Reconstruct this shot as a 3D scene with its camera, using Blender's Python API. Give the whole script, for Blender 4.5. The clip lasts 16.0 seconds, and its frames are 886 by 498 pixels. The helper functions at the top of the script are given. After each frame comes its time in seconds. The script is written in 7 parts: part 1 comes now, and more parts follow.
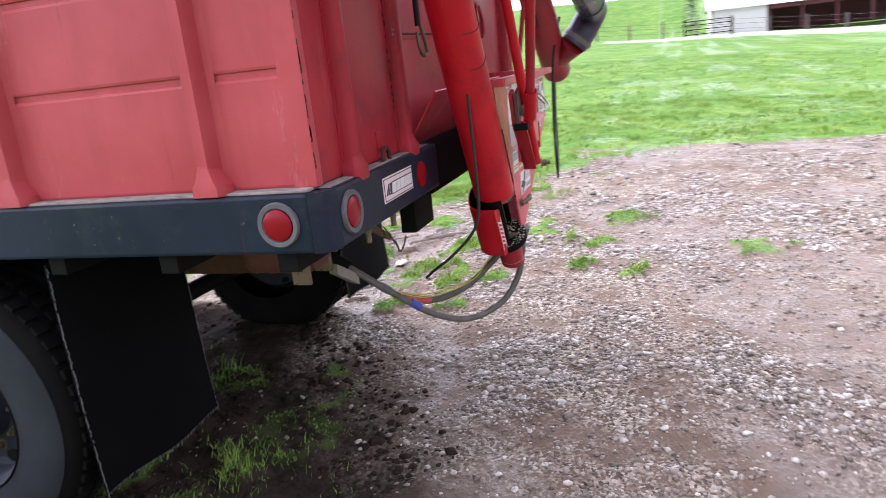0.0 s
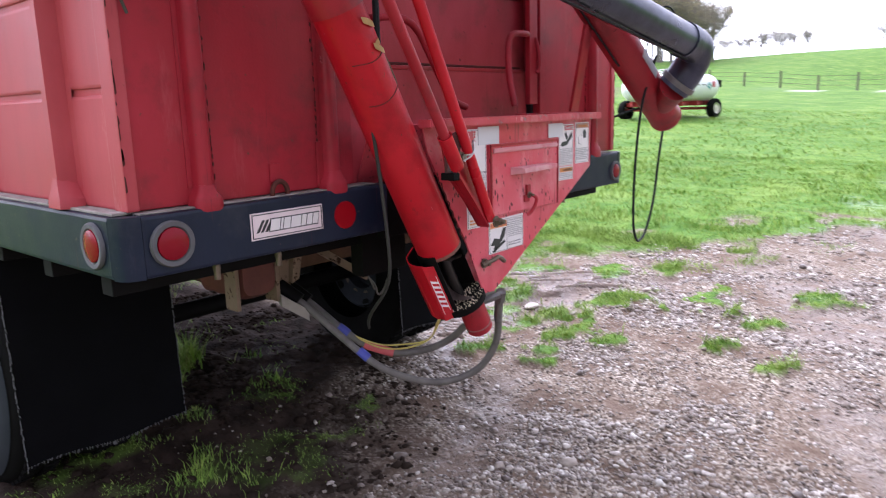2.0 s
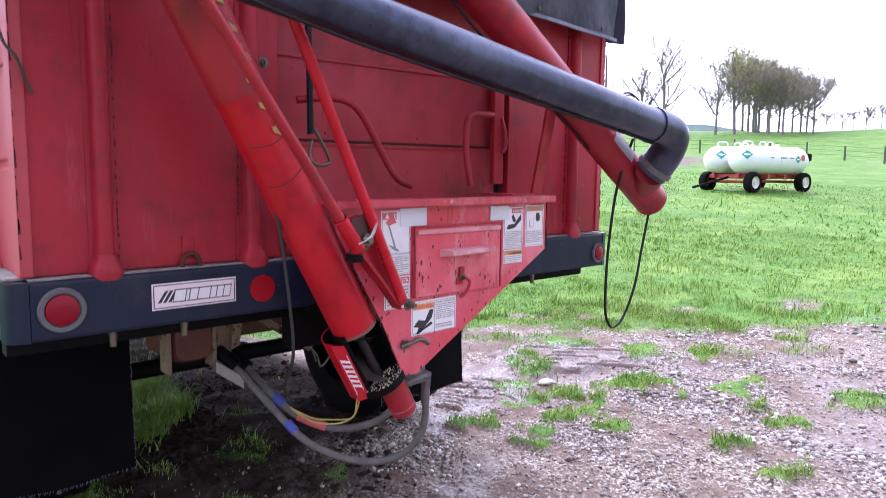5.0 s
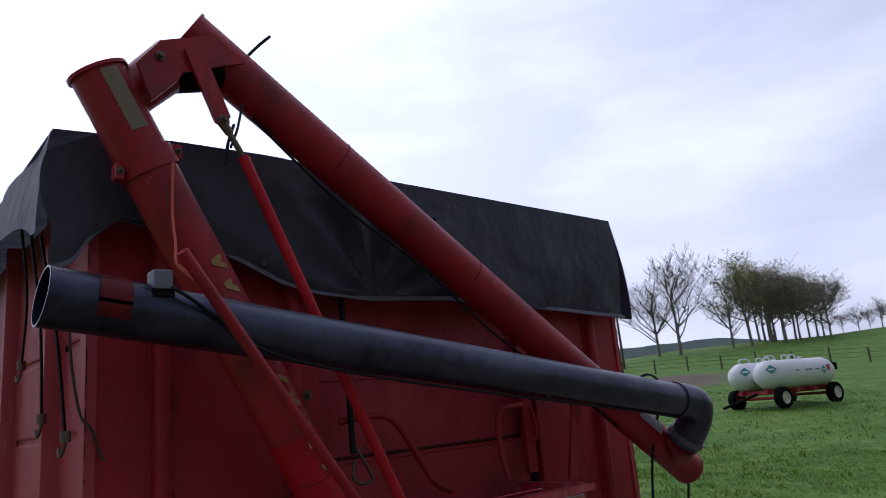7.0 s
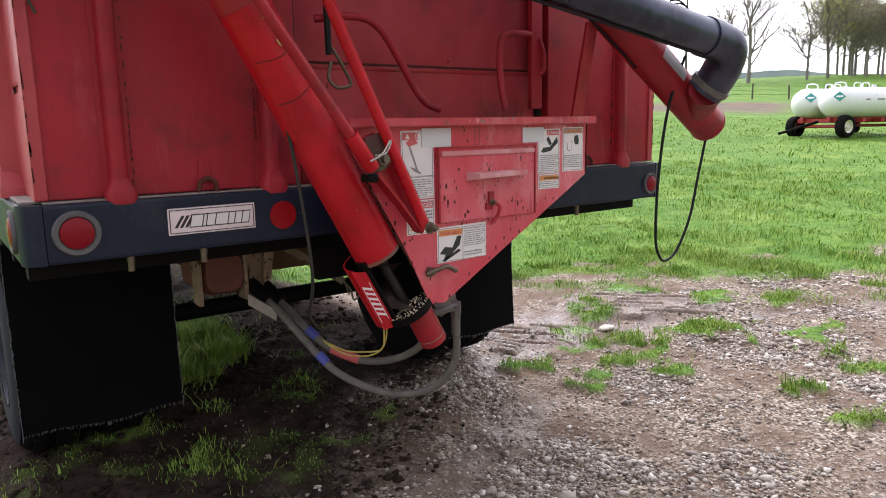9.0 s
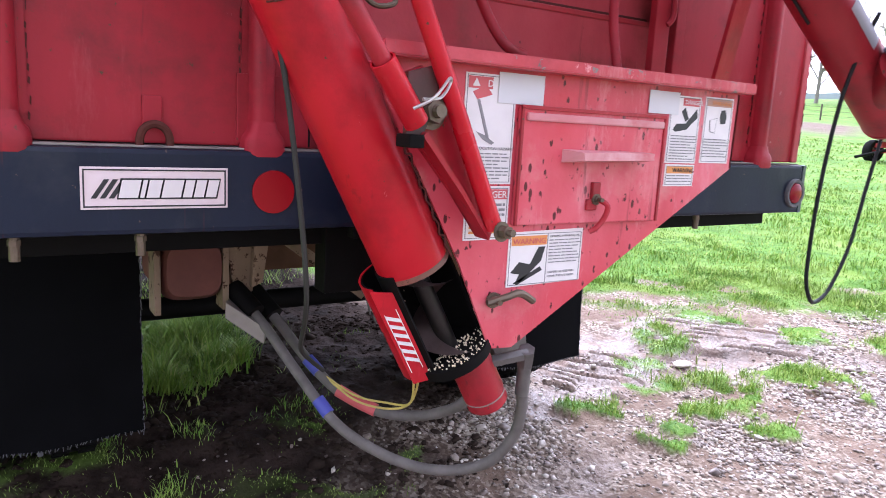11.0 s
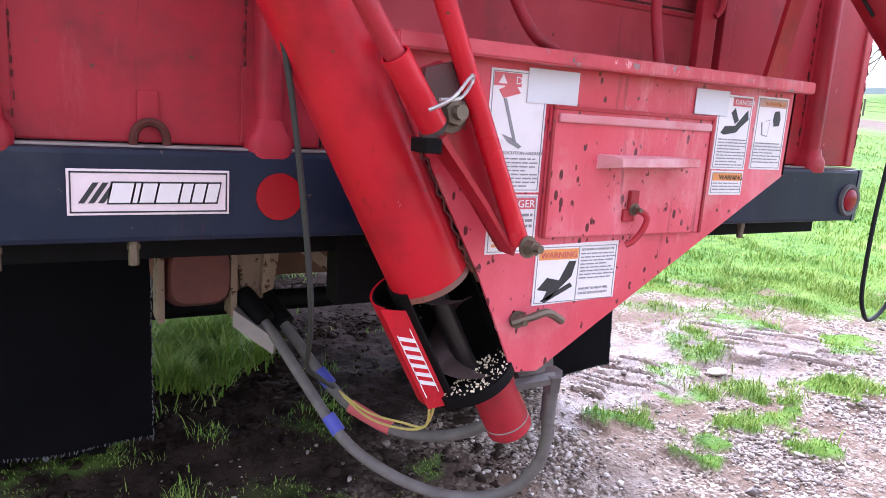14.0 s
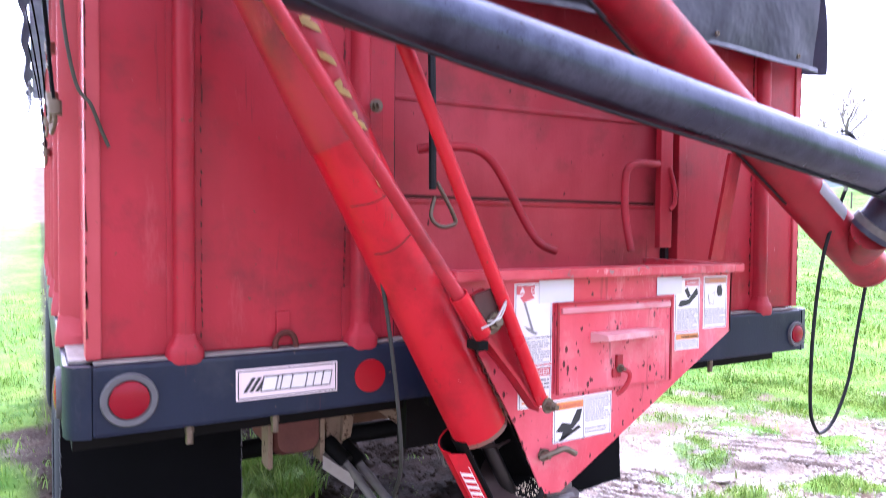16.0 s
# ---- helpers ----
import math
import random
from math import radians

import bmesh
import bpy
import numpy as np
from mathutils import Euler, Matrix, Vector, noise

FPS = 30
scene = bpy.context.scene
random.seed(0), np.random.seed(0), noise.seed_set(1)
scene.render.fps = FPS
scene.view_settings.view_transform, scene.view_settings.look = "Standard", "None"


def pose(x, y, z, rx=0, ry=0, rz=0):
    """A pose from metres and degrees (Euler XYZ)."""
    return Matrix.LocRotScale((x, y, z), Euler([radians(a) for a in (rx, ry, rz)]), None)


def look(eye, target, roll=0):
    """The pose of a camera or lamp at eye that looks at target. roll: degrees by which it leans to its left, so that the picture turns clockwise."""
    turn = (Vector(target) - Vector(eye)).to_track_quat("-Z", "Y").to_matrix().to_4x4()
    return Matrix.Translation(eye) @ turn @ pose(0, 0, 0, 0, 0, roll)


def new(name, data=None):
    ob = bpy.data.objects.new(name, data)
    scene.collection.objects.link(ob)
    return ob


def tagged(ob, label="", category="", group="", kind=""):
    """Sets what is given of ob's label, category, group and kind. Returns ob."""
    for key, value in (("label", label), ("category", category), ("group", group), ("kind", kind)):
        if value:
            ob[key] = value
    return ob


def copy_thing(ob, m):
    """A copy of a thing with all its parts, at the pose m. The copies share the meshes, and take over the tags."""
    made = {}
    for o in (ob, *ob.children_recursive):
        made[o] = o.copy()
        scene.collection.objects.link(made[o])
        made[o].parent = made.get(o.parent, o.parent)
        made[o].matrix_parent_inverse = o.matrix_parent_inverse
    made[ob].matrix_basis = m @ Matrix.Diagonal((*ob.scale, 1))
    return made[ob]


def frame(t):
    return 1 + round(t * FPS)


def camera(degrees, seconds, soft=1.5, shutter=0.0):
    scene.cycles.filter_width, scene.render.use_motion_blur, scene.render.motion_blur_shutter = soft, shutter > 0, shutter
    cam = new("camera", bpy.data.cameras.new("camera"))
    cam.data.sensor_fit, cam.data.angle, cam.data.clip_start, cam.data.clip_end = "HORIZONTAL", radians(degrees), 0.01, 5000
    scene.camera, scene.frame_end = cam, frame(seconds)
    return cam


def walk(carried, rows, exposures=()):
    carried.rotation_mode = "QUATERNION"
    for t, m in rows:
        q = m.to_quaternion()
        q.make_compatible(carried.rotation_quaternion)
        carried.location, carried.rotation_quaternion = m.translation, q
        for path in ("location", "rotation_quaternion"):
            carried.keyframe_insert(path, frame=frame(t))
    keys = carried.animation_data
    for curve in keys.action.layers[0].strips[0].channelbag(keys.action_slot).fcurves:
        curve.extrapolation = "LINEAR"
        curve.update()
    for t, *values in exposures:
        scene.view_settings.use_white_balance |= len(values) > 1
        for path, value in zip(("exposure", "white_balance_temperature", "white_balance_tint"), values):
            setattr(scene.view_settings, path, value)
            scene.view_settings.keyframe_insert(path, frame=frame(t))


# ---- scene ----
cam = camera(64.0, 16.0, 0.7, 0.4)
PATH = [
    (0, (-1.524, -0.824, 1.662), (0.307, -0.2, 1.152), -6.2),
    (0.5, (-1.357, -1.18, 1.667), (0.337, -0.247, 1.157), -3.8),
    (1, (-1.144, -1.408, 1.626), (0.524, -0.396, 1.187), -1.0),
    (1.5, (-0.904, -1.546, 1.621), (0.766, -0.521, 1.221), -2.3),
    (2, (-0.712, -1.671, 1.617), (0.768, -0.385, 1.227), -1.6),
    (2.5, (-0.593, -1.765, 1.61), (0.834, -0.4, 1.294), -2.3),
    (3, (-0.564, -1.861, 1.607), (0.842, -0.489, 1.233), -1.4),
    (3.2, (-0.551, -1.893, 1.596), (0.83, -0.497, 1.218), -1.0),
    (5.3, (-0.312, -2.049, 1.715), (1.022, -0.568, 1.553), 0.1),
    (5.5, (-0.315, -2.063, 1.739), (1.015, -0.572, 1.662), -1.1),
    (6, (-0.337, -2.088, 1.822), (0.937, -0.562, 2.042), -4.1),
    (6.5, (-0.375, -2.107, 1.873), (0.869, -0.583, 2.238), -4.6),
    (7, (-0.466, -2.132, 1.908), (0.828, -0.673, 2.352), -5.2),
    (7.5, (-0.478, -2.126, 1.806), (0.92, -0.699, 1.906), -3.9),
    (8, (-0.346, -2.095, 1.632), (1.085, -0.725, 1.36), -4.6),
    (8.5, (-0.198, -2.106, 1.587), (1.084, -0.598, 1.301), -1.4),
    (9, (-0.14, -2.061, 1.557), (1.02, -0.467, 1.218), -1.1),
    (9.2, (-0.116, -2.021, 1.55), (1.06, -0.446, 1.179), 0.1),
    (11.3, (0.321, -1.313, 1.447), (1.356, 0.362, 1.098), 3.7),
    (11.5, (0.34, -1.29, 1.449), (1.353, 0.397, 1.095), 3.6),
    (12, (0.361, -1.263, 1.456), (1.363, 0.432, 1.103), 3.2),
    (12.5, (0.383, -1.245, 1.445), (1.382, 0.442, 1.056), 2.4),
    (13, (0.388, -1.247, 1.448), (1.371, 0.448, 1.05), 2.6),
    (13.5, (0.382, -1.257, 1.457), (1.359, 0.445, 1.076), 3.1),
    (14, (0.36, -1.272, 1.469), (1.351, 0.424, 1.092), 3.8),
    (14.5, (0.302, -1.303, 1.507), (1.343, 0.372, 1.175), 4.1),
    (15, (0.169, -1.412, 1.562), (1.165, 0.295, 1.255), 3.2),
    (15.5, (0.073, -1.54, 1.633), (1.082, 0.167, 1.371), 2.0),
    (16, (-0.001, -1.694, 1.69), (0.989, 0.042, 1.625), 0.5),
]
EXPO = [(0.0, 0.25, 6000, 20), (2.0, 0.15, 5900, 21), (3.2, 0.2, 5700, 24), (5.3, 0.3, 5500, 29), (6.1, 0.25, 5500, 28), (6.6, -1.05, 5700, 22), (7.0, -2.1, 5600, 19), (7.4, -2.4, 5700, 16), (7.7, -2.7, 5800, 14), (8.0, -2.3, 5900, 13), (8.4, -1.5, 6200, 13), (8.8, -0.6, 6500, 14), (9.2, 0.05, 6500, 15),
        (11.3, 0.7, 5700, 23), (12.5, 0.75, 5700, 23), (15.0, 0.95, 5500, 27), (16.0, 1.2, 5400, 29)]
walk(cam, [(t, look(eye, target, roll)) for t, eye, target, roll in PATH], EXPO)

# ---- sky and sun ----
SUN_EL, SUN_AZ = 52.0, 18.0
world = bpy.data.worlds.new("sky")
scene.world = world
world.use_nodes = True
wn, wl = world.node_tree.nodes, world.node_tree.links
sky = wn.new("ShaderNodeTexSky")
sky.sky_type, sky.sun_disc = "NISHITA", False
sky.sun_elevation, sky.sun_rotation = radians(SUN_EL), radians(SUN_AZ % 360)
sky.dust_density, sky.air_density = 3.0, 1.0
wtc = wn.new("ShaderNodeTexCoord")
wmap = wn.new("ShaderNodeMapping")
wmap.inputs["Scale"].default_value = (1.0, 1.0, 3.2)
wl.new(wtc.outputs["Generated"], wmap.inputs["Vector"])
cloud = wn.new("ShaderNodeTexNoise")
cloud.inputs["Scale"].default_value, cloud.inputs["Detail"].default_value = 2.1, 5.0
wl.new(wmap.outputs["Vector"], cloud.inputs["Vector"])
cramp = wn.new("ShaderNodeValToRGB")
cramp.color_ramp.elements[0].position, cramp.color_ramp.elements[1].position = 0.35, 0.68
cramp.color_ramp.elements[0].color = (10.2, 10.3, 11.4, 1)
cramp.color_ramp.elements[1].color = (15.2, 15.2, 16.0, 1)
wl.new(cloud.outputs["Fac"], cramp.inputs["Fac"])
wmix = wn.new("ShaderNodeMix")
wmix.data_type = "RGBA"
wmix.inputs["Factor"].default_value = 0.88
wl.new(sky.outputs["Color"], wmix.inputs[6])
wl.new(cramp.outputs["Color"], wmix.inputs[7])
# thin overcast: brighter on the side of the hidden sun
wdot = wn.new("ShaderNodeVectorMath")
wdot.operation = "DOT_PRODUCT"
wdot.inputs[1].default_value = (math.sin(radians(SUN_AZ)) * 0.9, math.cos(radians(SUN_AZ)) * 0.9, 0.40)
wl.new(wtc.outputs["Generated"], wdot.inputs[0])
wrange = wn.new("ShaderNodeMapRange")
wrange.inputs["From Min"].default_value, wrange.inputs["To Min"].default_value, wrange.inputs["To Max"].default_value = -1.0, 0.0, 1.0
wl.new(wdot.outputs["Value"], wrange.inputs["Value"])
wscale = wn.new("ShaderNodeVectorMath")
wscale.operation = "SCALE"
wl.new(wmix.outputs[2], wscale.inputs[0])
wpow = wn.new("ShaderNodeMath")
wpow.operation = "POWER"
wpow.inputs[1].default_value = 3.0
wl.new(wrange.outputs["Result"], wpow.inputs[0])
wglow = wn.new("ShaderNodeMath")
wglow.operation = "MULTIPLY_ADD"
wglow.inputs[1].default_value, wglow.inputs[2].default_value = 2.5, 0.66
wl.new(wpow.outputs[0], wglow.inputs[0])
wl.new(wglow.outputs[0], wscale.inputs["Scale"])
wl.new(wscale.outputs["Vector"], wn["Background"].inputs["Color"])
wn["Background"].inputs["Strength"].default_value = 0.14
sun = new("sun", bpy.data.lights.new("sun", "SUN"))
sun.data.energy, sun.data.angle, sun.data.color = 1.3, radians(26), (1.0, 0.97, 0.92)
sun.matrix_world = look((0, 0, 0), (-math.sin(radians(SUN_AZ)) * math.cos(radians(SUN_EL)), -math.cos(radians(SUN_AZ)) * math.cos(radians(SUN_EL)), -math.sin(radians(SUN_EL))))

# ---- materials ----


def mat_base(name):
    m = bpy.data.materials.new(name)
    m.use_nodes = True
    return m, m.node_tree.nodes, m.node_tree.links, m.node_tree.nodes["Principled BSDF"]


def ramp(n, stops):
    r = n.new("ShaderNodeValToRGB")
    e = r.color_ramp.elements
    while len(e) < len(stops):
        e.new(0.5)
    for k, (p, c) in zip(e, stops):
        k.position, k.color = p, (*c, 1) if len(c) == 3 else c
    return r


def noise_tex(n, l, scale, detail=4.0, rough=0.55, stretch=None, space="Object"):
    tc = n.new("ShaderNodeTexCoord")
    t = n.new("ShaderNodeTexNoise")
    t.inputs["Scale"].default_value, t.inputs["Detail"].default_value, t.inputs["Roughness"].default_value = scale, detail, rough
    if stretch:
        mp = n.new("ShaderNodeMapping")
        mp.inputs["Scale"].default_value = stretch
        l.new(tc.outputs[space], mp.inputs["Vector"])
        l.new(mp.outputs["Vector"], t.inputs["Vector"])
    else:
        l.new(tc.outputs[space], t.inputs["Vector"])
    return t


def mixed(n, l, fac, a, b):
    m = n.new("ShaderNodeMix")
    m.data_type = "RGBA"
    for sock, v in ((m.inputs["Factor"], fac), (m.inputs[6], a), (m.inputs[7], b)):
        if isinstance(v, (int, float)):
            sock.default_value = v
        elif isinstance(v, tuple):
            sock.default_value = (*v, 1)
        else:
            l.new(v, sock)
    return m.outputs[2]


def bumped(n, l, bsdf, height, strength, dist=0.01):
    b = n.new("ShaderNodeBump")
    b.inputs["Strength"].default_value, b.inputs["Distance"].default_value = strength, dist
    l.new(height, b.inputs["Height"])
    l.new(b.outputs["Normal"], bsdf.inputs["Normal"])


def paint(name, base, fade, rust=(0.10, 0.045, 0.025), rough=0.45, rust_at=0.66, streak=True, metallic=0.0, dirt=None, dirt_at=0.6, spots=0.0, spec=0.4, wear=None):
    """Weathered paint: two tones, vertical streaks, rust chips and fine grain."""
    m, n, l, b = mat_base(name)
    big = noise_tex(n, l, 3.0, 5.0)
    r = ramp(n, [(0.35, (0, 0, 0)), (0.7, (1, 1, 1))])
    l.new(big.outputs["Fac"], r.inputs["Fac"])
    col = mixed(n, l, r.outputs["Color"], base, fade)
    if streak:
        st = noise_tex(n, l, 9.0, 4.0, 0.6, (1, 1, 0.12))
        sr = ramp(n, [(0.45, (0, 0, 0)), (0.75, (0.45, 0.45, 0.45))])
        l.new(st.outputs["Fac"], sr.inputs["Fac"])
        col = mixed(n, l, sr.outputs["Color"], col, tuple(0.72 * c for c in base))
    if dirt:
        dn = noise_tex(n, l, 5.5, 6.0, 0.65)
        dr = ramp(n, [(dirt_at - 0.08, (0, 0, 0)), (dirt_at + 0.1, (0.8, 0.8, 0.8))])
        l.new(dn.outputs["Fac"], dr.inputs["Fac"])
        col = mixed(n, l, dr.outputs["Color"], col, dirt)
    if spots:
        sn = n.new("ShaderNodeTexVoronoi")
        tc = n.new("ShaderNodeTexCoord")
        mp = n.new("ShaderNodeMapping")
        mp.inputs["Scale"].default_value = (1, 1, 0.42)
        l.new(tc.outputs["Object"], mp.inputs["Vector"])
        l.new(mp.outputs["Vector"], sn.inputs["Vector"])
        sn.inputs["Scale"].default_value = 72.0
        vr = ramp(n, [(0.26, (1, 1, 1)), (0.33, (0, 0, 0))])
        l.new(sn.outputs["Distance"], vr.inputs["Fac"])
        keep = noise_tex(n, l, 24.0, 3.0)
        kr = ramp(n, [(spots, (0, 0, 0)), (spots + 0.04, (0.95, 0.95, 0.95))])
        l.new(keep.outputs["Fac"], kr.inputs["Fac"])
        mm = n.new("ShaderNodeMath")
        mm.operation = "MULTIPLY"
        l.new(vr.outputs["Color"], mm.inputs[0])
        l.new(kr.outputs["Color"], mm.inputs[1])
        col = mixed(n, l, mm.outputs[0], col, (0.06, 0.003, 0.006))
    if wear:
        wn_ = noise_tex(n, l, 2.2, 9.0, 0.8, (1.6, 1.6, 0.35))
        wr_ = ramp(n, [(0.57, (0, 0, 0)), (0.70, (0.75, 0.75, 0.75))])
        l.new(wn_.outputs["Fac"], wr_.inputs["Fac"])
        col = mixed(n, l, wr_.outputs["Color"], col, wear)
        sc = noise_tex(n, l, 26.0, 5.0, 0.7, (1.0, 1.0, 0.05))
        sr_ = ramp(n, [(0.64, (0, 0, 0)), (0.70, (0.5, 0.5, 0.5))])
        l.new(sc.outputs["Fac"], sr_.inputs["Fac"])
        col = mixed(n, l, sr_.outputs["Color"], col, (0.09, 0.012, 0.014))
    chip = noise_tex(n, l, 38.0, 6.0, 0.7)
    cr = ramp(n, [(rust_at, (0, 0, 0)), (rust_at + 0.03, (1, 1, 1))])
    l.new(chip.outputs["Fac"], cr.inputs["Fac"])
    col = mixed(n, l, cr.outputs["Color"], col, rust)
    # crisp flakes and nicks, larger and rarer than the fine chips
    nick = noise_tex(n, l, 11.0, 10.0, 0.78)
    nr = ramp(n, [(rust_at + 0.035, (0, 0, 0)), (rust_at + 0.045, (1, 1, 1))])
    l.new(nick.outputs["Fac"], nr.inputs["Fac"])
    col = mixed(n, l, nr.outputs["Color"], col, tuple(0.6 * c for c in rust))
    pale = noise_tex(n, l, 23.0, 9.0, 0.75, (1.0, 1.0, 0.55))
    pr = ramp(n, [(rust_at + 0.02, (0, 0, 0)), (rust_at + 0.04, (0.7, 0.7, 0.7))])
    l.new(pale.outputs["Fac"], pr.inputs["Fac"])
    col = mixed(n, l, pr.outputs["Color"], col, tuple(min(1.0, 0.25 + 0.8 * c) for c in fade) if wear else fade)
    l.new(col, b.inputs["Base Color"])
    rr = ramp(n, [(0.3, (rough - 0.1,) * 3), (0.75, (rough + 0.18,) * 3)])
    l.new(big.outputs["Fac"], rr.inputs["Fac"])
    l.new(rr.outputs["Color"], b.inputs["Roughness"])
    b.inputs["Metallic"].default_value = metallic
    b.inputs["Specular IOR Level"].default_value = spec
    fine = noise_tex(n, l, 120.0, 3.0)
    bumped(n, l, b, fine.outputs["Fac"], 0.12, 0.004)
    return m


def plain(name, base, rough=0.5, metallic=0.0, vary=0.2, scale=20.0, bump=0.1, spec=0.5):
    m, n, l, b = mat_base(name)
    t = noise_tex(n, l, scale, 5.0, 0.6)
    c = mixed(n, l, t.outputs["Fac"], tuple(v * (1 - vary) for v in base), tuple(min(1.0, v * (1 + vary)) for v in base))
    l.new(c, b.inputs["Base Color"])
    b.inputs["Roughness"].default_value, b.inputs["Metallic"].default_value = rough, metallic
    b.inputs["Specular IOR Level"].default_value = spec
    bumped(n, l, b, t.outputs["Fac"], bump, 0.01)
    return m


RED_BOX = paint("faded red box paint", (0.315, 0.012, 0.022), (0.38, 0.023, 0.038), rough=0.5, rust_at=0.66, spec=0.3, dirt=(0.17, 0.016, 0.020), dirt_at=0.57, wear=(0.40, 0.065, 0.075))
RED_SIDE = paint("chalky red side paint", (0.37, 0.038, 0.047), (0.47, 0.075, 0.086), rough=0.55, rust_at=0.70, wear=(0.58, 0.24, 0.24))
RED_AUGER = paint("bright red auger paint", (0.44, 0.006, 0.014), (0.52, 0.014, 0.024), rough=0.36, rust_at=0.66, streak=False, dirt=(0.27, 0.006, 0.012), dirt_at=0.58, wear=(0.56, 0.06, 0.07), spec=0.25)
RED_OLD = paint("faded auger red", (0.31, 0.008, 0.017), (0.39, 0.018, 0.030), rough=0.42, rust_at=0.65, dirt=(0.13, 0.014, 0.016), dirt_at=0.57, wear=(0.47, 0.075, 0.085))
RED_HOPPER = paint("speckled hopper red", (0.54, 0.036, 0.058), (0.66, 0.135, 0.170), wear=(0.70, 0.30, 0.33), rough=0.38, rust_at=0.69, dirt=(0.60, 0.24, 0.23), dirt_at=0.62, spots=0.53)
RED_GATE = paint("spotted tailgate red", (0.36, 0.024, 0.038), (0.46, 0.060, 0.075), wear=(0.52, 0.13, 0.14), rough=0.48, rust_at=0.69, spec=0.3, dirt=(0.20, 0.03, 0.03), spots=0.63)
BLUE = paint("dark navy skirt paint", (0.006, 0.010, 0.024), (0.012, 0.018, 0.039), rust=(0.12, 0.08, 0.06), rough=0.45, rust_at=0.66, dirt=(0.025, 0.029, 0.042), wear=(0.032, 0.040, 0.062), spec=0.25)
GREY_PIPE = paint("grey galvanised pipe", (0.040, 0.046, 0.074), (0.108, 0.118, 0.170), rust=(0.014, 0.015, 0.022), rough=0.33, rust_at=0.655, metallic=0.75, spec=0.5, dirt=(0.022, 0.025, 0.042), dirt_at=0.55)
RUBBER = plain("black rubber", (0.0032, 0.0032, 0.0040), 0.7, vary=0.6, scale=5, spec=0.05)
CAULK = plain("dark red-brown caulk and gap shade", (0.085, 0.020, 0.018), 0.8, vary=0.5, scale=30, bump=0.3, spec=0.2)
LOOP = plain("dark rusty loop steel", (0.085, 0.028, 0.022), 0.85, vary=0.6, scale=22, bump=0.4, spec=0.15)
TYRE = plain("muddy tyre rubber", (0.007, 0.0065, 0.0065), 0.85, vary=0.6, scale=9, spec=0.08)
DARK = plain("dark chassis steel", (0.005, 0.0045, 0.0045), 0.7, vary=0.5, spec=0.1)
RUSTY = plain("rusty tan chassis steel", (0.095, 0.050, 0.030), 0.85, vary=0.6, scale=11, bump=0.3, spec=0.2)
TAN = paint("dusty beige bracket steel", (0.15, 0.105, 0.07), (0.26, 0.19, 0.135), rust=(0.05, 0.024, 0.014), rough=0.8, rust_at=0.57, spec=0.2)
STEEL = plain("dull zinc steel", (0.42, 0.40, 0.38), 0.42, 0.8, vary=0.25, scale=60)
BOLT = plain("brown oxidised bolt steel", (0.15, 0.115, 0.085), 0.5, 0.7, vary=0.35, scale=60)
SILL = plain("pale dusty sill", (0.24, 0.21, 0.19), 0.8, vary=0.8, scale=22, bump=0.4)
ZINC = plain("grimy zinc steel", (0.16, 0.155, 0.15), 0.5, 0.6, vary=0.4, scale=40)
LENS = plain("red lamp lens", (0.21, 0.0012, 0.010), 0.25, vary=0.15, scale=8, bump=0.02, spec=0.25)
RING = plain("grey rubber lamp ring", (0.095, 0.092, 0.098), 0.7, vary=0.3, scale=30)
REFLECT = plain("dull red reflector", (0.30, 0.0035, 0.009), 0.35, vary=0.12, scale=10, bump=0.02, spec=0.2)
WHITE = plain("off-white decal", (0.72, 0.68, 0.68), 0.45, vary=0.10, scale=24, bump=0.02)
PINKISH = plain("pink-stained white decal", (0.74, 0.62, 0.64), 0.45, vary=0.12, scale=18, bump=0.02)
TAPE = plain("blank grey-white tape", (0.60, 0.60, 0.62), 0.5, vary=0.08, scale=10, bump=0.04)
INK = plain("black ink", (0.02, 0.02, 0.022), 0.5, vary=0.2, bump=0.0)
INK_GREY = plain("grey ink", (0.22, 0.21, 0.22), 0.5, vary=0.2, bump=0.0)
INK_RED = plain("faded red ink", (0.55, 0.10, 0.11), 0.5, vary=0.15, bump=0.0)
INK_ORANGE = plain("orange ink", (0.68, 0.27, 0.08), 0.5, vary=0.15, bump=0.0)
YELLOW = plain("worn cream-yellow lettering paint", (0.62, 0.45, 0.16), 0.5, vary=0.3, scale=50)
HOSE = plain("grey hydraulic hose", (0.12, 0.108, 0.10), 0.65, vary=0.6, scale=25)
CABLE = plain("black cable", (0.007, 0.008, 0.010), 0.55, vary=0.3, spec=0.25)
SEED = plain("pale seed", (0.62, 0.52, 0.38), 0.6, vary=0.3, scale=80)
CLOTH = None


def tarp_mat():
    m, n, l, b = mat_base("charcoal vinyl tarpaulin")
    t = noise_tex(n, l, 4.0, 6.0, 0.6)
    f = noise_tex(n, l, 60.0, 3.0)
    r = ramp(n, [(0.3, (0.050, 0.052, 0.074)), (0.75, (0.150, 0.155, 0.205))])
    l.new(t.outputs["Fac"], r.inputs["Fac"])
    c = mixed(n, l, f.outputs["Fac"], r.outputs["Color"], (0.085, 0.089, 0.122))
    l.new(c, b.inputs["Base Color"])
    b.inputs["Roughness"].default_value = 0.42
    w = noise_tex(n, l, 3.0, 4.0, 0.5, (1.0, 1.0, 0.8))
    w.inputs["Distortion"].default_value = 0.3
    bumped(n, l, b, w.outputs["Fac"], 0.7, 0.06)
    return m


CLOTH = tarp_mat()

# ---- mesh helpers ----


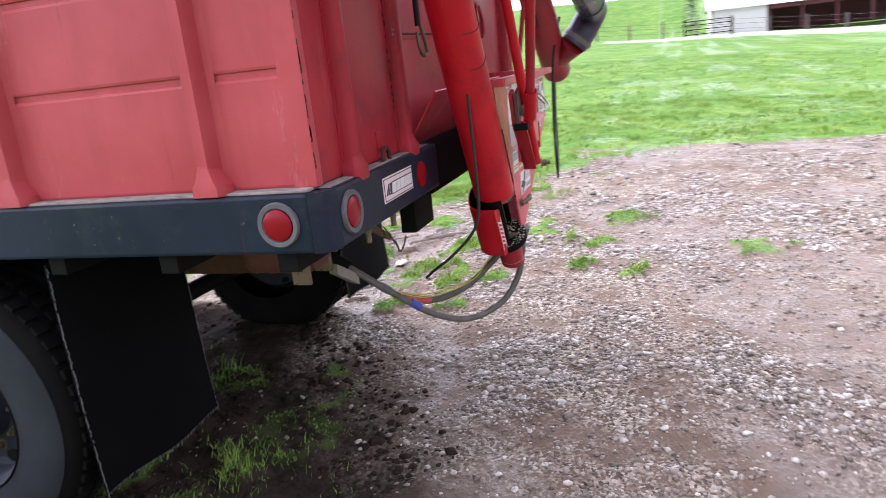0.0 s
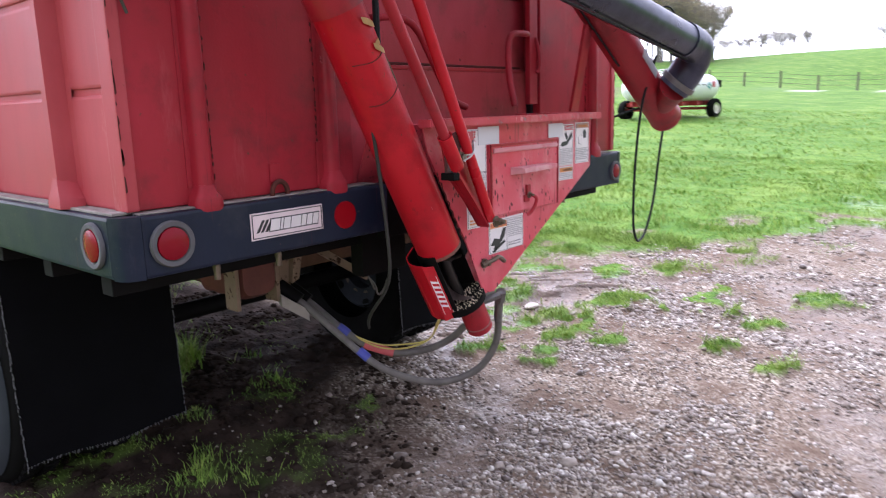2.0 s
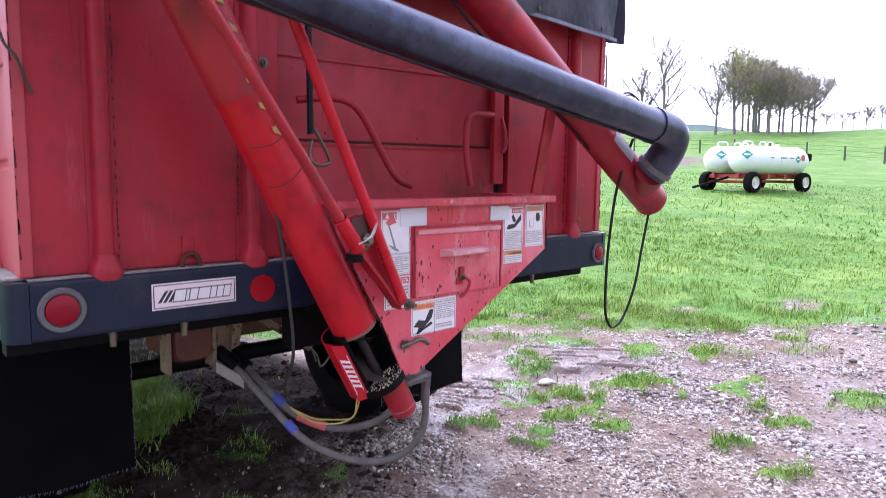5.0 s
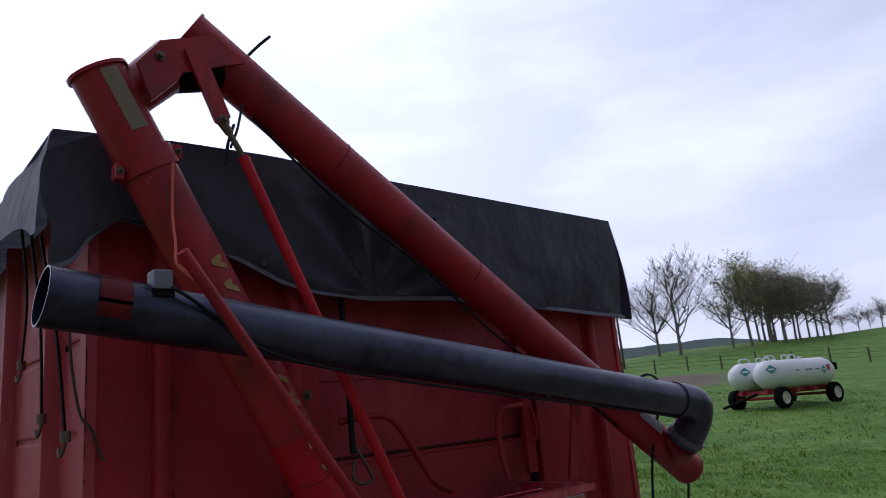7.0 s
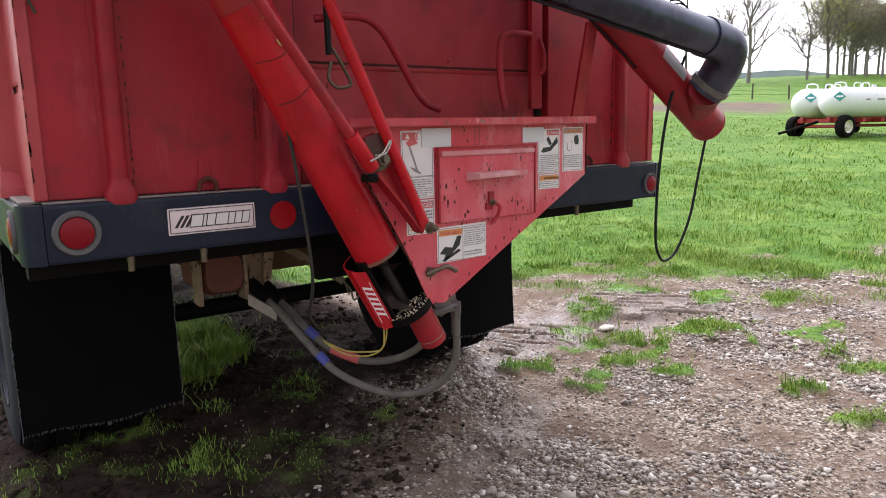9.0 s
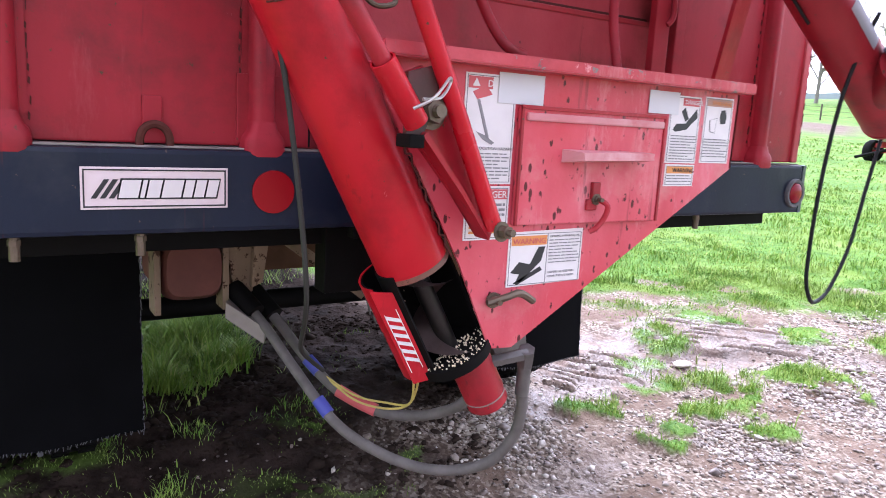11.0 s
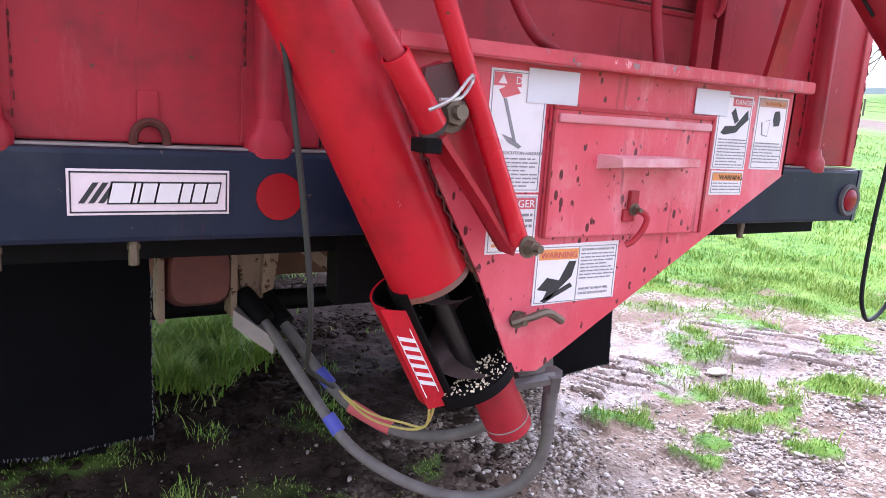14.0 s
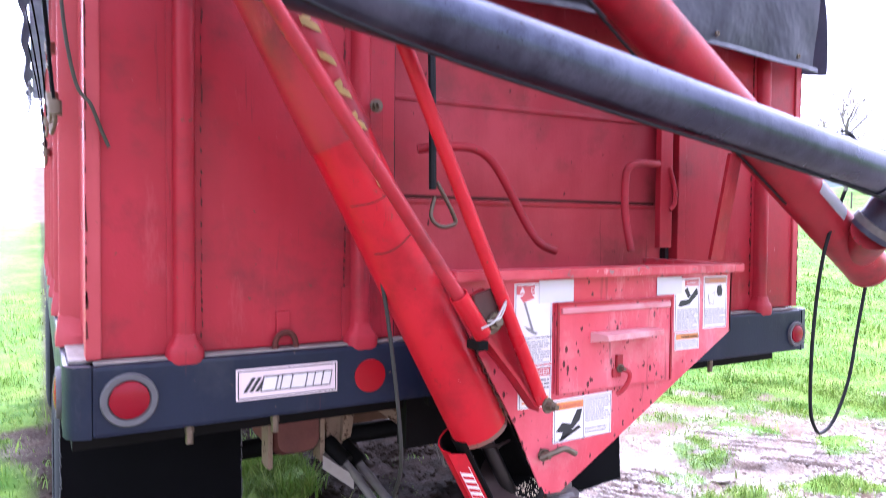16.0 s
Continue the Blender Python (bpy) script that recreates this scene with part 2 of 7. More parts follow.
def thing(name, at, label, category, group="", kind=""):
    ob = new(name)
    ob.location = at
    ob.empty_display_size = 0.1
    return tagged(ob, label, category, group, kind)


def finish(name, bm, material, smooth=False):
    me = bpy.data.meshes.new(name)
    bmesh.ops.recalc_face_normals(bm, faces=bm.faces)
    bm.to_mesh(me)
    bm.free()
    me.materials.append(material)
    if smooth:
        for p in me.polygons:
            p.use_smooth = True
        me.set_sharp_from_angle(angle=radians(40))
    return me


def part(name, bm, material, parent, label="", smooth=False):
    """Links a bmesh, built in world places, as one mesh object under a thing or a part."""
    root = parent
    while root.parent:
        root = root.parent
    bmesh.ops.transform(bm, matrix=root.matrix_basis.inverted(), verts=bm.verts)
    ob = new(name, finish(name, bm, material, smooth))
    ob.parent = parent
    if label:
        ob["label"] = label
    return ob


def single(name, bm, material, label, category, at=(0, 0, 0), group="", kind="", smooth=False):
    bmesh.ops.translate(bm, vec=-Vector(at), verts=bm.verts)
    ob = new(name, finish(name, bm, material, smooth))
    ob.location = at
    return tagged(ob, label, category, group, kind)


def box(bm, lo, hi, bevel=0.0, m=None):
    g = bmesh.ops.create_cube(bm, size=1)["verts"]
    c, d = (Vector(lo) + Vector(hi)) / 2, Vector(hi) - Vector(lo)
    for v in g:
        v.co = Vector((v.co.x * d.x, v.co.y * d.y, v.co.z * d.z)) + c
        if m:
            v.co = m @ v.co
    if bevel:
        es = list({e for v in g for e in v.link_edges})
        bmesh.ops.bevel(bm, geom=es, offset=bevel, segments=2, profile=0.6, affect="EDGES")
    return bm


def frame_of(a, b):
    z = (Vector(b) - Vector(a)).normalized()
    x = z.orthogonal().normalized()
    return x, z.cross(x), z


def ring_loft(bm, rings, caps=True, closed=True, cap_first=True):
    rows = [[bm.verts.new(p) for p in ring] for ring in rings]
    k = len(rows[0])
    for a, b in zip(rows, rows[1:]):
        for i in range(k if closed else k - 1):
            bm.faces.new((a[i], a[(i + 1) % k], b[(i + 1) % k], b[i]))
    if caps and closed:
        if cap_first:
            bm.faces.new(rows[0][::-1])
        bm.faces.new(rows[-1])
    return bm


def pipe(bm, a, b, r, seg=24, r2=None, wall=0.0):
    """A round bar or, with wall, an open tube."""
    a, b = Vector(a), Vector(b)
    x, y, _ = frame_of(a, b)
    r2 = r if r2 is None else r2
    circ = lambda c, q: [c + q * (math.cos(2 * math.pi * i / seg) * x + math.sin(2 * math.pi * i / seg) * y) for i in range(seg)]
    if wall:
        rings = [circ(a, r), circ(b, r2), circ(b, r2 - wall), circ(a, r - wall), circ(a, r)]
        return ring_loft(bm, rings, caps=False)
    return ring_loft(bm, [circ(a, r), circ(b, r2)])


def smooth_path(pts, per=8):
    pts = [Vector(p) for p in pts]
    out = []
    for i in range(len(pts) - 1):
        p0, p1, p2, p3 = pts[max(i - 1, 0)], pts[i], pts[i + 1], pts[min(i + 2, len(pts) - 1)]
        for k in range(per):
            t = k / per
            out.append(0.5 * (2 * p1 + (p2 - p0) * t + (2 * p0 - 5 * p1 + 4 * p2 - p3) * t * t + (3 * p1 - p0 - 3 * p2 + p3) * t**3))
    return out + [pts[-1]]


def sweep(bm, pts, r, seg=10, per=8, radii=None):
    """A round section carried along a smooth path."""
    path = smooth_path(pts, per) if per else [Vector(p) for p in pts]
    rings, x = [], None
    for i, p in enumerate(path):
        d = (path[min(i + 1, len(path) - 1)] - path[max(i - 1, 0)]).normalized()
        x = d.orthogonal().normalized() if x is None else (x - d * x.dot(d)).normalized()
        y = d.cross(x)
        q = radii[i] if radii else r
        rings.append([p + q * (math.cos(2 * math.pi * k / seg) * x + math.sin(2 * math.pi * k / seg) * y) for k in range(seg)])
    return ring_loft(bm, rings)


def prism(bm, outline, y0, y1):
    """An outline in x and z, given depth along y."""
    return ring_loft(bm, [[Vector((x, y0, z)) for x, z in outline], [Vector((x, y1, z)) for x, z in outline]])


def plate(bm, corners, depth):
    """A flat plate from its corners, thickened against its normal."""
    c = [Vector(p) for p in corners]
    n = (c[1] - c[0]).cross(c[2] - c[0]).normalized() * depth
    return ring_loft(bm, [c, [p - n for p in c]])


def bolt(bm, at, way, r=0.012, h=0.012):
    at, way = Vector(at), Vector(way).normalized()
    pipe(bm, at, at + way * 0.003, r * 1.5, 14)
    pipe(bm, at, at + way * h, r, 6)
    pipe(bm, at, at + way * (h + 0.012), r * 0.55, 10)
    return bm


def B():
    return bmesh.new()

# ---- ground ----
RIDGE = [(-180, 2.5), (-60, 3.4), (-4, 3.9), (30, 3.2), (55, 2.6), (58.5, 2.9), (64, 2.95), (70, 2.85), (77, 3.05), (83, 3.2), (90, 3.1), (130, 2.8), (180, 2.5)]
# height of the pasture 60 m out, by bearing
PASTURE = [(-180, 1.0), (-40, 1.6), (0, 2.6), (45, 3.2), (60, 3.1), (70, 2.6), (77, 2.15), (84, 1.9), (90, 1.45), (96, 1.2), (104, 0.5), (180, 0.8)]


def smoothstep(a, b, v):
    t = np.clip((v - a) / (b - a), 0, 1)
    return t * t * (3 - 2 * t)


def value_noise(x, y, seed=0):
    """Smooth lattice noise in 0..1 for arrays."""
    xi, yi = np.floor(x).astype(np.int64), np.floor(y).astype(np.int64)
    fx, fy = x - xi, y - yi
    fx, fy = fx * fx * (3 - 2 * fx), fy * fy * (3 - 2 * fy)

    def h(a, b):
        n = np.sin(a * 127.1 + b * 311.7 + seed * 74.7) * 43758.5453
        return n - np.floor(n)

    return (h(xi, yi) * (1 - fx) + h(xi + 1, yi) * fx) * (1 - fy) + (h(xi, yi + 1) * (1 - fx) + h(xi + 1, yi + 1) * fx) * fy


def fbm(x, y, seed=0, octaves=4):
    total, amp, norm = 0.0, 1.0, 0.0
    for o in range(octaves):
        total = total + amp * value_noise(x * 2**o, y * 2**o, seed + 13 * o)
        norm += amp
        amp *= 0.5
    return total / norm


EDGE_X = [-50, 3.9, 4.47, 4.8, 5.3, 5.6, 6.0, 6.7, 7.5, 8.6, 9.6, 10.0]
EDGE_Y = [3.8, 3.5, 3.05, 2.75, 2.45, 2.05, 1.70, 1.20, 0.95, 0.0, -1.0, -16.0]
CLUMPS = [(4.30, 1.84, 0.20, 0.22), (4.12, 1.62, 0.16, 0.16), (3.72, 1.47, 0.22, 0.16), (3.46, 1.24, 0.20, 0.13), (3.80, 1.12, 0.20, 0.12), (3.60, 0.78, 0.22, 0.10), (3.34, 0.84, 0.20, 0.10),
          (4.42, 0.95, 0.26, 0.13), (4.58, 0.74, 0.26, 0.12), (4.42, 0.50, 0.20, 0.10), (2.80, 1.08, 0.18, 0.08), (3.07, 0.72, 0.16, 0.07), (3.51, 0.56, 0.18, 0.08), (3.98, 0.95, 0.24, 0.10),
          (2.83, 0.62, 0.12, 0.05), (3.82, -0.19, 0.14, 0.07), (4.46, -0.22, 0.20, 0.09), (3.66, -0.57, 0.13, 0.07), (4.60, 0.02, 0.16, 0.07), (5.68, 1.03, 0.30, 0.18), (5.00, 2.05, 0.22, 0.16),
          (5.35, 1.45, 0.34, 0.18), (4.20, -1.50, 0.18, 0.10), (5.40, -0.45, 0.36, 0.16), (5.00, 0.30, 0.24, 0.10), (1.62, 2.75, 0.16, 0.20), (2.10, 2.40, 0.14, 0.12),
          (0.72, 0.98, 0.26, 0.12), (1.04, 0.94, 0.24, 0.12), (1.36, 0.88, 0.20, 0.09), (0.90, 0.76, 0.22, 0.09), (1.18, 0.72, 0.16, 0.07), (0.30, 1.15, 0.26, 0.14), (1.56, 1.00, 0.14, 0.07)]


def edge_distance(x, y):
    return y - np.interp(x, EDGE_X, EDGE_Y)


def grass_cover(x, y):
    """How much grass stands at a place: 0 bare gravel or mud, 1 full turf."""
    n = fbm(x * 1.7, y * 1.7, 3)
    d = edge_distance(x, y)
    turf = smoothstep(-0.25, 0.40, d + (n - 0.5) * 1.5)
    worn = smoothstep(0.56, 0.72, fbm(x * 2.3, y * 2.3, 77)) * smoothstep(2.4, 0.4, d)
    turf = turf * (1 - 0.85 * worn)
    # thin weeds in the gravel before the turf
    veil = 0.75 * smoothstep(-2.2, -0.1, d) * smoothstep(3.3, 4.8, x) * smoothstep(0.50, 0.68, fbm(x * 2.6, y * 2.6, 8))
    wx, wy = x + 0.5 * (fbm(x * 4, y * 4, 91) - 0.5), y + 0.5 * (fbm(x * 4, y * 4, 92) - 0.5)
    tufts = np.zeros_like(x)
    for cx, cy, rx, ry in CLUMPS:
        tufts = np.maximum(tufts, np.exp(-(((wx - cx) / rx) ** 2 + ((wy - cy) / ry) ** 2) * 0.75))
    tufts = smoothstep(0.22, 0.80, tufts * (0.15 + 1.75 * fbm(x * 6, y * 6, 93)))
    tufts = tufts * (1 - 0.38 * soil_shade_amount(x, y))
    soil_weeds = 0.75 * smoothstep(0.46, 0.64, fbm(x * 2.2, y * 2.2, 21)) * smoothstep(2.1, 1.5, x) * smoothstep(0.35, 0.8, y) * smoothstep(-0.3, 0.3, x)
    left = smoothstep(0.15, -0.5, x + 0.25 * np.sin(y * 1.7)) * smoothstep(-1.4, 0.2, y + 0.9 * (n - 0.5))
    # Grass is thinned under the truck as part of its painted shade
    return np.clip(np.maximum.reduce([turf, veil, tufts, soil_weeds, left]) * (1 - 0.45 * truck_shade(x, y)), 0, 1)


def truck_shade(x, y):
    """The truck's footprint: its shade is put into ground colour and grass cover."""
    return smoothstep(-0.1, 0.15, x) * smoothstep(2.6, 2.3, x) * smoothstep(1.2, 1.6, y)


def soil_shade_amount(x, y):
    """Dark earth beside the truck, with part of the truck's shade in its tone."""
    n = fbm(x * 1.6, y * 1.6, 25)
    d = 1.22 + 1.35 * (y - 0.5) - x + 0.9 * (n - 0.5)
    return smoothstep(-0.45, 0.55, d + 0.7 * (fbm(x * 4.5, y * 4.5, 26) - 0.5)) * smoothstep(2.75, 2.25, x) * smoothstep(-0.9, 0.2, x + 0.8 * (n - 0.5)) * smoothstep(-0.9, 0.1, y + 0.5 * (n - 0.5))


def rut_parts(x, y):
    """Tread marks pressed into clay by a tractor: weights of two tracks and their lugs."""
    wob = 1.1 * fbm(x * 2.1, y * 2.1, 6)
    left = smoothstep(1.05, 0.7, np.hypot((0.72 * (x - 3.22) + 0.69 * (y - 1.62)) / 0.62, (0.69 * (x - 3.22) - 0.72 * (y - 1.62)) / 0.42))
    right = smoothstep(1.05, 0.75, np.hypot((0.72 * (x - 4.68) + 0.69 * (y - 1.72)) / 0.46, (0.69 * (x - 4.68) - 0.72 * (y - 1.72)) / 0.78))

    def bars(k, along):
        b = np.abs(((k + wob) % 1.0) - 0.5) * 2
        b = np.where(value_noise(np.floor(k + wob) * 3.7, along * 2.2, 19) < 0.48, 0.42, b)
        return np.clip(3.0 * b - 1.25, -0.9, 0.35)

    lugs = left * bars((0.78 * x + 0.62 * y) * 9.0, (0.78 * y - 0.62 * x) * 2.6) + right * bars((0.72 * x + 0.69 * y) * 8.0, (0.72 * y - 0.69 * x) * 2.4)
    return left, right, lugs


def mud_amount(x, y):
    """Pale wet clay in the ruts and in smears over the gravel."""
    n = fbm(x * 0.9, y * 0.9, 5)
    left, right, _ = rut_parts(x, y)
    rut = np.maximum.reduce([left, right, smoothstep(1.1, 0.7, np.hypot((x - 3.95) / 1.0, (y - 1.63) / 0.57))])
    pool = np.exp(-((x - 5.18) ** 2 / 0.05 + (y - 0.90) ** 2 / 0.02)) + np.exp(-((x - 9.1) ** 2 / 0.8 + (y + 0.5) ** 2 / 0.3)) + np.exp(-((x - 2.68) ** 2 / 0.03 + (y - 1.22) ** 2 / 0.012)) + np.exp(-((x - 3.85) ** 2 / 0.05 + (y - 1.28) ** 2 / 0.02))
    pool = pool + 0.9 * np.exp(-((x - 1.95) ** 2 / 0.006 + (y - 2.55) ** 2 / 0.06)) + 0.9 * np.exp(-((x - 2.45) ** 2 / 0.02 + (y - 1.08) ** 2 / 0.008))
    u, v = 0.85 * x + 0.53 * y, -0.53 * x + 0.85 * y
    smear = smoothstep(0.50, 0.64, fbm(u * 0.55, v * 1.5, 33)) * 0.6 * smoothstep(1.0, 0.4, y)
    return np.clip(np.maximum.reduce([rut, pool * 1.2, smear]), 0, 1)


def ground_height(x, y, fine=True):
    r = np.hypot(x, y)
    az = np.degrees(np.arctan2(x, y))
    el = np.interp(az, [a for a, _ in RIDGE], [e for _, e in RIDGE])
    far = 1.7 + 135 * np.tan(np.radians(el))
    mid = np.interp(az, [a for a, _ in PASTURE], [e for _, e in PASTURE])
    begin = np.interp(az, [-20, 0, 60, 75, 88], [60, 50, 58, 58, 94])
    near = 0.03 + mid * np.clip((r - 7) / 53, 0, 1.0) ** 1.1
    h = near + (far - near) * smoothstep(begin, 135, r)
    h = h + 0.15 * smoothstep(0.5, 1.5, y) * smoothstep(3.2, 2.2, x) * smoothstep(14, 8, r)
    h = np.where(r > 135, far - (r - 135) * 0.02, h)
    if fine:
        close = smoothstep(14, 8, r)
        cover, mud = grass_cover(x, y), mud_amount(x, y)
        bare = close * (1 - cover)
        left, right, lugs = rut_parts(x, y)
        rut = np.maximum(left, right)
        h = h + close * 0.05 * (fbm(x * 0.8, y * 0.8, 2) - 0.5)
        clods = np.abs(fbm(x * 3.1, y * 3.1, 14, 4) - 0.5)
        h = h + bare * (1 - rut) * (0.055 * (0.12 - clods) + 0.034 * (fbm(x * 9, y * 9, 4, 3) - 0.5))
        h = h + close * (1 - 0.6 * cover) * (0.060 * lugs + 0.02 * rut)
        h = h - bare * 0.02 * mud * (1 - rut)
        h = h + bare * soil_shade_amount(x, y) * (0.05 * (fbm(x * 6.5, y * 6.5, 63, 4) - 0.5) + 0.02 * (fbm(x * 19, y * 19, 64, 2) - 0.5))
        h = h + close * cover * (0.02 + 0.09 * (fbm(x * 1.9, y * 1.9, 71) - 0.45))
    return h


def axis_steps(lo, a, b, hi, step, fine, reach):
    core = [*np.arange(lo, a, step), *np.arange(a, b, fine), *np.arange(b, hi, step)]
    up, down, d, e = [core[-1]], [core[0]], step, step
    while up[-1] < reach:
        d *= 1.14
        up.append(up[-1] + d)
    while down[-1] > -reach:
        e *= 1.14
        down.append(down[-1] - e)
    return np.array(down[:0:-1] + core + up[1:])


def ground_mat():
    m, n, l, b = mat_base("gravel lot, mud and turf")

    def attr(name):
        a = n.new("ShaderNodeAttribute")
        a.attribute_name = name
        return a.outputs["Fac"]

    # gravel: pale stones among brown grit
    tc = n.new("ShaderNodeTexCoord")
    vo = n.new("ShaderNodeTexVoronoi")
    vo.inputs["Scale"].default_value = 75.0
    l.new(tc.outputs["Object"], vo.inputs["Vector"])
    sep = n.new("ShaderNodeSeparateColor")
    l.new(vo.outputs["Color"], sep.inputs["Color"])
    stones = ramp(n, [(0.0, (0.060, 0.042, 0.030)), (0.35, (0.155, 0.117, 0.086)), (0.7, (0.32, 0.265, 0.21)), (1.0, (0.58, 0.52, 0.44))])
    l.new(sep.outputs["Red"], stones.inputs["Fac"])
    dirt = noise_tex(n, l, 2.2, 7.0, 0.65)
    dr = ramp(n, [(0.42, (0, 0, 0)), (0.60, (1, 1, 1))])
    l.new(dirt.outputs["Fac"], dr.inputs["Fac"])
    gravel = mixed(n, l, dr.outputs["Color"], stones.outputs["Color"], (0.165, 0.114, 0.082))
    # clay, and dark earth whose colour also holds the truck's shade
    mn = noise_tex(n, l, 6.0, 6.0, 0.6)
    mr = ramp(n, [(0.3, (0.105, 0.072, 0.052)), (0.7, (0.27, 0.205, 0.165))])
    l.new(mn.outputs["Fac"], mr.inputs["Fac"])
    c1 = mixed(n, l, attr("mud"), gravel, mr.outputs["Color"])
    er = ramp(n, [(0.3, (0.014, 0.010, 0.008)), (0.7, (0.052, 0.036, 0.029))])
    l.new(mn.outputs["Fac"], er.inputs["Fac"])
    c1 = mixed(n, l, attr("soil_shade"), c1, er.outputs["Color"])
    # turf
    gn = noise_tex(n, l, 0.30, 6.0, 0.65)
    g2 = noise_tex(n, l, 7.0, 6.0, 0.75)
    ga = ramp(n, [(0.3, (0.070, 0.165, 0.020)), (0.5, (0.125, 0.245, 0.033)), (0.7, (0.21, 0.31, 0.060))])
    l.new(gn.outputs["Fac"], ga.inputs["Fac"])
    gr = ramp(n, [(0.42, (0, 0, 0)), (0.60, (1, 1, 1))])
    l.new(g2.outputs["Fac"], gr.inputs["Fac"])
    gb = mixed(n, l, gr.outputs["Color"], ga.outputs["Color"], (0.06, 0.15, 0.017))
    g3 = noise_tex(n, l, 0.9, 4.0, 0.6)
    g3r = ramp(n, [(0.5, (0, 0, 0)), (0.72, (0.7, 0.7, 0.7))])
    l.new(g3.outputs["Fac"], g3r.inputs["Fac"])
    gb = mixed(n, l, g3r.outputs["Color"], gb, (0.235, 0.335, 0.070))
    c2 = mixed(n, l, attr("cover"), c1, gb)
    # ploughed field and pale drive in the distance
    pn = noise_tex(n, l, 0.8, 5.0)
    pr = ramp(n, [(0.3, (0.12, 0.085, 0.065)), (0.7, (0.19, 0.14, 0.11))])
    l.new(pn.outputs["Fac"], pr.inputs["Fac"])
    c3 = mixed(n, l, attr("plough"), c2, pr.outputs["Color"])
    c4 = mixed(n, l, attr("drive"), c3, (0.62, 0.58, 0.56))
    l.new(c4, b.inputs["Base Color"])
    wet = n.new("ShaderNodeMath")
    wet.operation = "MULTIPLY"
    wr = ramp(n, [(0.50, (1, 1, 1)), (0.62, (0, 0, 0))])
    l.new(mn.outputs["Fac"], wr.inputs["Fac"])
    l.new(wr.outputs["Color"], wet.inputs[0])
    l.new(attr("mud"), wet.inputs[1])
    rough = mixed(n, l, wet.outputs[0], (0.8, 0.8, 0.8), (0.10, 0.10, 0.10))
    l.new(mixed(n, l, attr("soil_shade"), rough, (0.92, 0.92, 0.92)), b.inputs["Roughness"])
    spec = mixed(n, l, wet.outputs[0], (0.14, 0.14, 0.14), (0.36, 0.36, 0.36))
    l.new(mixed(n, l, attr("soil_shade"), spec, (0.05, 0.05, 0.05)), b.inputs["Specular IOR Level"])
    bn = noise_tex(n, l, 30.0, 5.0)
    bumped(n, l, b, bn.outputs["Fac"], 0.7, 0.03)
    return m


def build_ground():
    xs, ys = axis_steps(-1.6, 0.2, 5.6, 9.4, 0.05, 0.02, 900), axis_steps(-2.4, 0.1, 2.7, 5.0, 0.05, 0.02, 900)
    gx, gy = np.meshgrid(xs, ys)
    gz = ground_height(gx, gy)
    verts = np.stack([gx, gy, gz], -1).reshape(-1, 3)
    nx, ny = len(xs), len(ys)
    i = np.arange(nx * ny).reshape(ny, nx)
    faces = np.stack([i[:-1, :-1], i[:-1, 1:], i[1:, 1:], i[1:, :-1]], -1).reshape(-1, 4)
    me = bpy.data.meshes.new("ground")
    me.from_pydata(verts.tolist(), [], faces.tolist())
    x, y = verts[:, 0], verts[:, 1]
    r, az = np.hypot(x, y), np.degrees(np.arctan2(x, y))
    cover = np.where(r < 20, grass_cover(x, y), 1.0)
    wob = 1 + 0.04 * np.sin(az * 0.9)
    plough = smoothstep(40, 44, r * wob) * smoothstep(125, 118, r) * smoothstep(40, 20, az) * smoothstep(-70, -50, az)
    plough = np.maximum(plough, smoothstep(43, 45, r * wob) * smoothstep(59, 57, r * wob) * smoothstep(33, 48, az) * smoothstep(65, 63, az))
    drive = smoothstep(56.5, 58, r) * smoothstep(64, 62, r) * smoothstep(74, 76, az) * smoothstep(120, 110, az) * smoothstep(0.38, 0.48, fbm(az * 0.45, r * 0.02, 61))
    drive = np.maximum(drive, smoothstep(57, 59, r) * smoothstep(84, 80, r) * smoothstep(88.5, 90.5, az) * smoothstep(120, 110, az))
    left, right, lugs = rut_parts(x, y)
    # near-black tone for dark earth, shade under the truck and shade in grooves
    soil_shade = np.maximum(np.maximum(soil_shade_amount(x, y), truck_shade(x, y)) * (1 - 0.85 * smoothstep(0.5, 0.9, mud_amount(x, y) * (1 - 0.7 * truck_shade(x, y)))), np.clip(-2.2 * lugs, 0, 0.95) * (1 - 0.6 * cover))
    for name, data in (("cover", smoothstep(0.5, 0.97, cover) * (1 - 0.8 * truck_shade(x, y))), ("mud", mud_amount(x, y) * (1 - 0.7 * truck_shade(x, y))), ("soil_shade", soil_shade), ("plough", plough), ("drive", drive)):
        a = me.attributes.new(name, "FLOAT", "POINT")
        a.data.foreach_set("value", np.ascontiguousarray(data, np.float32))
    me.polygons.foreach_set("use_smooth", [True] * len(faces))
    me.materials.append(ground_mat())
    return tagged(new("ground", me), "wet gravel lot with rutted mud running into green pasture", "ground", kind="structure")


build_ground()

# ---- the truck: box, skirt, chassis, wheels ----
W, X0 = 2.63, 0.04
FLOOR = 1.385
REAR = 0.05
TOP = 2.68
truck = thing("grain_truck", (1.22, 0.0, 0.0), "old red steel grain truck box with navy skirt on muddy lot", "truck")
LEN = 5.7

# deck and skirt
bm = B()
box(bm, (X0 + 0.03, 0.03, 1.24), (W - 0.03, LEN, 1.37), 0.005)
deck = part("deck", bm, DARK, truck, "dark steel deck under the box")


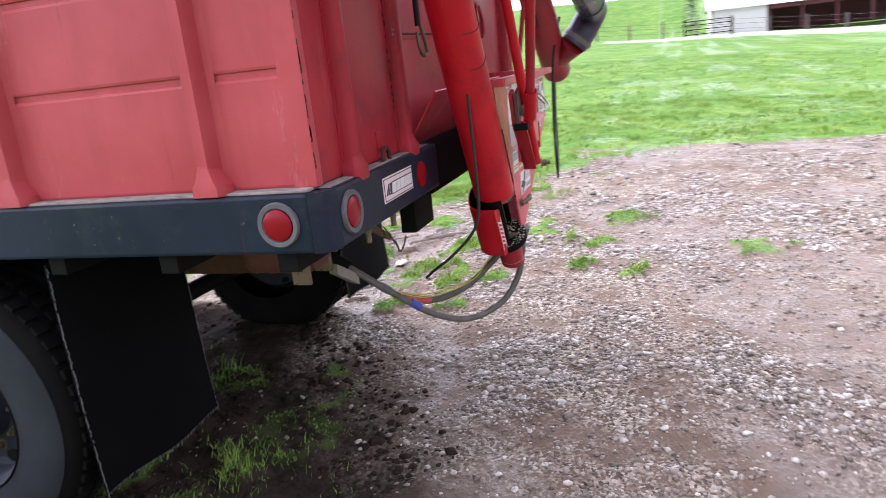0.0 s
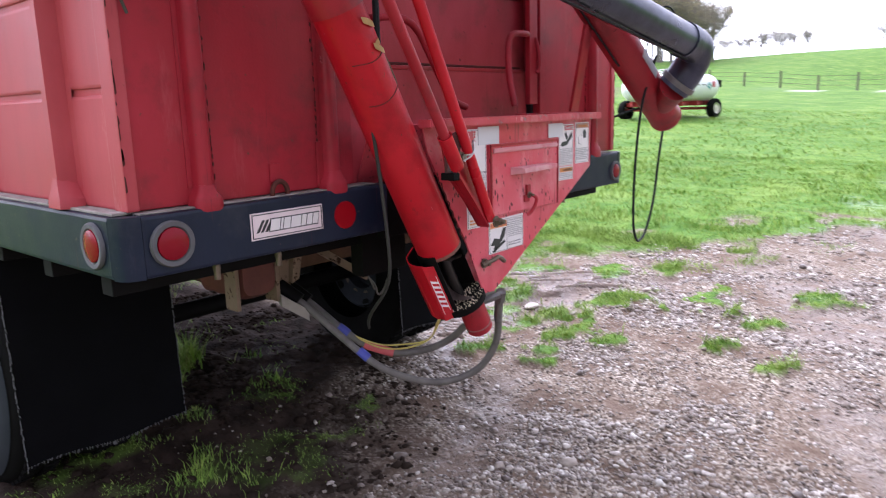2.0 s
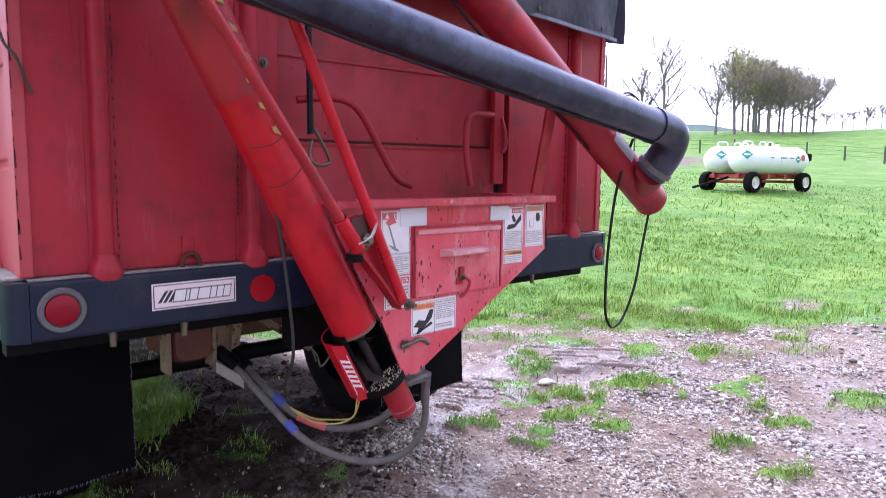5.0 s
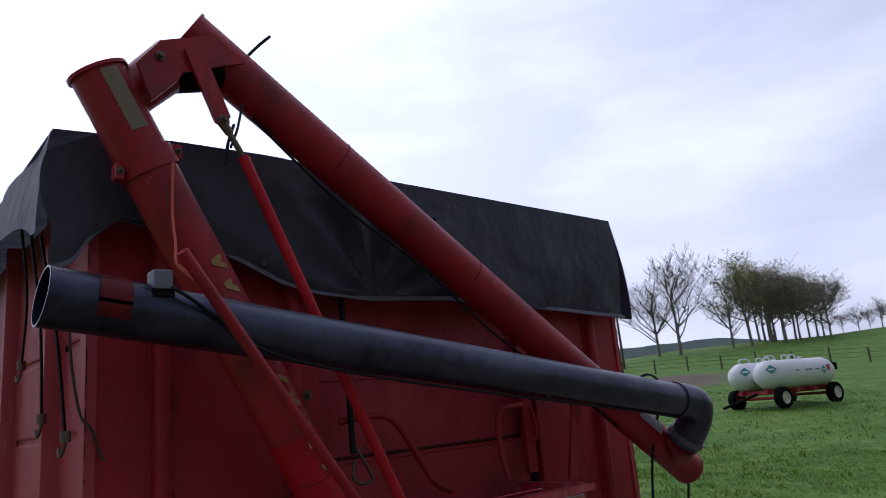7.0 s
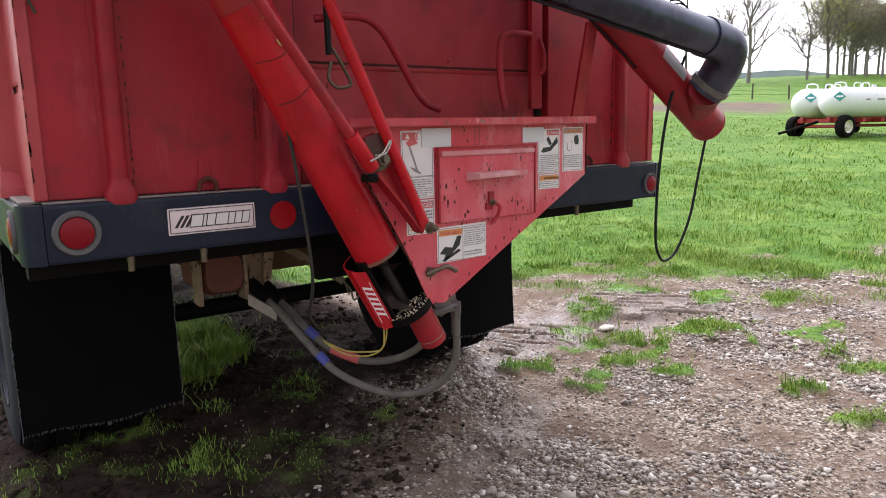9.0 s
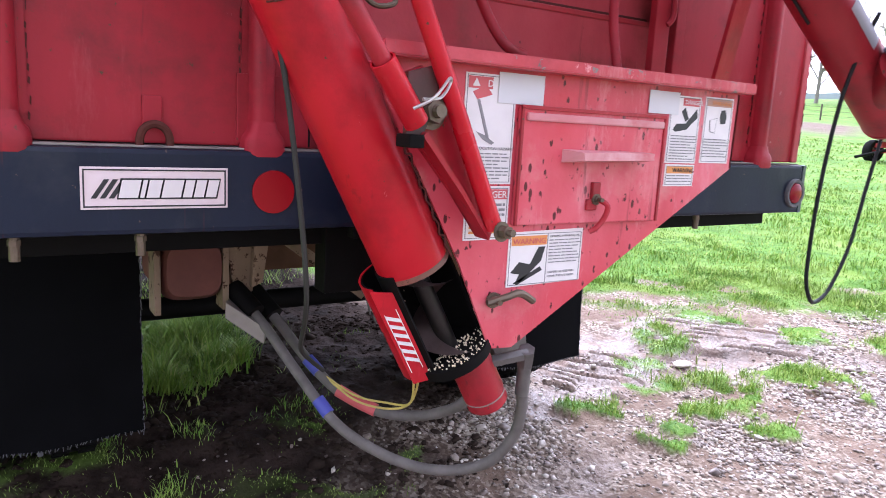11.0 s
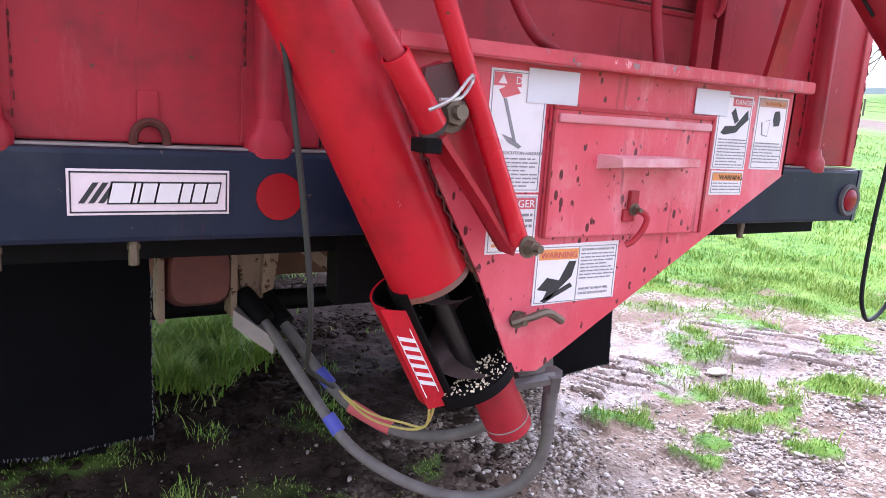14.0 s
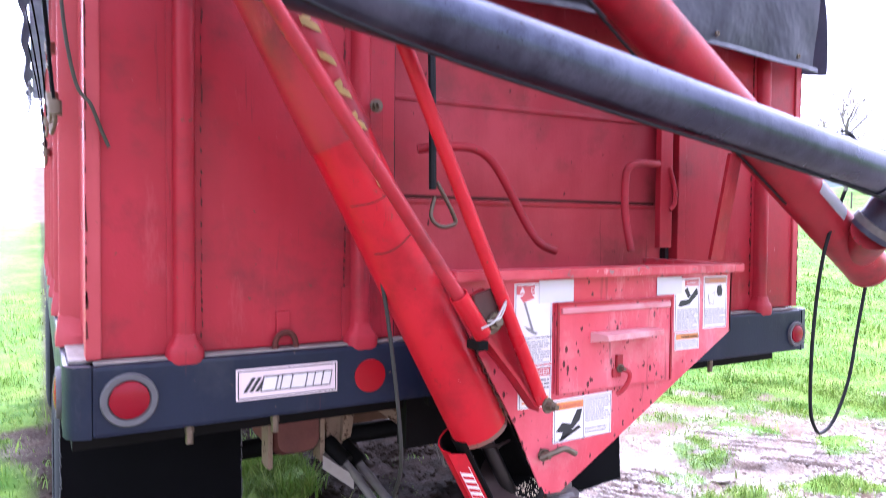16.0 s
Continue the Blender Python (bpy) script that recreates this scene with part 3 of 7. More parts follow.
def skirt_rail(a, b, name="skirt"):
    bm = B()
    lo = Vector((min(a[0], b[0]), min(a[1], b[1]), 1.220))
    hi = Vector((max(a[0], b[0]), max(a[1], b[1]), 1.378))
    box(bm, lo, hi, 0.010)
    return part(name, bm, BLUE, truck, "navy painted steel skirt rail")


side_l = skirt_rail((X0, 0.055), (X0 + 0.045, LEN), "side_skirt")
side_r = skirt_rail((W - 0.045, 0.055), (W, LEN), "side_skirt")
rear_l = skirt_rail((X0 + 0.055, 0.0), (0.94, 0.045), "rear_skirt")
rear_r = skirt_rail((1.62, 0.0), (W - 0.055, 0.045), "rear_skirt")
rear_c = B()
box(rear_c, (0.94, 0.03, 1.19), (1.62, 0.06, 1.37), 0.004)
rear_c = part("rear_skirt", rear_c, DARK, truck, "dark recessed middle of the rear skirt")
for sx, name in ((0, "corner_skirt"), (1, "corner_skirt")):
    bm = B()
    q = lambda x: W - x if sx else X0 + x
    ring = [(0.055, 0.0), (0.018, 0.012), (0.006, 0.03), (0.0, 0.055), (0.03, 0.055), (0.055, 0.04)]
    ring_loft(bm, [[Vector((q(x), y, z)) for x, y in ring] for z in (1.220, 1.230, 1.368, 1.378)])
    part(name, bm, BLUE, truck, "bent navy corner of the skirt", smooth=True)
for xa, xb in ((X0 + 0.06, 0.90), (1.72, W - 0.06)):
    bm = B()
    box(bm, (xa, 0.016, 1.3785), (xb, 0.07, 1.3825), 0.001)
    part("sill", bm, SILL, truck, "pale dust-covered ledge along the skirt")
bm = B()
box(bm, (X0 + 0.012, 0.055, 1.3785), (X0 + 0.07, LEN - 0.01, 1.386), 0.002)
part("sill", bm, SILL, truck, "pale dust-covered ledge along the skirt")


def lamp(at, way, parent, r=0.052, flat=False):
    at, way = Vector(at), Vector(way)
    ring, lens = B(), B()
    x, y, z = frame_of(at, at + way)
    prof = [(0.060, 0.0), (0.060, 0.006), (0.057, 0.011), (0.046, 0.010), (0.042, 0.004)]
    k = r / 0.052
    ring_loft(ring, [[at + way * h + k * q * (math.cos(a * math.pi / 16) * x + math.sin(a * math.pi / 16) * y) for a in range(32)] for q, h in prof])
    prof = [(0.043, 0.003), (0.041, 0.010), (0.031, 0.014), (0.010, 0.016)]
    ring_loft(lens, [[at + way * h + k * q * (math.cos(a * math.pi / 16) * x + math.sin(a * math.pi / 16) * y) for a in range(32)] for q, h in prof])
    holder = part("lamp", ring, RING, parent, "round lamp ring of grey rubber", True)
    part("lens", lens, LENS, holder, "round red plastic lens", True)


lamp((0.17, 0.0, 1.30), (0, -1, 0), rear_l)
lamp((X0, 0.145, 1.30), (-1, 0, 0), side_l)
lamp((2.537, 0.0, 1.286), (0, -1, 0), rear_r, 0.042)
bm = B()
pipe(bm, (0.748, 0.0, 1.298), (0.748, -0.004, 1.298), 0.043, 32)
part("reflector", bm, REFLECT, rear_l, "round dull red reflector", True)

# decal on the rear skirt: brand drawn as plain shapes
bm = B()
box(bm, (0.402, -0.003, 1.268), (0.657, 0.0, 1.344), 0.001)
decal = part("decal", bm, PINKISH, rear_l, "pink-white brand plate with black border and slanted shapes")
bm = B()
for a in ((0.406, 1.272, 0.653, 1.2745), (0.406, 1.3375, 0.653, 1.340), (0.406, 1.272, 0.4085, 1.340), (0.6505, 1.272, 0.653, 1.340)):
    box(bm, (a[0], -0.0042, a[1]), (a[2], -0.002, a[3]))
part("border", bm, INK, decal)
for k in range(3):
    bm = B()
    x = 0.418 + k * 0.0145
    prism(bm, [(x, 1.288), (x + 0.009, 1.288), (x + 0.031, 1.322), (x + 0.022, 1.322)], -0.0042, -0.002)
    part("stripe", bm, INK, decal)
x = 0.462
for w in (0.034, 0.009, 0.024, 0.036, 0.018, 0.020, 0.021):
    slant = 0.007
    bm = B()
    prism(bm, [(x - 0.002, 1.286), (x + w + 0.002, 1.286), (x + w + slant + 0.002, 1.324), (x + slant - 0.002, 1.324)], -0.0042, -0.002)
    part("stripe", bm, INK, decal)
    bm = B()
    prism(bm, [(x + 0.0008, 1.289), (x + w - 0.0008, 1.289), (x + w + slant - 0.0008, 1.321), (x + slant + 0.0008, 1.321)], -0.0052, -0.004)
    part("stripe", bm, WHITE, decal)
    x += w + 0.0018

# rear wall: left panel, right panel, tailgate between them
LX, RX = 0.098, W - 0.042
GL, GR = 0.805, 1.97


def panel(lo, hi, mat, name, label):
    bm = B()
    box(bm, lo, hi, 0.004)
    return part(name, bm, mat, truck, label)


rear_wall_l = panel((LX, REAR, FLOOR), (GL, REAR + 0.05, TOP), RED_BOX, "rear_panel", "faded red steel rear panel")
rear_wall_r = panel((GR, REAR, FLOOR), (RX, REAR + 0.05, TOP), RED_BOX, "rear_panel", "faded red steel rear panel")
for x0, x1 in ((LX - 0.012, LX + 0.02), (RX - 0.02, RX + 0.012)):
    panel((x0, REAR - 0.008, FLOOR), (x1, REAR + 0.06, TOP), RED_SIDE, "corner_edge", "pale chipped corner edge")
for x, seed in ((LX - 0.012, 5), (RX + 0.012, 6)):
    rg = random.Random(seed)
    bm = B()
    z = FLOOR
    while z < 2.4:
        z += rg.uniform(0.01, 0.07)
        h = rg.uniform(0.008, 0.05)
        w = rg.uniform(0.002, 0.006)
        e = REAR - 0.0095
        sgn = 1 if x < 1 else -1
        ring_loft(bm, [[Vector((x + sgn * 0.001, e + q, z)), Vector((x + sgn * (0.001 + w), e + q, z + 0.004)), Vector((x + sgn * (0.001 + w * 0.5), e + q, z + h)), Vector((x + sgn * 0.001, e + q, z + h + 0.004))] for q in (0.0, 0.0025)])
    tagged(part("rust_chip", bm, CAULK, rear_wall_l if x < 1 else rear_wall_r, "dark rust chips along the corner edge"), kind="stuff")
tail = panel((GL + 0.03, REAR + 0.085, FLOOR - 0.02), (GR - 0.03, REAR + 0.11, TOP), RED_GATE, "tailgate", "sliding red tailgate")
panel((GL + 0.03, REAR + 0.055, FLOOR - 0.02), (GR - 0.03, REAR + 0.083, 1.760), RED_GATE, "tailgate_step", "lower sheet of the tailgate, overlapping")
panel((GL + 0.04, REAR + 0.052, 1.752), (GR - 0.07, REAR + 0.075, 1.768), RED_OLD, "tailgate_fold", "folded bright upper edge of the lower sheet")
# Dark strip stands in for the shade in the gap between the sheets
panel((GL + 0.04, REAR + 0.078, 1.768), (GR - 0.07, REAR + 0.088, 1.780), CAULK, "tailgate_joint", "dark strip for the shade in the gap between the sheets")
panel((GL + 0.03, REAR + 0.075, 2.05), (GR - 0.06, REAR + 0.088, 2.064), RED_GATE, "tailgate_swage", "pressed ridge across the tailgate")
panel((GL - 0.005, REAR + 0.0, FLOOR), (GL + 0.035, REAR + 0.11, TOP), RED_BOX, "tailgate_guide", "red upright guide beside the tailgate")
panel((GR - 0.035, REAR + 0.0, FLOOR), (GR + 0.005, REAR + 0.11, TOP), RED_BOX, "tailgate_guide", "red upright guide beside the tailgate")
bm = B()
box(bm, (GR - 0.062, REAR + 0.03, FLOOR), (GR - 0.045, REAR + 0.06, TOP))
part("guide_strip", bm, CABLE, truck, "black rubber strip beside the tailgate")
bm = B()
box(bm, (GL + 0.038, REAR + 0.03, FLOOR), (GL + 0.05, REAR + 0.06, TOP))
part("guide_strip", bm, CABLE, truck, "black rubber strip beside the tailgate")


def rib(x, y, way, mat, top=TOP, name="rib"):
    """Pressed upright stiffener with a flared welded foot. way: which side it stands proud of."""
    bm = B()
    prof = [(-0.038, 0.0), (-0.038, 0.003), (-0.025, 0.0035), (-0.0235, 0.022), (-0.018, 0.034), (-0.009, 0.040), (0.009, 0.040), (0.018, 0.034), (0.0235, 0.022), (0.025, 0.0035), (0.038, 0.003), (0.038, 0.0)]
    rings = []
    for z in (FLOOR + 0.045, top):
        rings.append([Vector((x + (a if way == "y" else -d), y + (-d if way == "y" else a), z)) for a, d in prof])
    ring_loft(bm, rings)
    ob = part(name, bm, mat, truck, "red pressed steel upright rib", True)
    bm = B()
    rings = []
    for z, w, d in ((FLOOR - 0.022, 0.040, 0.049), (FLOOR - 0.015, 0.042, 0.051), (FLOOR + 0.012, 0.041, 0.051), (FLOOR + 0.022, 0.037, 0.048), (FLOOR + 0.032, 0.029, 0.043), (FLOOR + 0.050, 0.0245, 0.0405)):
        ring = [(-w, 0.0), (-w, d * 0.6), (-w * 0.93, d * 0.8), (-w * 0.76, d * 0.95), (-w * 0.5, d), (w * 0.5, d), (w * 0.76, d * 0.95), (w * 0.93, d * 0.8), (w, d * 0.6), (w, 0.0)]
        rings.append([Vector((x + (a if way == "y" else -e), y + (-e if way == "y" else a), z)) for a, e in ring])
    ring_loft(bm, rings)
    part("rib_foot", bm, mat, ob, "flared welded foot of the rib", True)
    return ob


for x in (0.293, 0.735, 2.362):
    rib(x, REAR, "y", RED_BOX)
bm = B()
box(bm, (0.687, REAR - 0.006, FLOOR + 0.004), (0.777, REAR + 0.002, FLOOR + 0.142), 0.002)
part("patch_plate", bm, RED_BOX, rear_wall_l, "welded patch plate behind the rib")
# broken caulk and rust along the rib flanges
for x, sd in ((0.293, 1), (0.735, -1), (2.362, -1)):
    rg = random.Random(int(x * 1000) + sd)
    bm = B()
    z = FLOOR + 0.02
    while z < 2.35:
        z += rg.uniform(0.008, 0.05)
        h = rg.uniform(0.004, 0.016)
        c = x + sd * 0.041 + rg.uniform(-0.0025, 0.0025)
        w = rg.uniform(0.0008, 0.0024)
        ring_loft(bm, [[Vector((c - w, REAR - e, z)), Vector((c + w * 0.6, REAR - e, z - 0.003)), Vector((c + w, REAR - e, z + h)), Vector((c - w * 0.5, REAR - e, z + h + 0.003))] for e in (0.0, 0.0035)])
    tagged(part("caulk", bm, CAULK, rear_wall_l if x < 1 else rear_wall_r, "broken rusty caulk line"), kind="stuff")
# tie loops on the sill, each under a red tab
for x in (0.532, 2.15):
    bm = B()
    pts = [(x + 0.027 * math.cos(a), 0.030, FLOOR - 0.006 + 0.042 * max(math.sin(a), 0.0) ** 0.7) for a in np.linspace(0, math.pi, 11)]
    sweep(bm, pts, 0.0075, 8, 2)
    part("tie_loop", bm, LOOP, rear_l if x < 1 else rear_r, "dark rusty welded tie loop", True)
    bm = B()
    box(bm, (x - 0.019, REAR - 0.006, FLOOR + 0.034), (x + 0.017, REAR + 0.004, FLOOR + 0.088), 0.003)
    part("tie_tab", bm, RED_BOX, rear_l if x < 1 else rear_r, "red welded tab above the loop")

# side walls with ribs and pressed horizontal seams
for sx in (0, 1):
    x0, x1 = (X0 + 0.052, X0 + 0.087) if not sx else (W - 0.075, W - 0.035)
    wall_lo = [FLOOR, 1.688, 1.938, 2.205]
    wall_hi = [1.672, 1.922, 2.190, TOP]
    for lo, hi in zip(wall_lo, wall_hi):
        bm = B()
        box(bm, (x0, REAR + 0.04, lo), (x1, LEN - 0.15, hi), 0.009)
        part("side_panel", bm, RED_SIDE, truck, "chalky pinkish-red steel side panel")
    bm = B()
    xi = (X0 + 0.060, X0 + 0.087) if not sx else (W - 0.075, W - 0.045)
    box(bm, (xi[0], REAR + 0.05, FLOOR), (xi[1], LEN - 0.16, TOP))
    part("side_liner", bm, RED_SIDE, truck, "recessed seam behind the side panels")
    for k in range(8 if not sx else 3):
        y = 0.345 + 0.675 * k
        bm = B()
        prof = [(-0.05, 0.0), (-0.028, 0.004), (-0.021, 0.040), (-0.015, 0.050), (0.015, 0.050), (0.021, 0.040), (0.028, 0.004), (0.05, 0.0)]
        face, out = (x0, -1) if not sx else (x1, 1)
        ring_loft(bm, [[Vector((face + out * d, y + a, z)) for a, d in prof] for z in (FLOOR + 0.04, TOP)])
        ob = part("rib", bm, RED_SIDE, truck, "pinkish-red pressed side rib", True)
        bm = B()
        rings = []
        for z, w, d in ((FLOOR - 0.004, 0.055, 0.06), (FLOOR + 0.022, 0.053, 0.059), (FLOOR + 0.035, 0.04, 0.056), (FLOOR + 0.075, 0.021, 0.0515)):
            ring = [(-w, 0.0), (-w, d * 0.55), (-w * 0.7, d), (w * 0.7, d), (w, d * 0.55), (w, 0.0)]
            rings.append([Vector((face + out * e, y + a, z)) for a, e in ring])
        ring_loft(bm, rings)
        part("rib_foot", bm, RED_SIDE, ob, "", True)

# front wall of the box closes it
bm = B()
box(bm, (0.11, LEN - 0.2, FLOOR), (W - 0.08, LEN - 0.15, TOP), 0.004)
part("front_panel", bm, RED_BOX, truck, "red front wall of the box")

# chassis
for x in (0.80, 1.56):
    bm = B()
    box(bm, (x, 0.62, 0.93), (x + 0.075, LEN + 0.4, 1.19), 0.006)
    part("frame_rail", bm, RUSTY, truck, "rusty chassis rail")
for y in (0.64, 1.3, 2.4, 3.6):
    bm = B()
    box(bm, (0.86, y, 1.0), (1.58, y + 0.07, 1.14), 0.006)
    part("cross_member", bm, RUSTY, truck, "rusty chassis cross member")
for y in (0.12, 0.5, 0.9, 1.3, 1.75, 2.2, 2.7):
    bm = B()
    box(bm, (0.06, y, 1.165), (W - 0.06, y + 0.06, 1.242), 0.003)
    part("floor_beam", bm, DARK, truck, "dark beam under the deck")


def wheel(x_out, side, y):
    """One tyre on its rim. side -1: outer face towards -x."""
    zc, R = 0.655, 0.5
    prof = [(0.285, 0.0), (0.30, 0.012), (0.36, 0.004), (0.44, 0.012), (0.475, 0.030), (0.492, 0.05), (R, 0.07), (R, 0.19), (0.492, 0.21), (0.475, 0.23), (0.44, 0.248), (0.36, 0.256), (0.285, 0.25)]
    seg = 56
    bm = B()
    rings = []
    for r, d in prof:
        rings.append([Vector((x_out - side * d, y + r * math.cos(2 * math.pi * i / seg), zc + r * math.sin(2 * math.pi * i / seg))) for i in range(seg)])
    ring_loft(bm, rings, caps=False)
    hub = part("wheel", bm, TYRE, truck, "muddy black truck tyre", True)
    bm = B()
    for i in range(seg):
        a = 2 * math.pi * (i + 0.25) / seg
        for d0, d1, off in ((0.062, 0.115, 0.0), (0.145, 0.198, 0.5)):
            aa = a + off * 2 * math.pi / seg
            da = 0.30 * 2 * math.pi / seg
            c = []
            for rr in (R - 0.004, R + 0.012):
                c.append([Vector((x_out - side * d, y + rr * math.cos(q), zc + rr * math.sin(q))) for d, q in ((d0, aa - da), (d1, aa - da), (d1, aa + da), (d0, aa + da))])
            ring_loft(bm, c)
    wall = B()
    ring_loft(wall, [[Vector((x_out - side * d, y + r * math.cos(2 * math.pi * i / seg), zc + r * math.sin(2 * math.pi * i / seg))) for i in range(seg)] for r, d in ((0.292, 0.004), (0.315, 0.004), (0.36, -0.004), (0.405, 0.001), (0.44, 0.007), (0.462, 0.019))], caps=False)
    part("sidewall", wall, SIDEWALL, hub, "dusty blue-grey tyre sidewall", True)
    tagged(part("tread", bm, TYRE, hub, "worn tread lugs"), kind="stuff")
    bm = B()
    prof = [(0.292, 0.006), (0.284, 0.002), (0.276, 0.022), (0.258, 0.042), (0.252, 0.125), (0.232, 0.145), (0.19, 0.125), (0.135, 0.115), (0.125, 0.05), (0.10, 0.035), (0.05, 0.03)]
    ring_loft(bm, [[Vector((x_out - side * d, y + r * math.cos(2 * math.pi * i / 40), zc + r * math.sin(2 * math.pi * i / 40))) for i in range(40)] for r, d in prof], cap_first=False)
    rim = part("rim", bm, plain_rim, hub, "dusty grey steel wheel rim", True)
    # Near-black discs stand in for the shaded openings of the rim
    for k in range(5):
        a = 2 * math.pi * (k + 0.5) / 5
        bm = B()
        p = Vector((x_out - side * 0.142, y + 0.212 * math.cos(a), zc + 0.222 * math.sin(a)))
        pipe(bm, p, p + Vector((side * 0.012, 0, 0)), 0.027, 16)
        part("rim_hole", bm, DARK, hub, "dark disc for the shade in a rim hole")
    for k in range(10):
        a = 2 * math.pi * k / 10
        bm = B()
        p = Vector((x_out - side * 0.120, y + 0.160 * math.cos(a), zc + 0.168 * math.sin(a)))
        bolt(bm, p, (side, 0, 0), 0.014, 0.02)
        part("wheel_nut", bm, BOLT, hub)
    return hub


plain_rim = plain("dusty blue-grey rim paint", (0.026, 0.029, 0.040), 0.7, 0.1, vary=0.7, scale=7, spec=0.25)
SIDEWALL = plain("dusty sidewall rubber", (0.022, 0.025, 0.031), 0.85, vary=0.6, scale=5, spec=0.2)
for y in (1.555, 4.9):
    wheel(X0 + 0.005, -1, y)
    wheel(W - 0.005, 1, y)
    if y < 2:
        wheel(X0 + 0.30, -1, y)
        wheel(W - 0.31, 1, y)
bm = B()
pipe(bm, (0.3, 1.555, 0.655), (W - 0.3, 1.555, 0.655), 0.045, 20)
part("axle", bm, DARK, truck, "dark rear axle tube", True)

# mud flaps
for x0, x1 in ((0.055, 0.652), (1.95, 2.548)):
    bm = B()
    nx, nz = 12, 14
    grid = []
    for j in range(nz + 1):
        v = j / nz
        row = []
        for i in range(nx + 1):
            u = i / nx
            x = x0 + (x1 - x0) * u
            z = 1.20 + (0.415 - 1.20) * v + 0.006 * math.sin(9 * u) * v
            y = 0.97 - 0.03 * v * v + 0.012 * math.sin(5 * u + 1.5) * v
            row.append((x, y, z))
        grid.append(row)
    front = [[bm.verts.new(p) for p in row] for row in grid]
    back = [[bm.verts.new((p[0], p[1] + 0.009, p[2])) for p in row] for row in grid]
    for g in (front, back):
        for j in range(nz):
            for i in range(nx):
                bm.faces.new((g[j][i], g[j][i + 1], g[j + 1][i + 1], g[j + 1][i]))
    for j in range(nz):
        for i in (0, nx):
            bm.faces.new((front[j][i], back[j][i], back[j + 1][i], front[j + 1][i]))
    for i in range(nx):
        for j in (0, nz):
            bm.faces.new((front[j][i], back[j][i], back[j][i + 1], front[j][i + 1]))
    flap = part("mud_flap", bm, RUBBER, truck, "black rubber mud flap with frayed lower edge", True)
    bm = B()
    rg = random.Random(7)
    for i in range(60):
        u = (i + rg.random()) / 60
        x = x0 + (x1 - x0) * u
        z = 0.415 + 0.006 * math.sin(9 * u)
        y = 0.94 + 0.012 * math.sin(5 * u + 1.5)
        pipe(bm, (x, y - 0.001, z + 0.004), (x + rg.uniform(-0.006, 0.006), y, z - rg.uniform(0.002, 0.010)), 0.0016, 4)
    for j in range(90):
        v = (j + rg.random()) / 90
        x = x0 if j % 2 else x1
        z = 1.20 - 0.785 * v
        y = 0.97 - 0.03 * v * v + 0.012 * math.sin((0.0 if j % 2 else 5.0) + 1.5) * v
        pipe(bm, (x - 0.001, y - 0.001, z), (x + rg.uniform(-0.004, 0.004), y - 0.002, z - rg.uniform(0.008, 0.025)), 0.0018, 4)
    stub = B()
    pipe(stub, (x0 + 0.30, 0.945, 0.43), (x0 + 0.302, 0.945, 0.392), 0.008, 8)
    part("flap_stub", stub, RING, flap, "pale tie stub at the lower edge", True)
    tagged(part("frayed_cord", bm, RING, flap, "pale frayed cords at the cut edge"), kind="stuff")

# ---- tarpaulin ----
def rear_edge(u):
    """Height of the hem along the rear, u from 0 (x low) to 1."""
    return float(np.interp(u, [0, 0.02, 0.04, 0.07, 0.13, 0.2, 0.268, 0.317, 0.398, 0.556, 0.748, 0.972, 1.0], [2.37, 2.385, 2.47, 2.53, 2.50, 2.44, 2.366, 2.337, 2.321, 2.335, 2.314, 2.286, 2.28]))


def tarp_top(u):
    """Height of the sheet over the tail of the box."""
    return float(np.interp(u, [0, 0.13, 0.26, 0.47, 0.76, 1], [2.775, 2.80, 2.808, 2.79, 2.785, 2.783]))


def build_tarp():
    bm = B()
    nx, nv = 110, 26
    fold = [0.0, 0.012]
    rows = []
    tx0, tx1 = -0.035, W - 0.09
    for j in range(nv + 1):
        v = j / nv
        row = []
        for i in range(nx + 1):
            u = i / nx
            x = tx0 + (tx1 - tx0) * u
            ztop = tarp_top(u)
            ztop -= 0.065 * max(0.0, 1 - u / 0.045)
            x -= 0.03 * max(0.0, 1 - u / 0.05) * math.sin(math.pi * min(1.0, v * 1.3 + 0.15))
            z = ztop + (rear_edge(u) - ztop) * v
            y = -0.045 - 0.02 * math.sin(v * 2.6) + 0.014 * math.sin(11 * u + 3 * v) * v + 0.012 * math.sin(23 * u - 5 * v + 1) * v * v
            y += 0.02 * math.exp(-((u - 0.87) ** 2) / 0.002) * v
            du, dv = (u - 0.415) * 2.3, (1.0 - v) * 0.45
            ang, dist = math.atan2(dv, du), math.hypot(du, dv)
            y -= 0.016 * math.sin(ang * 11) * math.exp(-dist * 2.2) * min(1.0, dist * 9)
            y -= 0.022 * math.exp(-((u - 0.10 - 0.10 * v) ** 2) / 0.0012) * math.sin(math.pi * min(1.0, v + 0.1)) + 0.014 * math.exp(-((u - 0.64 + 0.12 * v) ** 2) / 0.0020) * v
            row.append(bm.verts.new((x, y, z)))
        rows.append(row)
    for a, b in zip(rows, rows[1:]):
        for i in range(nx):
            bm.faces.new((a[i], a[i + 1], b[i + 1], b[i]))
    bmesh.ops.solidify(bm, geom=bm.faces[:], thickness=0.006)
    return bm


def tarp_hem():
    bm = B()
    tx0, tx1 = -0.035, W - 0.09
    rings = []
    for i in range(91):
        u = i / 90
        x, z = tx0 + (tx1 - tx0) * u, rear_edge(u)
        y = -0.062 - 0.003 * math.sin(40 * u)
        rings.append([Vector((x, y + a, z + b)) for a, b in ((0.002, -0.004), (0.007, -0.005), (0.007, 0.010), (0.004, 0.012))])
    return ring_loft(bm, rings)


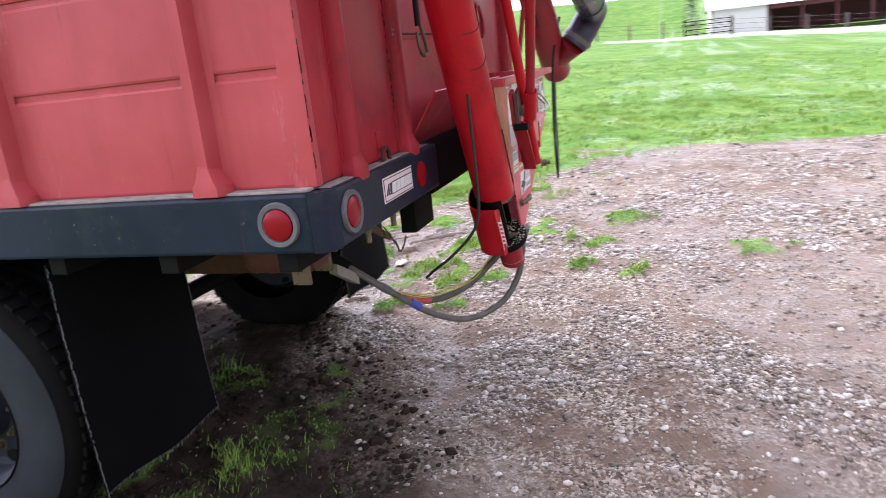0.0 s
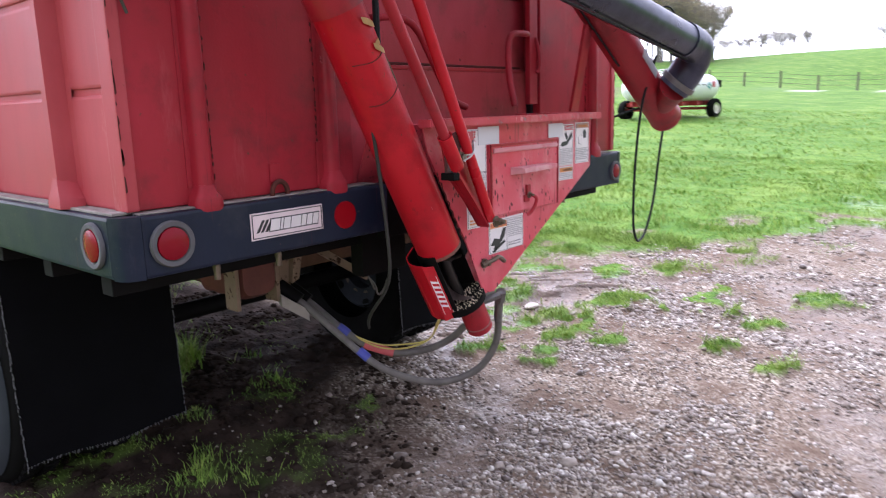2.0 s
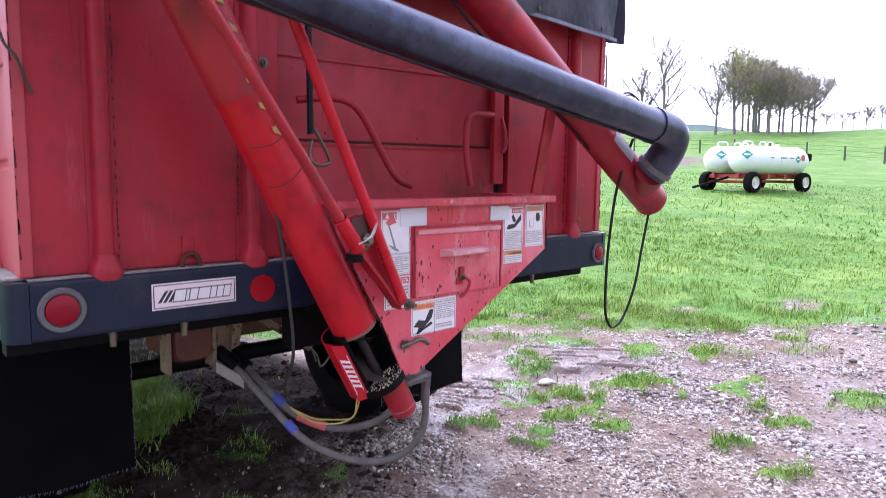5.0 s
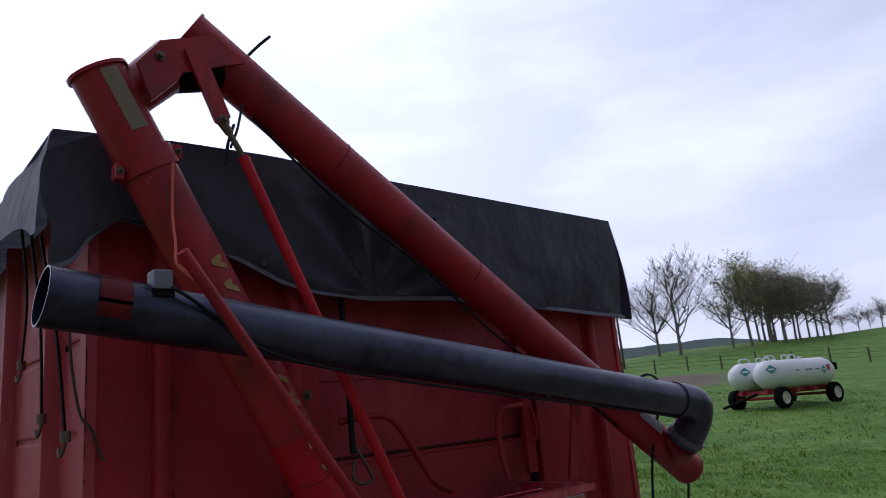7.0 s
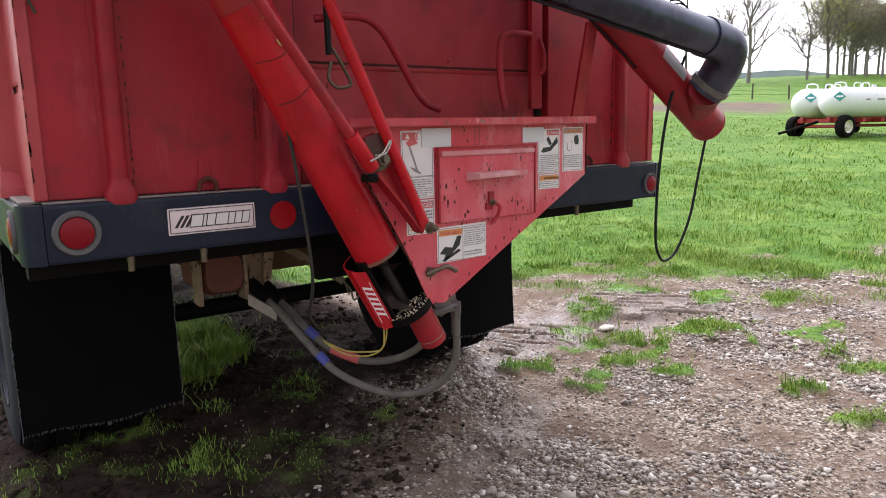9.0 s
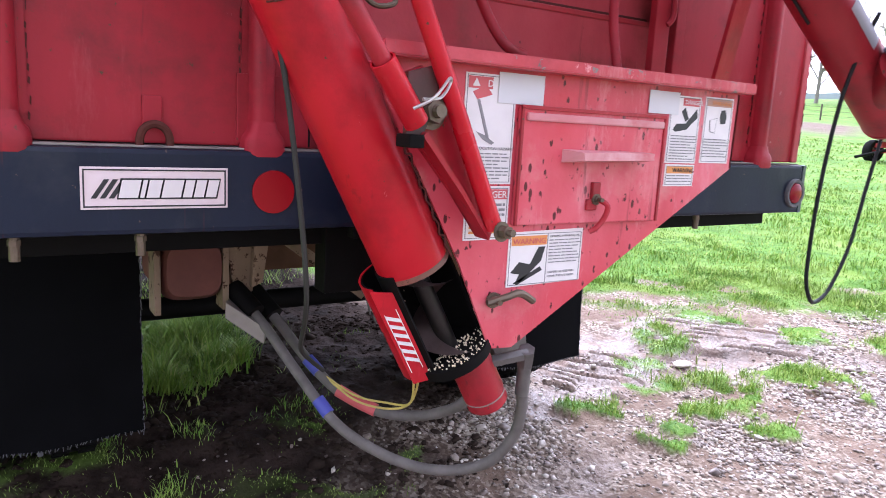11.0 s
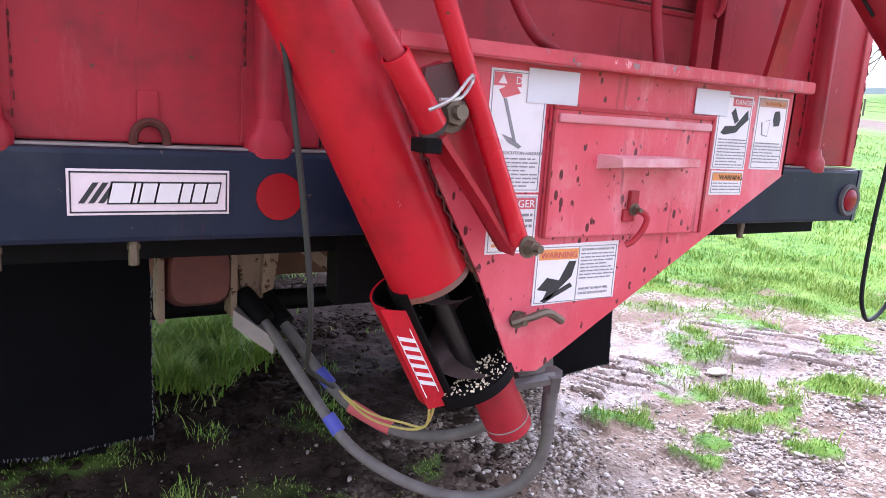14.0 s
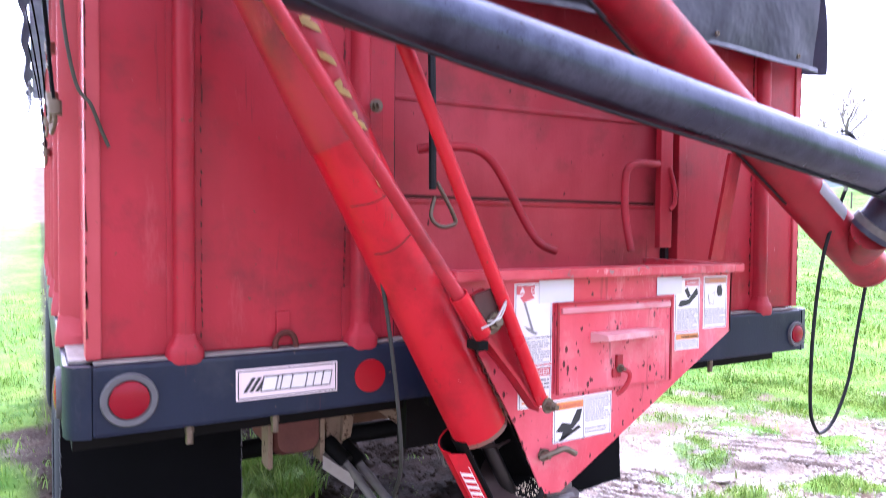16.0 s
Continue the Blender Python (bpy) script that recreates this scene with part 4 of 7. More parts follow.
tarp = thing("tarpaulin", (W / 2, 0.0, 2.62), "charcoal vinyl tarpaulin drawn over the red grain box", "tarp")
part("rear_drop", build_tarp(), CLOTH, tarp, "rear flap hanging in folds", True)
part("hem", tarp_hem(), CLOTH, tarp, "stitched hem along the rear flap", True)
for u in (0.06, 0.24, 0.415, 0.60, 0.78, 0.95):
    bm = B()
    gx_, gz_ = -0.035 + (W - 0.055) * u, rear_edge(u) + 0.03
    pipe(bm, (gx_, -0.072, gz_), (gx_, -0.066, gz_), 0.009, 14, wall=0.004)
    part("grommet", bm, BOLT, tarp, "small brass grommet")
bm = B()
rows = []
for j, y in enumerate(np.linspace(-0.045, LEN - 0.1, 30)):
    row = []
    for i in range(37):
        u = i / 36
        x = -0.035 + (W - 0.055) * u
        z = tarp_top(u) + 0.002 + 0.035 * math.sin(math.pi * u) * abs(math.sin(y * 1.9))
        row.append(bm.verts.new((x, y, z)))
    rows.append(row)
for a, b in zip(rows, rows[1:]):
    for i in range(36):
        bm.faces.new((a[i], a[i + 1], b[i + 1], b[i]))
bmesh.ops.solidify(bm, geom=bm.faces[:], thickness=0.006)
part("top_sheet", bm, CLOTH, tarp, "taut sheet over the box", True)
for sx in (0, 1):
    bm = B()
    rows = []
    for j in range(9):
        v = j / 8
        row = []
        for i, y in enumerate(np.linspace(-0.045, LEN - 0.1, 60)):
            x = (-0.035 - 0.03 * math.sin(v * 1.6)) if not sx else (W - 0.09 + 0.09 * math.sin(v * 1.9))
            z = (2.785 if sx else 2.777) - v * ((0.33 if sx else 0.17) + 0.05 * math.sin(y * 2.2 + sx) + (0.14 * math.exp(-((y + 0.05) ** 2) / 0.05)))
            row.append(bm.verts.new((x + 0.01 * math.sin(y * 9), y, z)))
        rows.append(row)
    for a, b in zip(rows, rows[1:]):
        for i in range(59):
            bm.faces.new((a[i], a[i + 1], b[i + 1], b[i]))
    bmesh.ops.solidify(bm, geom=bm.faces[:], thickness=0.006)
    part("side_drop", bm, CLOTH, tarp, "side edge hanging over the box", True)

# ---- hopper ----
LIP = paint("scuffed rim red", (0.46, 0.03, 0.045), (0.60, 0.12, 0.14), rust=(0.20, 0.17, 0.16), rough=0.45, rust_at=0.60, dirt=(0.30, 0.02, 0.03), dirt_at=0.58, wear=(0.62, 0.25, 0.26))
HY = -0.250
hopper = thing("seed_hopper", (1.3, -0.12, 1.30), "speckled red steel seed hopper under the tailgate", "hopper")
TIPX, TIPZ = 1.135, 1.005
front = [(0.86, 1.585), (1.785, 1.585), (1.782, 1.392), (1.175, 1.010), (1.122, 1.014), (1.04, 1.20), (0.88, 1.50)]
bm = B()
prism(bm, front, HY, HY + 0.006)
face_plate = part("front_plate", bm, RED_HOPPER, hopper, "red front plate with pale worn patches and rain spots")
bm = B()
plate(bm, [(1.785, HY, 1.585), (1.782, HY, 1.392), (1.782, 0.10, 1.392), (1.785, 0.10, 1.585)], 0.006)
part("side_plate", bm, RED_HOPPER, hopper)
bm = B()
plate(bm, [(1.782, HY + 0.003, 1.392), (1.175, HY + 0.003, 1.010), (1.175, -0.06, 1.010), (1.782, 0.10, 1.392)], 0.006)
part("sloping_floor", bm, RED_HOPPER, hopper, "sloping hopper floor")
bm = B()
plate(bm, [(0.84, -0.05, 1.58), (1.75, -0.05, 1.58), (1.75, 0.09, 1.40), (0.90, 0.09, 1.40)], 0.006)
part("back_plate", bm, RED_HOPPER, hopper)
bm = B()
prism(bm, [(0.853, 1.572), (1.79, 1.572), (1.79, 1.597), (0.853, 1.597)], HY - 0.042, HY + 0.012)
bmesh.ops.bevel(bm, geom=bm.edges[:], offset=0.003, segments=2, affect="EDGES")
part("lip", bm, LIP, hopper, "scuffed red rim folded outwards")
bm = B()
box(bm, (1.780, HY + 0.013, 1.579), (1.80, 0.12, 1.597), 0.003)
part("lip", bm, LIP, hopper, "scuffed red rim folded outwards")

FOLD = paint("rubbed pink-red fold", (0.54, 0.15, 0.17), (0.68, 0.42, 0.43), rough=0.5, rust_at=0.68, dirt=(0.45, 0.03, 0.045), dirt_at=0.58)
# access door on the hopper
bm = B()
box(bm, (1.150, HY - 0.012, 1.270), (1.535, HY - 0.002, 1.504), 0.003)
hatch = part("hatch", bm, RED_HOPPER, hopper, "red access hatch with rain spots")
bm = B()
box(bm, (1.162, HY - 0.018, 1.478), (1.528, HY - 0.010, 1.494), 0.004)
part("hatch_fold", bm, FOLD, hatch, "worn pale folded upper edge")
bm = B()
for lo, hi in (((1.150, 1.500), (1.535, 1.508)), ((1.150, 1.270), (1.156, 1.504)), ((1.529, 1.270), (1.535, 1.504))):
    box(bm, (lo[0], HY - 0.016, lo[1]), (hi[0], HY - 0.010, hi[1]), 0.001)
part("hatch_rim", bm, RED_OLD, hatch)
bm = B()
ring_loft(bm, [[Vector(p) for p in ((1.255, HY - 0.012, 1.425), (1.465, HY - 0.012, 1.425), (1.465, HY - 0.012, 1.402), (1.255, HY - 0.012, 1.398))], [Vector(p) for p in ((1.272, HY - 0.058, 1.421), (1.463, HY - 0.058, 1.424), (1.463, HY - 0.058, 1.409), (1.276, HY - 0.058, 1.405))]])
part("hatch_handle", bm, FOLD, hatch, "pale chipped angle-iron handle")
bm = B()
box(bm, (1.336, HY - 0.022, 1.315), (1.356, HY - 0.012, 1.358), 0.002)
box(bm, (1.325, HY - 0.02, 1.298), (1.352, HY - 0.012, 1.322), 0.003)
part("latch_plate", bm, RED_OLD, hatch)
bm = B()
sweep(bm, [(1.348, HY - 0.03, 1.322), (1.362, HY - 0.04, 1.31), (1.360, HY - 0.036, 1.285), (1.348, HY - 0.028, 1.262), (1.336, HY - 0.02, 1.252)], 0.006, 8, 5)
part("latch_lever", bm, RED_OLD, hatch, "curved red latch lever", True)
bm = B()
bolt(bm, (1.347, HY - 0.02, 1.322), (0, -1, 0), 0.008, 0.008)
part("latch_bolt", bm, BOLT, hatch)
# toggle latch low on the plate
bm = B()
sweep(bm, [(1.105, HY - 0.012, 1.115), (1.135, HY - 0.028, 1.128), (1.165, HY - 0.03, 1.134), (1.205, HY - 0.02, 1.112)], 0.008, 8, 5)
bolt(bm, (1.120, HY - 0.004, 1.118), (0, -1, 0), 0.011, 0.014)
part("toggle", bm, BOLT, hopper, "rusty toggle latch", True)

# ---- auger: upright tube, folding boom, rods ----
auger = thing("loading_auger", (0.987, -0.2, 0.982), "bright red folding auger clamped beside the hopper", "auger")
A0, A1 = Vector((0.9665, -0.197, 1.1735)), Vector((0.040, -0.195, 2.898))
AR, UR = 0.072, 0.077  # radius of the lower tube, and of the sleeve above and the boom
ax = (A1 - A0).normalized()
bm = B()
pipe(bm, A0, A0 + ax * 0.80, AR, 40, wall=0.005)
upright = part("lower_tube", bm, RED_AUGER, auger, "bright red lower auger tube", True)
bm = B()
pipe(bm, A0 + ax * 0.80, A1, UR - 0.0015, 40, wall=0.005)
part("upper_tube", bm, RED_OLD, auger, "duller red upper auger tube", True)
bm = B()
pipe(bm, A0 + ax * 1.650, A0 + ax * 1.710, UR + 0.008, 40, wall=0.008)
collar = part("collar", bm, RED_OLD, auger, "bolted clamp collar", True)
bm = B()
pipe(bm, A1 - ax * 0.004, A1 + ax * 0.006, UR + 0.006, 40)
part("end_cap", bm, RED_OLD, auger, "tube end cap", True)

# boom
B0, B1 = Vector((0.287, -0.2, 3.09)), Vector((2.67, -0.195, 1.547))
bx = (B1 - B0).normalized()
bm = B()
pipe(bm, B0, B1, UR, 40, wall=0.005)
boom = part("boom_tube", bm, RED_OLD, auger, "red folding boom tube", True)
bm = B()
rings = []
bu, bv, _ = frame_of(B0, B1)
for k in range(7):
    a = k / 6 * math.pi / 2
    c, q = B1 + bx * 0.045 * math.sin(a), UR * math.cos(a) + 0.002
    rings.append([c + q * (math.cos(2 * math.pi * i / 32) * bu + math.sin(2 * math.pi * i / 32) * bv) for i in range(32)])
ring_loft(bm, rings)
part("boom_tip", bm, RED_OLD, auger, "rounded red boom tip", True)
bm = B()
pipe(bm, B0 - bx * 0.006, B0 + bx * 0.004, UR + 0.004, 40)
part("end_cap", bm, RED_OLD, auger, "", True)

# latch on the back of the boom
bm = B()
lc = B0 + bx * 1.03 + Vector((-bx.z, 0, bx.x)) * 0.088 + Vector((0, 0.02, 0))
box(bm, lc - Vector((0.035, 0.012, 0.014)), lc + Vector((0.035, 0.012, 0.014)), 0.003)
latch = part("boom_latch", bm, DARK, auger, "dark latch bracket on the boom")
bm = B()
bolt(bm, lc + bx * 0.05, bx, 0.011, 0.018)
part("latch_bolt", bm, ZINC, latch)

# transition between upright and boom
bm = B()
pipe(bm, A0 + ax * 1.86, (0.25, -0.2, 2.987), 0.062, 24, 0.074)
part("transition", bm, RED_OLD, auger, "red transition spout at the fold", True)
bm = B()
pipe(bm, (0.236, -0.2, 2.968), B0 + bx * 0.16, 0.078, 24, 0.060)
part("transition", bm, DARK, auger, "dark rubber boot at the fold", True)
bm = B()
plate(bm, [(0.111, -0.29, 2.904), (0.175, -0.29, 2.989), (0.217, -0.29, 3.006), (0.334, -0.29, 3.053), (0.424, -0.29, 2.986), (0.325, -0.29, 2.946), (0.237, -0.29, 2.908), (0.22, -0.29, 2.875), (0.152, -0.29, 2.801)], 0.012)
part("hinge_plate", bm, RED_OLD, auger, "red hinge plate")
bm = B()
plate(bm, [(0.236, -0.306, 2.974), (0.285, -0.306, 2.997), (0.369, -0.306, 2.793), (0.351, -0.306, 2.758), (0.324, -0.306, 2.769)], 0.012)
part("hinge_arm", bm, RED_OLD, auger, "flat red hinge arm")
for p in ((0.171, -0.293, 2.938), (0.347, -0.31, 2.777)):
    bm = B()
    bolt(bm, p, (0, -1, 0), 0.014, 0.016)
    part("hinge_bolt", bm, BOLT, auger)
for off, side in ((1.680, 1), (1.680, -1)):
    bm = B()
    perp = Vector((ax.z, 0, -ax.x))
    c = A0 + ax * off + perp * side * (UR + 0.012) + Vector((0, -0.012, 0))
    box(bm, c - Vector((0.012, 0.02, 0.022)), c + Vector((0.012, 0.02, 0.022)), 0.003)
    lug = part("collar_lug", bm, RED_OLD, collar)
    bm = B()
    bolt(bm, c + Vector((0, -0.02, 0)), (0, -1, 0), 0.007, 0.008)
    part("collar_bolt", bm, BOLT, collar)

# gray discharge pipe
G0, G1 = Vector((-0.128, -0.440, 2.225)), Vector((2.37, -0.440, 1.852))
gx = (G1 - G0).normalized()
GRAD = 0.068
bm = B()
pipe(bm, G0, G1 - gx * 0.10, GRAD, 40, wall=0.004)
spout = part("discharge_pipe", bm, GREY_PIPE, auger, "long grey metal discharge pipe", True)
bm = B()
path = [G1 - gx * 0.12, G1 - gx * 0.03, G1 + gx * 0.035 + Vector((0, 0.0, -0.012)), G1 + gx * 0.072 + Vector((0, 0.03, -0.055)), G1 + gx * 0.078 + Vector((0, 0.07, -0.115)), G1 + gx * 0.070 + Vector((0, 0.11, -0.165))]
sweep(bm, path, GRAD + 0.006, 32, 6)
part("elbow", bm, GREY_PIPE, auger, "grey pipe elbow", True)
e0, e1 = path[-2], path[-1]
ed = (e1 - e0).normalized()
bm = B()
pipe(bm, e1 - ed * 0.045, e1 - ed * 0.02, GRAD + 0.014, 32)
part("elbow_clamp", bm, ZINC, auger, "steel clamp under the elbow", True)
bm = B()
pipe(bm, e1 - ed * 0.01, B1 - bx * 0.10, GRAD, 32, 0.062)
part("inlet_neck", bm, RED_OLD, auger, "short red inlet neck", True)

# rods
R1a, R1b = Vector((0.130, -0.565, 2.315)), Vector((0.784, -0.390, 1.537))
bm = B()
pipe(bm, R1a, R1b, 0.015, 16)
part("support_rod", bm, RED_OLD, auger, "slender red support rod", True)
r1 = (R1b - R1a).normalized()
bm = B()
pipe(bm, R1b - r1 * 0.005, R1b + r1 * 0.115, 0.021, 20, wall=0.003)
part("rod_sleeve", bm, RED_AUGER, auger, "red sleeve with wire clip", True)
R2a, R2b = Vector((0.407, -0.312, 2.678)), Vector((1.046, -0.345, 1.268))
bm = B()
pipe(bm, R2a, R2b, 0.0165, 16)
part("lift_rod", bm, RED_AUGER, auger, "red lift rod", True)
bm = B()
pipe(bm, (0.351, -0.31, 2.769), R2a, 0.009, 12)
pipe(bm, (0.332, -0.31, 2.787), (0.369, -0.31, 2.744), 0.014, 8)
part("rod_end", bm, BOLT, auger, "", True)

# lower end: open housing, ring, motor, swung-out guard
dn = -ax
CR = A0 + dn * 0.215
hu = Vector((ax.z, 0, -ax.x))  # across the tube, towards the hopper
hv = Vector((0, -1, 0))  # towards the open side


def arc_shell(a, b, r, t0, t1, wall, seg=20):
    bm = B()
    rings = []
    for c in (a, b):
        outer = [c + r * (math.cos(t) * hu + math.sin(t) * hv) for t in np.linspace(t0, t1, seg)]
        inner = [c + (r - wall) * (math.cos(t) * hu + math.sin(t) * hv) for t in np.linspace(t1, t0, seg)]
        rings.append(outer + inner)
    return ring_loft(bm, rings)


part("housing", arc_shell(A0 + dn * -0.02, CR, AR + 0.004, radians(150), radians(375), 0.005), DARK, auger, "black oily open housing", True)
bm = B()
pipe(bm, CR - dn * 0.012, CR + dn * 0.010, AR + 0.013, 36)
part("bottom_ring", bm, DARK, auger, "grease-black bottom flange", True)
bm = B()
mo = hu * 0.030
pipe(bm, CR + mo + dn * 0.012, CR + mo + dn * 0.158, 0.046, 32)
pipe(bm, CR + mo + dn * 0.155, CR + mo + dn * 0.163, 0.042, 32)
motor = part("motor", bm, RED_OLD, auger, "scuffed red hydraulic motor", True)
bm = B()
pipe(bm, CR + mo + dn * 0.135, CR + mo + dn * 0.138, 0.0466, 32)
part("motor_band", bm, SILL, motor, "pale worn line", True)
GREASY = plain("greasy black steel", (0.018, 0.015, 0.014), 0.35, 0.3, vary=0.6, scale=30, spec=0.4)
bm = B()
pipe(bm, CR, A0 + ax * 0.12, 0.019, 16)
part("shaft", bm, GREASY, auger, "grease-black auger shaft", True)
bm = B()
steps, turns = 64, 1.9
inner, outer = [], []
for k in range(steps + 1):
    t = k / steps
    c, a = CR + (A0 + ax * 0.10 - CR) * t, turns * 2 * math.pi * t + 0.9
    d = math.cos(a) * hu + math.sin(a) * hv
    inner.append(c + d * 0.014)
    outer.append(c + d * (AR - 0.012))
iv, ov = [bm.verts.new(p) for p in inner], [bm.verts.new(p) for p in outer]
for k in range(steps):
    bm.faces.new((iv[k], iv[k + 1], ov[k + 1], ov[k]))
bmesh.ops.solidify(bm, geom=bm.faces[:], thickness=0.004)
part("flighting", bm, plain("worn flighting steel", (0.15, 0.105, 0.095), 0.42, 0.4, vary=0.5), auger, "worn steel auger flighting", True)
# spilled seed in the housing
bm = B()
rng = random.Random(4)
for k in range(260):
    t = rng.random()
    a = rng.uniform(0.1, 2.9)
    if k < 190:
        c = CR - dn * 0.016 + (rng.uniform(0.02, AR + 0.01)) * (math.cos(a) * hu + math.sin(a) * hv)
    else:
        a = rng.uniform(radians(165), radians(260))
        c = CR + ax * rng.uniform(0.03, 0.2) + (AR - 0.004) * (math.cos(a) * hu + math.sin(a) * hv)
    bmesh.ops.create_icosphere(bm, subdivisions=1, radius=rng.uniform(0.0011, 0.0027), matrix=Matrix.Translation(c))
tagged(single("spilled_seed", bm, SEED, "pale seed spilled in the black auger housing", "seed", CR, kind="stuff"))
# guard door hinged on the housing, swung open
GUARD_PATH = [(-0.106, 0.014), (-0.109, -0.02), (-0.100, -0.052), (-0.078, -0.078), (-0.042, -0.090), (0.0, -0.094), (0.05, -0.086)]


def guard_shell(inset, along0, along1):
    """Curved sheet round the back of the open housing."""
    bm = B()
    pts = smooth_path([Vector((u, v, 0)) for u, v in GUARD_PATH], 4)
    rings = []
    for c in (A0 + ax * along0, A0 + dn * along1):
        out = [c + hu * p.x * (1 - inset) + hv * (p.y if p.y > 0 else p.y * (1 - inset)) for p in pts]
        inn = [c + hu * (p.x * (1 - inset) + 0.003) + hv * (p.y + 0.003) for p in pts[::-1]]
        rings.append(out + inn)
    return ring_loft(bm, rings)


guard = part("guard", guard_shell(0.0, 0.012, 0.212), RED_AUGER, auger, "curved red guard, swung open", True)
# Separate near-black sheet over the inner face of the guard
part("guard_lining", guard_shell(0.035, 0.010, 0.214), DARK, guard, "black inside of the guard", True)
bm = B()
pipe(bm, A0 - ax * 0.001, A0 + ax * 0.010, AR + 0.0008, 40, wall=0.0068)
part("worn_rim", bm, paint("rim worn to brown metal", (0.14, 0.085, 0.06), (0.30, 0.05, 0.04), rough=0.6, rust_at=0.6), upright, "tube rim worn to brown metal", True)
bm = B()
gw = [A0 + ax * 0.013 - hu * 0.110 + hv * 0.014, A0 + dn * 0.212 - hu * 0.110 + hv * 0.014, A0 + dn * 0.224 - hu * 0.072 + hv * 0.022, A0 + dn * 0.012 - hu * 0.072 + hv * 0.022]
plate(bm, gw[::-1], 0.004)
flange = part("guard_flange", bm, RED_AUGER, guard, "flat red face of the guard")
bm = B()
P0 = A0 + dn * 0.045 - hu * 0.106 + hv * 0.0215
across, along = (hu * 0.98 + hv * 0.2).normalized() * 0.026, dn * 0.135
for k in range(6):
    s0, s1 = k / 6.9 + 0.01, k / 6.9 + 0.075
    q = [P0 + along * (s0 + 0.0), P0 + along * (s0 + 0.16) + across, P0 + across + along * (s1 + 0.16), P0 + along * (s1 + 0.0)]
    plate(bm, q, -0.0016)
for w in (0.0, 0.95):
    plate(bm, [P0 + across * w, P0 + across * (w + 0.06), P0 + across * (w + 0.06) + along * 1.05, P0 + across * w + along * 1.05], -0.0016)
part("hazard_label", bm, WHITE, guard, "white slanted hazard bars")

# link between hopper and auger
bm = B()
ring_loft(bm, [[Vector((x, y, z)) for x, z in ((0.865, 1.532), (0.897, 1.546), (0.929, 1.514), (1.077, 1.284), (1.063, 1.246), (1.036, 1.246), (0.972, 1.329), (0.886, 1.424))] for y in (-0.300, -0.312)])
link = part("link_plate", bm, RED_OLD, auger, "red flat link plate")
bm = B()
ring_loft(bm, [[Vector((x, y, z)) for x, z in ((0.886, 1.429), (0.972, 1.329), (1.036, 1.246), (1.039, 1.252), (0.977, 1.336), (0.894, 1.436))] for y in (-0.300, -0.345)])
part("link_fold", bm, RED_OLD, link)
bm = B()
plate(bm, [(0.861, -0.318, 1.532), (0.922, -0.318, 1.549), (0.932, -0.318, 1.518), (0.891, -0.318, 1.421), (0.862, -0.318, 1.41)], 0.012)
part("lug_plate", bm, paint("greasy lug brown", (0.045, 0.026, 0.022), (0.17, 0.02, 0.025), rough=0.5, rust_at=0.62), auger, "greasy brown lug plate with red paint remains")
for p, r in (((0.913, -0.32, 1.47), 0.021), ((1.05, -0.362, 1.264), 0.0125)):
    bm = B()
    bolt(bm, p, (0.1, -1, 0.05), r, 0.02)
    part("pivot_bolt", bm, BOLT, auger, "large zinc bolt with washer")
bm = B()
sweep(bm, [(0.819, -0.425, 1.471), (0.849, -0.435, 1.489), (0.897, -0.4, 1.522), (0.905, -0.39, 1.514), (0.869, -0.42, 1.49), (0.835, -0.425, 1.486)], 0.0028, 8, 5)
part("wire_clip", bm, STEEL, auger, "bent wire clip", True)
bm = B()
box(bm, (0.853, -0.36, 1.409), (0.881, -0.31, 1.431), 0.003)
part("rod_seat", bm, DARK, auger, "dark bracket under the sleeve")
# plate welded along the tube beside the hopper
bm = B()
pts = [A0 + ax * s + hu * 0.052 + hv * 0.064 for s in np.linspace(0.0, 0.24, 22)]
sweep(bm, [p + Vector((0.004 * math.sin(i * 2.1), 0, 0.004 * math.cos(i * 3.3))) for i, p in enumerate(pts)], 0.0022, 6, 3)
part("weld_bead", bm, CAULK, auger, "rough weld bead", True)
# rings scratched round the tubes: weld seams
for s in (0.545, 0.66):
    bm = B()
    c = A0 + ax * s
    pts = [c + (AR + 0.0005) * (math.cos(t) * hu + math.sin(t) * hv) + ax * 0.006 * math.sin(3 * t + s * 9) for t in np.linspace(0.25, 2.6, 14)]
    sweep(bm, pts, 0.0016, 6, 2)
    part("seam", bm, LOOP, upright, "dark tube seam", True)
for s in (0.60, 1.27, 2.1, 2.62):
    bm = B()
    c = B0 + bx * s
    pu = Vector((-bx.z, 0, bx.x))
    pts = [c + (UR + 0.0005) * (math.cos(t) * pu + math.sin(t) * hv) for t in np.linspace(0.4, 2.4, 10)]
    sweep(bm, pts, 0.0014, 6, 2)
    part("seam", bm, LOOP, boom, "dark tube seam", True)
# worn brand lettering along the upright, as plain slanted brush bars
upper = [o for o in auger.children if o.name.startswith("upper_tube")][0]


